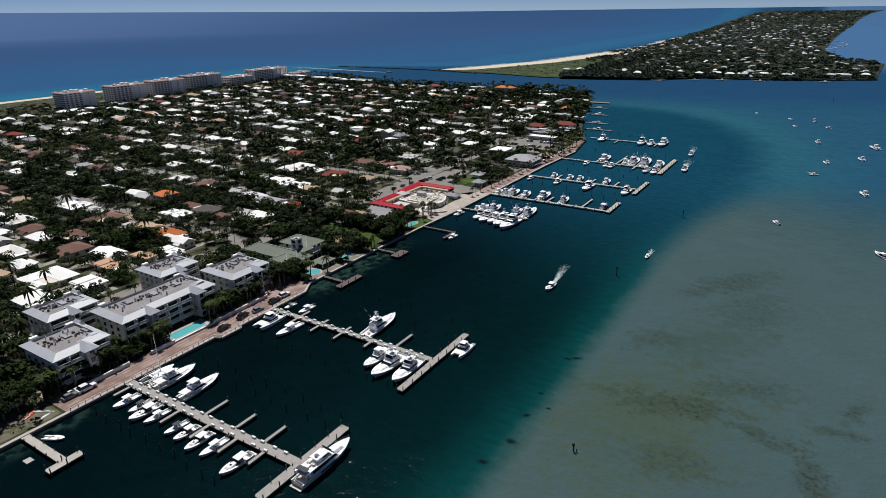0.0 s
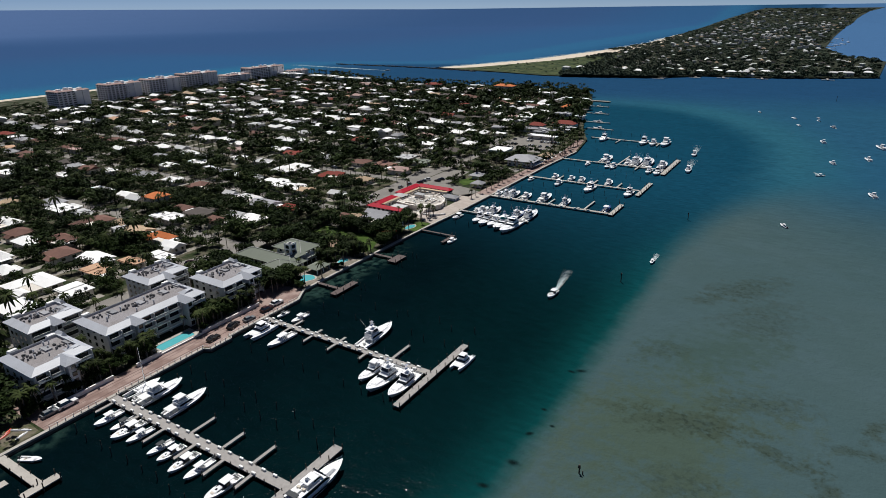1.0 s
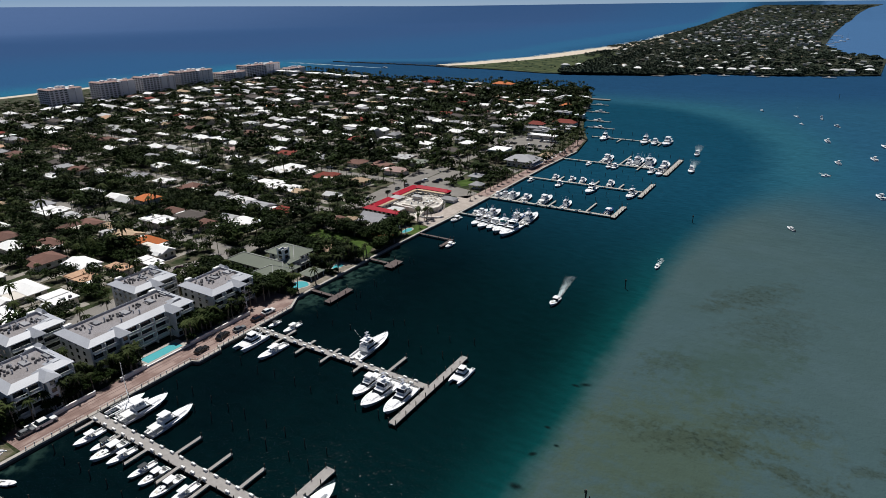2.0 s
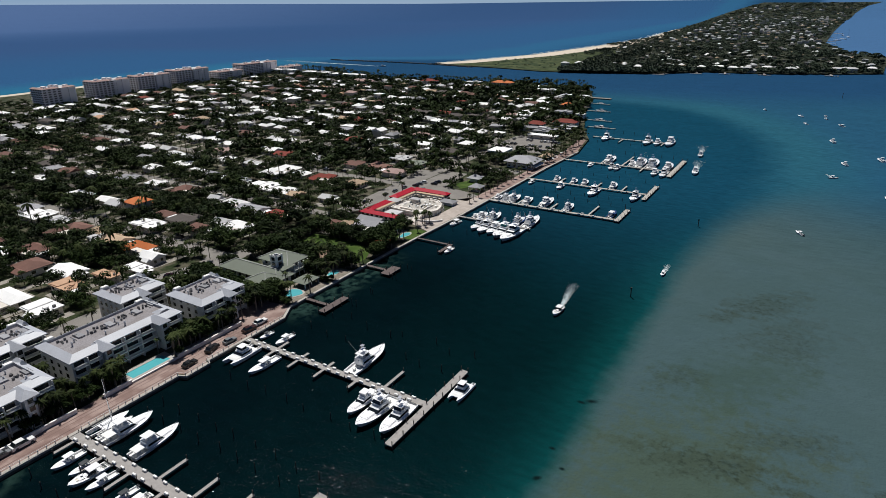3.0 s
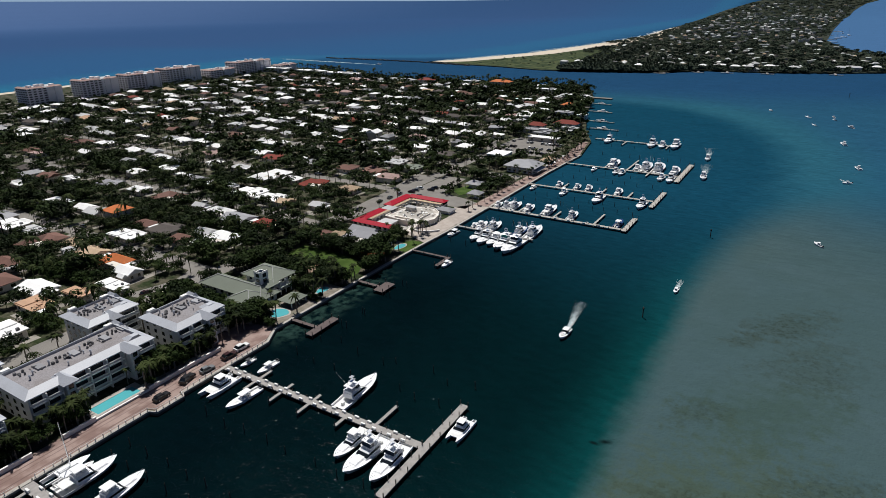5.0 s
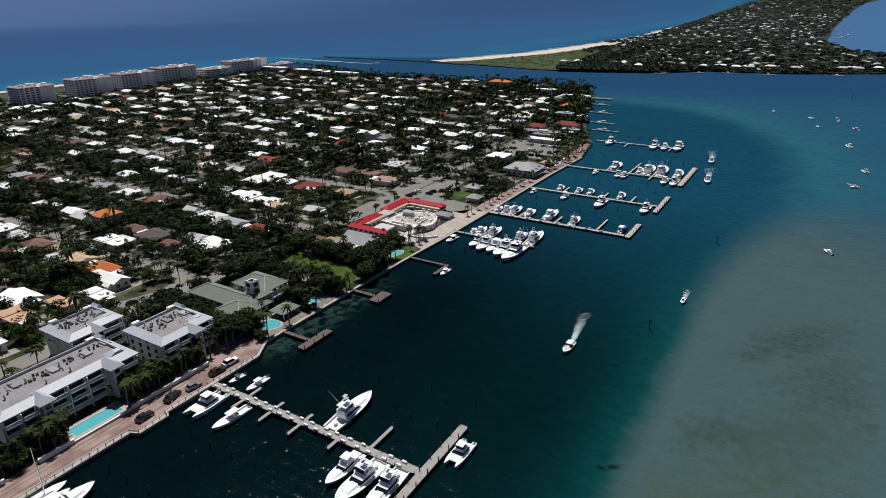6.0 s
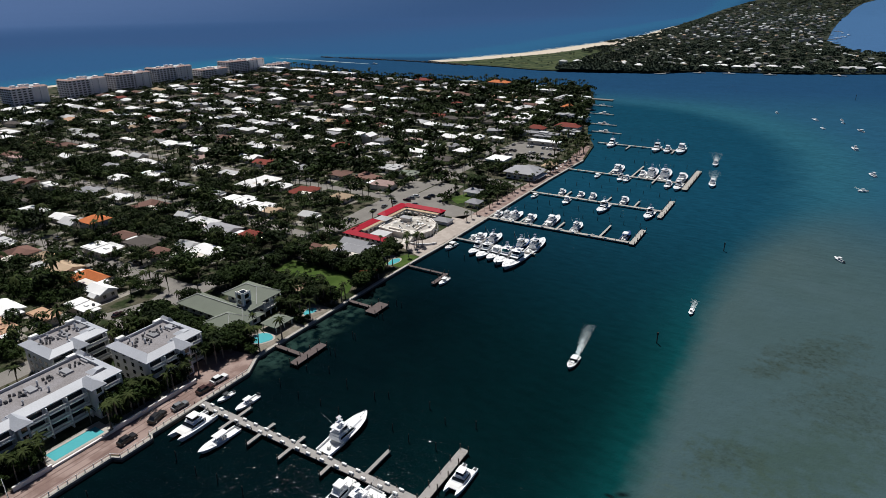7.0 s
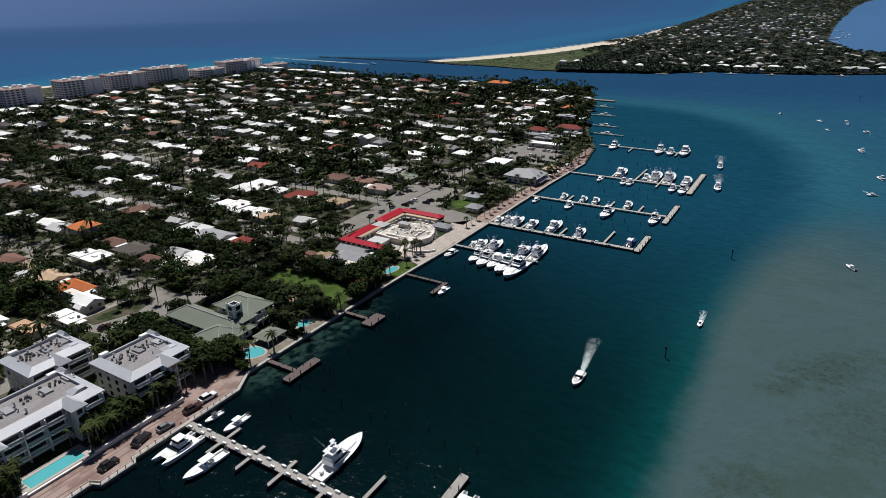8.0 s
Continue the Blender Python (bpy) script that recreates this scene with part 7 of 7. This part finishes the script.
# shrubs and trees round the apartment houses and the villa
for x0, x1, y0, y1, n, s0, s1 in ((-24, -11, -34, -20, 16, 0.7, 1.2), (-13.2, -10.8, -20, 6, 9, 0.5, 0.8), (-17.5, -11, 5.5, 11.5, 8, 0.6, 0.9), (-18, -11, 13, 23, 8, 0.5, 0.8), (-14.5, -10.8, 40, 66, 16, 0.5, 0.85), (-19, -12, 50.5, 56, 8, 0.6, 1.0),
                                  (-18, -13, 80, 90, 13, 0.8, 1.15), (-45, -31, 82, 87, 7, 0.6, 0.85), (-36, -15, 78, 84, 14, 0.8, 1.2), (-56, -30, 78, 86, 16, 0.9, 1.25), (-56, -53, 96, 120, 8, 0.8, 1.1), (-14, -5.5, 109.5, 112.5, 6, 0.55, 0.85), (-16, -6, 85.5, 88, 6, 0.5, 0.8),
                                  (-17, -8, 122.5, 130, 7, 0.6, 1.0), (-34, -17, 80, 85, 6, 0.6, 0.85), (-54, -34, 86, 91, 9, 0.5, 0.75), (-17.5, -14.5, 110, 120, 5, 0.7, 0.95), (-15, -9, 86.5, 89.5, 4, 0.6, 0.8), (-8.5, -5.5, 125, 128, 2, 0.7, 0.9), (-7.5, -5.2, 139, 149, 6, 0.8, 1.1), (-16, -9, 152, 162, 7, 1.0, 1.3), (-40, -34, 121, 127, 5, 1.0, 1.4), (-30, -22, 120, 122, 3, 0.8, 1.0), (-37, -20, 177, 179.5, 6, 0.45, 0.6), (-19, -12, 176, 184, 6, 0.6, 0.85), (-46, -30, 120, 131, 12, 0.8, 1.2), (-12, -5, 147, 162, 9, 0.9, 1.2), (-40, -12, 151, 159, 14, 0.7, 1.1)):
    for _ in range(n):
        k = random.randrange(4)
        place(("tree", k), broadleaf(k), at(random.uniform(x0, x1), random.uniform(y0, y1), GROUND, random.uniform(0, 360), random.uniform(s0, s1)))
        n_tree += 1
for _ in range(900):
    x, y = random.uniform(-66, -5), random.uniform(-40, 340)
    if n_palm < 105 and clear(x, y, 1.2):
        k = random.randrange(3)
        place(("palm", k), palm(k), at(x, y, GROUND, random.uniform(0, 360), random.uniform(0.8, 1.2)))
        n_palm += 1
for y in range(70, 420, 9):
    for x in (-67.5, -56.5):
        if random.random() < 0.6 and clear(x, y, 0):
            k = random.randrange(3)
            place(("palm", k), palm(k), at(x, y, GROUND, random.uniform(0, 360), random.uniform(0.8, 1.1)))
for y in range(234, 334, 6):
    k = random.randrange(3)
    place(("palm", k), palm(k), at(-8 + random.uniform(-1, 1), y, GROUND, random.uniform(0, 360), random.uniform(0.7, 1.0)))
for _ in range(4000):
    x, y = random.uniform(-130, -8), random.uniform(-60, 260)
    if n_tree < 195 and seen_from_sea(x, y) and clear(x, y, 3.2) and min(abs(y - s) for s in STREETS) > (5 if x < -62 else 0):
        k = random.randrange(4)
        place(("tree", k), broadleaf(k), at(x, y, GROUND, random.uniform(0, 360), random.uniform(0.75, 1.2)))
        n_tree += 1

FLAME = foliage("flame_tree_leaf", (0.030, 0.022, 0.010), (0.13, 0.040, 0.014))
ft = thing("flame_tree", "spreading tree with orange-red blossom beside the seawall", "tree")
ft.matrix_basis = at(-8.5, 151.5, GROUND)
part("trunk", shape(tube, (0, 0, -0.2), (0.2, 0, 3.2), 0.35, 7, 0.22), BARK, ft)
fc = new("crown", quad_mesh("crown", crown_quads(420, 4.2, 2.0, 0.5, 3.9, 7), FLAME))
fc.parent = ft

# the rest of the town's trees, too many to count
crowns, palms_ = [], []
made = 0
stock = [crown_quads(78, 3.3, 1.9, 0.77, 2.7, 6) for _ in range(8)]
stock_n = [crown_quads(290, 3.2, 1.9, 0.37, 2.5, 8) for _ in range(8)]
stock_p = [np.concatenate([frond_quads(13, 2.35, 7.4, 1.0, 2, 0.42), np.array([[(0.18 * math.cos(a), 0.18 * math.sin(a), 0), (0.18 * math.cos(a + 2.1), 0.18 * math.sin(a + 2.1), 0), (0.12 * math.cos(a + 2.1), 0.12 * math.sin(a + 2.1), 7.6), (0.12 * math.cos(a), 0.12 * math.sin(a), 7.6)] for a in (0, 2.1, 4.2)])]) for _ in range(5)]
CLUMPS = np.array([(random.uniform(-690, -20), random.uniform(-40, 745)) for _ in range(900)])
for _ in range(60000):
    x, y = random.uniform(-690, -8) if random.random() < 0.8 else random.uniform(-240, -20), random.uniform(-40, 745)
    if made > 7000 or not seen_from_sea(x, y) or x > between(EAST, y) - (8 if y < 400 else 2.5) or y > np.interp(x, [p[0] for p in NORTH[::-1]], [p[1] for p in NORTH[::-1]]) - 6:
        continue
    if (y < 240 and random.random() < 0.22) or (x > -170 and 330 < y < 560 and random.random() < 0.4) or (y > 500 and random.random() < 0.2) or (220 < y < 500 and random.random() < 0.42) or (x > -170 and y > 500 and random.random() < 0.25):
        continue
    if not clear(x, y, 1.6 if y > 420 else 2.3 if y < 240 else 1.5) or (min(abs(y - s) for s in STREETS) < 4.8 and random.random() < 0.9) or abs(x + 330) < 5:
        continue
    if y < 250 and x > -300:
        near_clump = np.min((CLUMPS[:, 0] - x) ** 2 + (CLUMPS[:, 1] - y) ** 2) < 81
        if not near_clump and random.random() < 0.36 or min(abs(y - q) for q in STREETS) < 5.8 and x < -62:
            continue
    made += 1
    low = 0.55 if x < -575 else 1.0
    c, s = math.cos(random.uniform(0, 6.28)), random.uniform(0.6, 1.25) if random.random() < 0.84 else random.uniform(1.3, 2.1)
    sn = math.sqrt(1 - c * c)
    if random.random() < (0.30 if y < 250 else 0.17):
        q, bag = stock_p[random.randrange(5)], palms_
    else:
        q, bag = (stock_n if y < 250 and x > -420 else stock)[random.randrange(8)], crowns
    r_ = q * s * low
    r_ = np.stack([r_[..., 0] * c - r_[..., 1] * sn, r_[..., 0] * sn + r_[..., 1] * c, r_[..., 2]], -1)
    bag.append(r_ + (x, y, GROUND))
THICKETS = [(-64, -34, 121, 134), (-66, -50, 122, 180), (-46, -14, 151, 174), (-56, -20, 78, 90), (-24, -12, 262, 300), (-72, -60, 20, 80), (-150, -78, 40, 190), (-179, -150, 60, 240)]
for x0, x1, y0, y1 in GROVES + THICKETS:
    for _ in range(int((x1 - x0) * (y1 - y0) / (40 if x0 < -180 else 38 if x0 < -140 else 15))):
        x, y, k, s = random.uniform(x0, x1), random.uniform(y0, y1), random.randrange(8), random.uniform(0.9, 1.9) if x < -180 else random.uniform(0.6, 1.25)
        if clear(x, y, 1.5) and (x > -60 or min(abs(y - q) for q in STREETS) > 4):
            crowns.append(stock_n[k] * s + (x, y, GROUND))
tagged(new("town_trees", quad_mesh("town_trees", np.concatenate(crowns), LEAF)), "dark green trees between the houses", "trees", kind="stuff")
tagged(new("town_palms", quad_mesh("town_palms", np.concatenate(palms_), FROND)), "palm trees along the streets and yards", "trees", kind="stuff")
# palms along the streets of the near blocks
sp = []
for ys in STREETS[1:6]:
    for side in (-5.6, 5.6):
        x = -70.0
        while x > -420:
            if random.random() < 0.8 and seen_from_sea(x, ys):
                sp.append(stock_p[random.randrange(5)] * random.uniform(0.7, 1.15) + (x, ys + side + random.uniform(-0.8, 0.8), GROUND))
            x -= random.uniform(4, 10)
tagged(new("street_palms", quad_mesh("street_palms", np.concatenate(sp), FROND)), "palms lining the residential streets", "trees", kind="stuff")
# palms along the inlet shore
pp = []
for k in range(60):
    y = 336 + 1.75 * k
    pp.append(stock_p[k % 5] * random.uniform(0.6, 1.05) + (between(EAST, y) - random.uniform(3, 13), y, GROUND))
for k in range(150):
    x = -120 - 560 * k / 150
    y = float(np.interp(x, [p[0] for p in NORTH[::-1]], [p[1] for p in NORTH[::-1]])) - random.uniform(2, 9)
    pp.append(stock_p[k % 5] * random.uniform(0.9, 1.4) + (x, y, GROUND))
tagged(new("inlet_palms", quad_mesh("inlet_palms", np.concatenate(pp), FROND)), "row of tall palms on the inlet shore", "trees", kind="stuff")
# woods of the island
ISLE_LOTS = [q for q in LOTS if q[1] > 900]
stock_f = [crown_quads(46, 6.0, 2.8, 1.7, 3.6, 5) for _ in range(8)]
woods = []
for k in range(6200):
    y = 925 + 3700 * random.random() ** 1.7
    lo = between(ISLE_W, y) + 70 if y < 1560 else between(ISLE_W, y) + 14
    if y < 1260:
        lo = max(lo, -225 - (y - 930) * 0.12)
    hi = between(ISLE_S, y) - 6 if y < 1090 else between(ISLE_E, y) - 6
    if hi <= lo:
        continue
    x = random.uniform(lo, hi)
    if y < 2600 and any(abs(x - ax) < 9 and (-12 if y < 1700 else -22) < y - ay < 7 for ax, ay, *_ in ISLE_LOTS):
        continue
    woods.append(stock_f[k % 8] * random.uniform(0.6, 1.15) * ((1, 1, 1) if y < 1500 else (1 + (y - 1500) / 2400, 1 + (y - 1500) / 2400, 0.75)) + (x, y, GROUND + rim(x, y)))
for k in range(420):
    x = random.uniform(-200, 214)
    y = float(np.interp(x, [p[0] for p in ISLE_S], [p[1] for p in ISLE_S])) + 3 + 34 * random.random() ** 1.6
    if not any(abs(x - ax) < aw / 2 + 1 and -16 < y - ay < 6 for ax, ay, ar, aw, ad in ISLE_LOTS) or random.random() < 0.3:
        woods.append(stock_f[k % 8] * random.uniform(0.45, 1.1) + (x, y, GROUND))
for k in range(260):
    # bushes scattered over the grassy point
    x, y = random.uniform(-430, -200), random.uniform(940, 1400)
    if between(ISLE_W, max(y, 975)) + 48 < x < -215 - (y - 930) * 0.1 and y > 960 + max(0, -x - 340) * 0.25:
        woods.append(stock_f[k % 8] * random.uniform(0.15, 0.45) * (1, 1, 0.7) + (x, y, GROUND))
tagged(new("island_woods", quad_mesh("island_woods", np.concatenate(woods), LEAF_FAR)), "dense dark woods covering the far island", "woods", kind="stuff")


# ---------------------------------------------------------------- jetty, street furniture, cars
bm = bmesh.new()
for k in range(420):
    t = random.random()
    x, y = -742 + 345 * t + random.gauss(0, 1), np.interp(t, (0, 0.35, 0.65, 1), (958, 962, 960, 940)) + random.gauss(0, 2.4)
    s = random.uniform(0.9, 2.0)
    frustum(bm, (x - s, x + s, y - s, y + s), -0.8, (x - s * 0.5, x + s * 0.6, y - s * 0.6, y + s * 0.5), random.uniform(0.7, 2.0))
solid("jetty", bm, ROCK, "long low jetty of dark rocks at the inlet", "jetty", kind="stuff")


def car(col, name, label, near=True):
    def build():
        m = mat("car_paint_" + name, col, 0.25, 0.1, vary=0.04, bump=0.0)
        c = thing("car", label, "car", "parked cars")
        part("body", shape(frustum, (-0.92, 0.92, -2.3, 2.3), 0.32, (-0.86, 0.86, -2.2, 2.15), 0.95), m, c)
        part("cabin", shape(frustum, (-0.84, 0.84, -1.9, 1.05), 0.95, (-0.66, 0.66, -1.4, 0.35), 1.58), GLASS, c, "dark tinted glasshouse")
        part("roof", shape(frustum, (-0.68, 0.68, -1.42, 0.36), 1.56, (-0.6, 0.6, -1.3, 0.25), 1.64), m, c)
        for x in (-0.86, 0.86) if near else ():
            for y in (-1.4, 1.4):
                w = part("wheel", shape(tube, (x - 0.1, y, 0.33), (x + 0.1, y, 0.33), 0.33, 12), GEL_DARK, c)
                if name == "black":
                    part("rim", shape(tube, (x - 0.11, y, 0.33), (x + 0.11, y, 0.33), 0.18, 8), PIPE, w)
        return c
    return build


CARS = {"black": car((0.012, 0.012, 0.014), "black", "black car parked on the promenade"), "red": car((0.035, 0.010, 0.009), "maroon", "dark red pickup-sized car parked on the pavers"),
        "white": car((0.75, 0.75, 0.74), "white", "white van-sized car parked on the pavers"), "grey": car((0.18, 0.19, 0.2), "grey", "grey car parked by the roadside")}
for kind, x, y, turn, s in (("black", -1.8, 38.8, 2, 1.1), ("black", -3.2, 48.8, 14, 1.1), ("grey", -2.2, 55.4, -6, 1.05), ("red", -2.6, 64.4, -4, 1.15), ("white", -3.2, 70.2, -4, 1.2), ("white", -6.8, -9.5, 0, 1.1), ("grey", -6.8, -14.5, 0, 1.0)):
    place(("car", kind), CARS[kind], at(x, y, GROUND + 0.08, turn, s))
FAR_CARS = {"white": car((0.75, 0.75, 0.74), "white", "white car in a marina car park", False), "grey": car((0.18, 0.19, 0.2), "grey", "grey car in a marina car park", False),
            "red": car((0.035, 0.010, 0.009), "maroon", "dark red car in a marina car park", False), "black": car((0.012, 0.012, 0.014), "black", "black car in a marina car park", False)}
SPOTS = [(-54.5 + (k % 2) * 8, 243 + (k // 2) * 4.6, 90) for k in range(10)] + [(-62 + k * 3.1, y, 0) for y in (375, 389, 407) for k in range(14)] + [(-34 + k * 3.4, 240, 0) for k in range(6)] + [(-50 + k * 3.6, 303, 0) for k in range(8)]
SPOTS += [(-63, 84, 60), (-61, 90, 80), (-69, 80, 10)] + [(-61.5 + k * 0.6, 196 + k * 9, 8) for k in range(6)] + [(random.uniform(-250, -68), random.choice(STREETS[1:5]) + random.choice((-5.4, 5.4)), 90) for _ in range(26)]
for x, y, t in SPOTS:
    if random.random() < 0.6:
        kind = random.choice(("grey", "white", "grey", "white", "red", "black"))
        place(("far_car", kind), FAR_CARS[kind], at(x, y, GROUND + (0.09 if x > -77 else 0.0), t + random.uniform(-4, 4), 1.0))
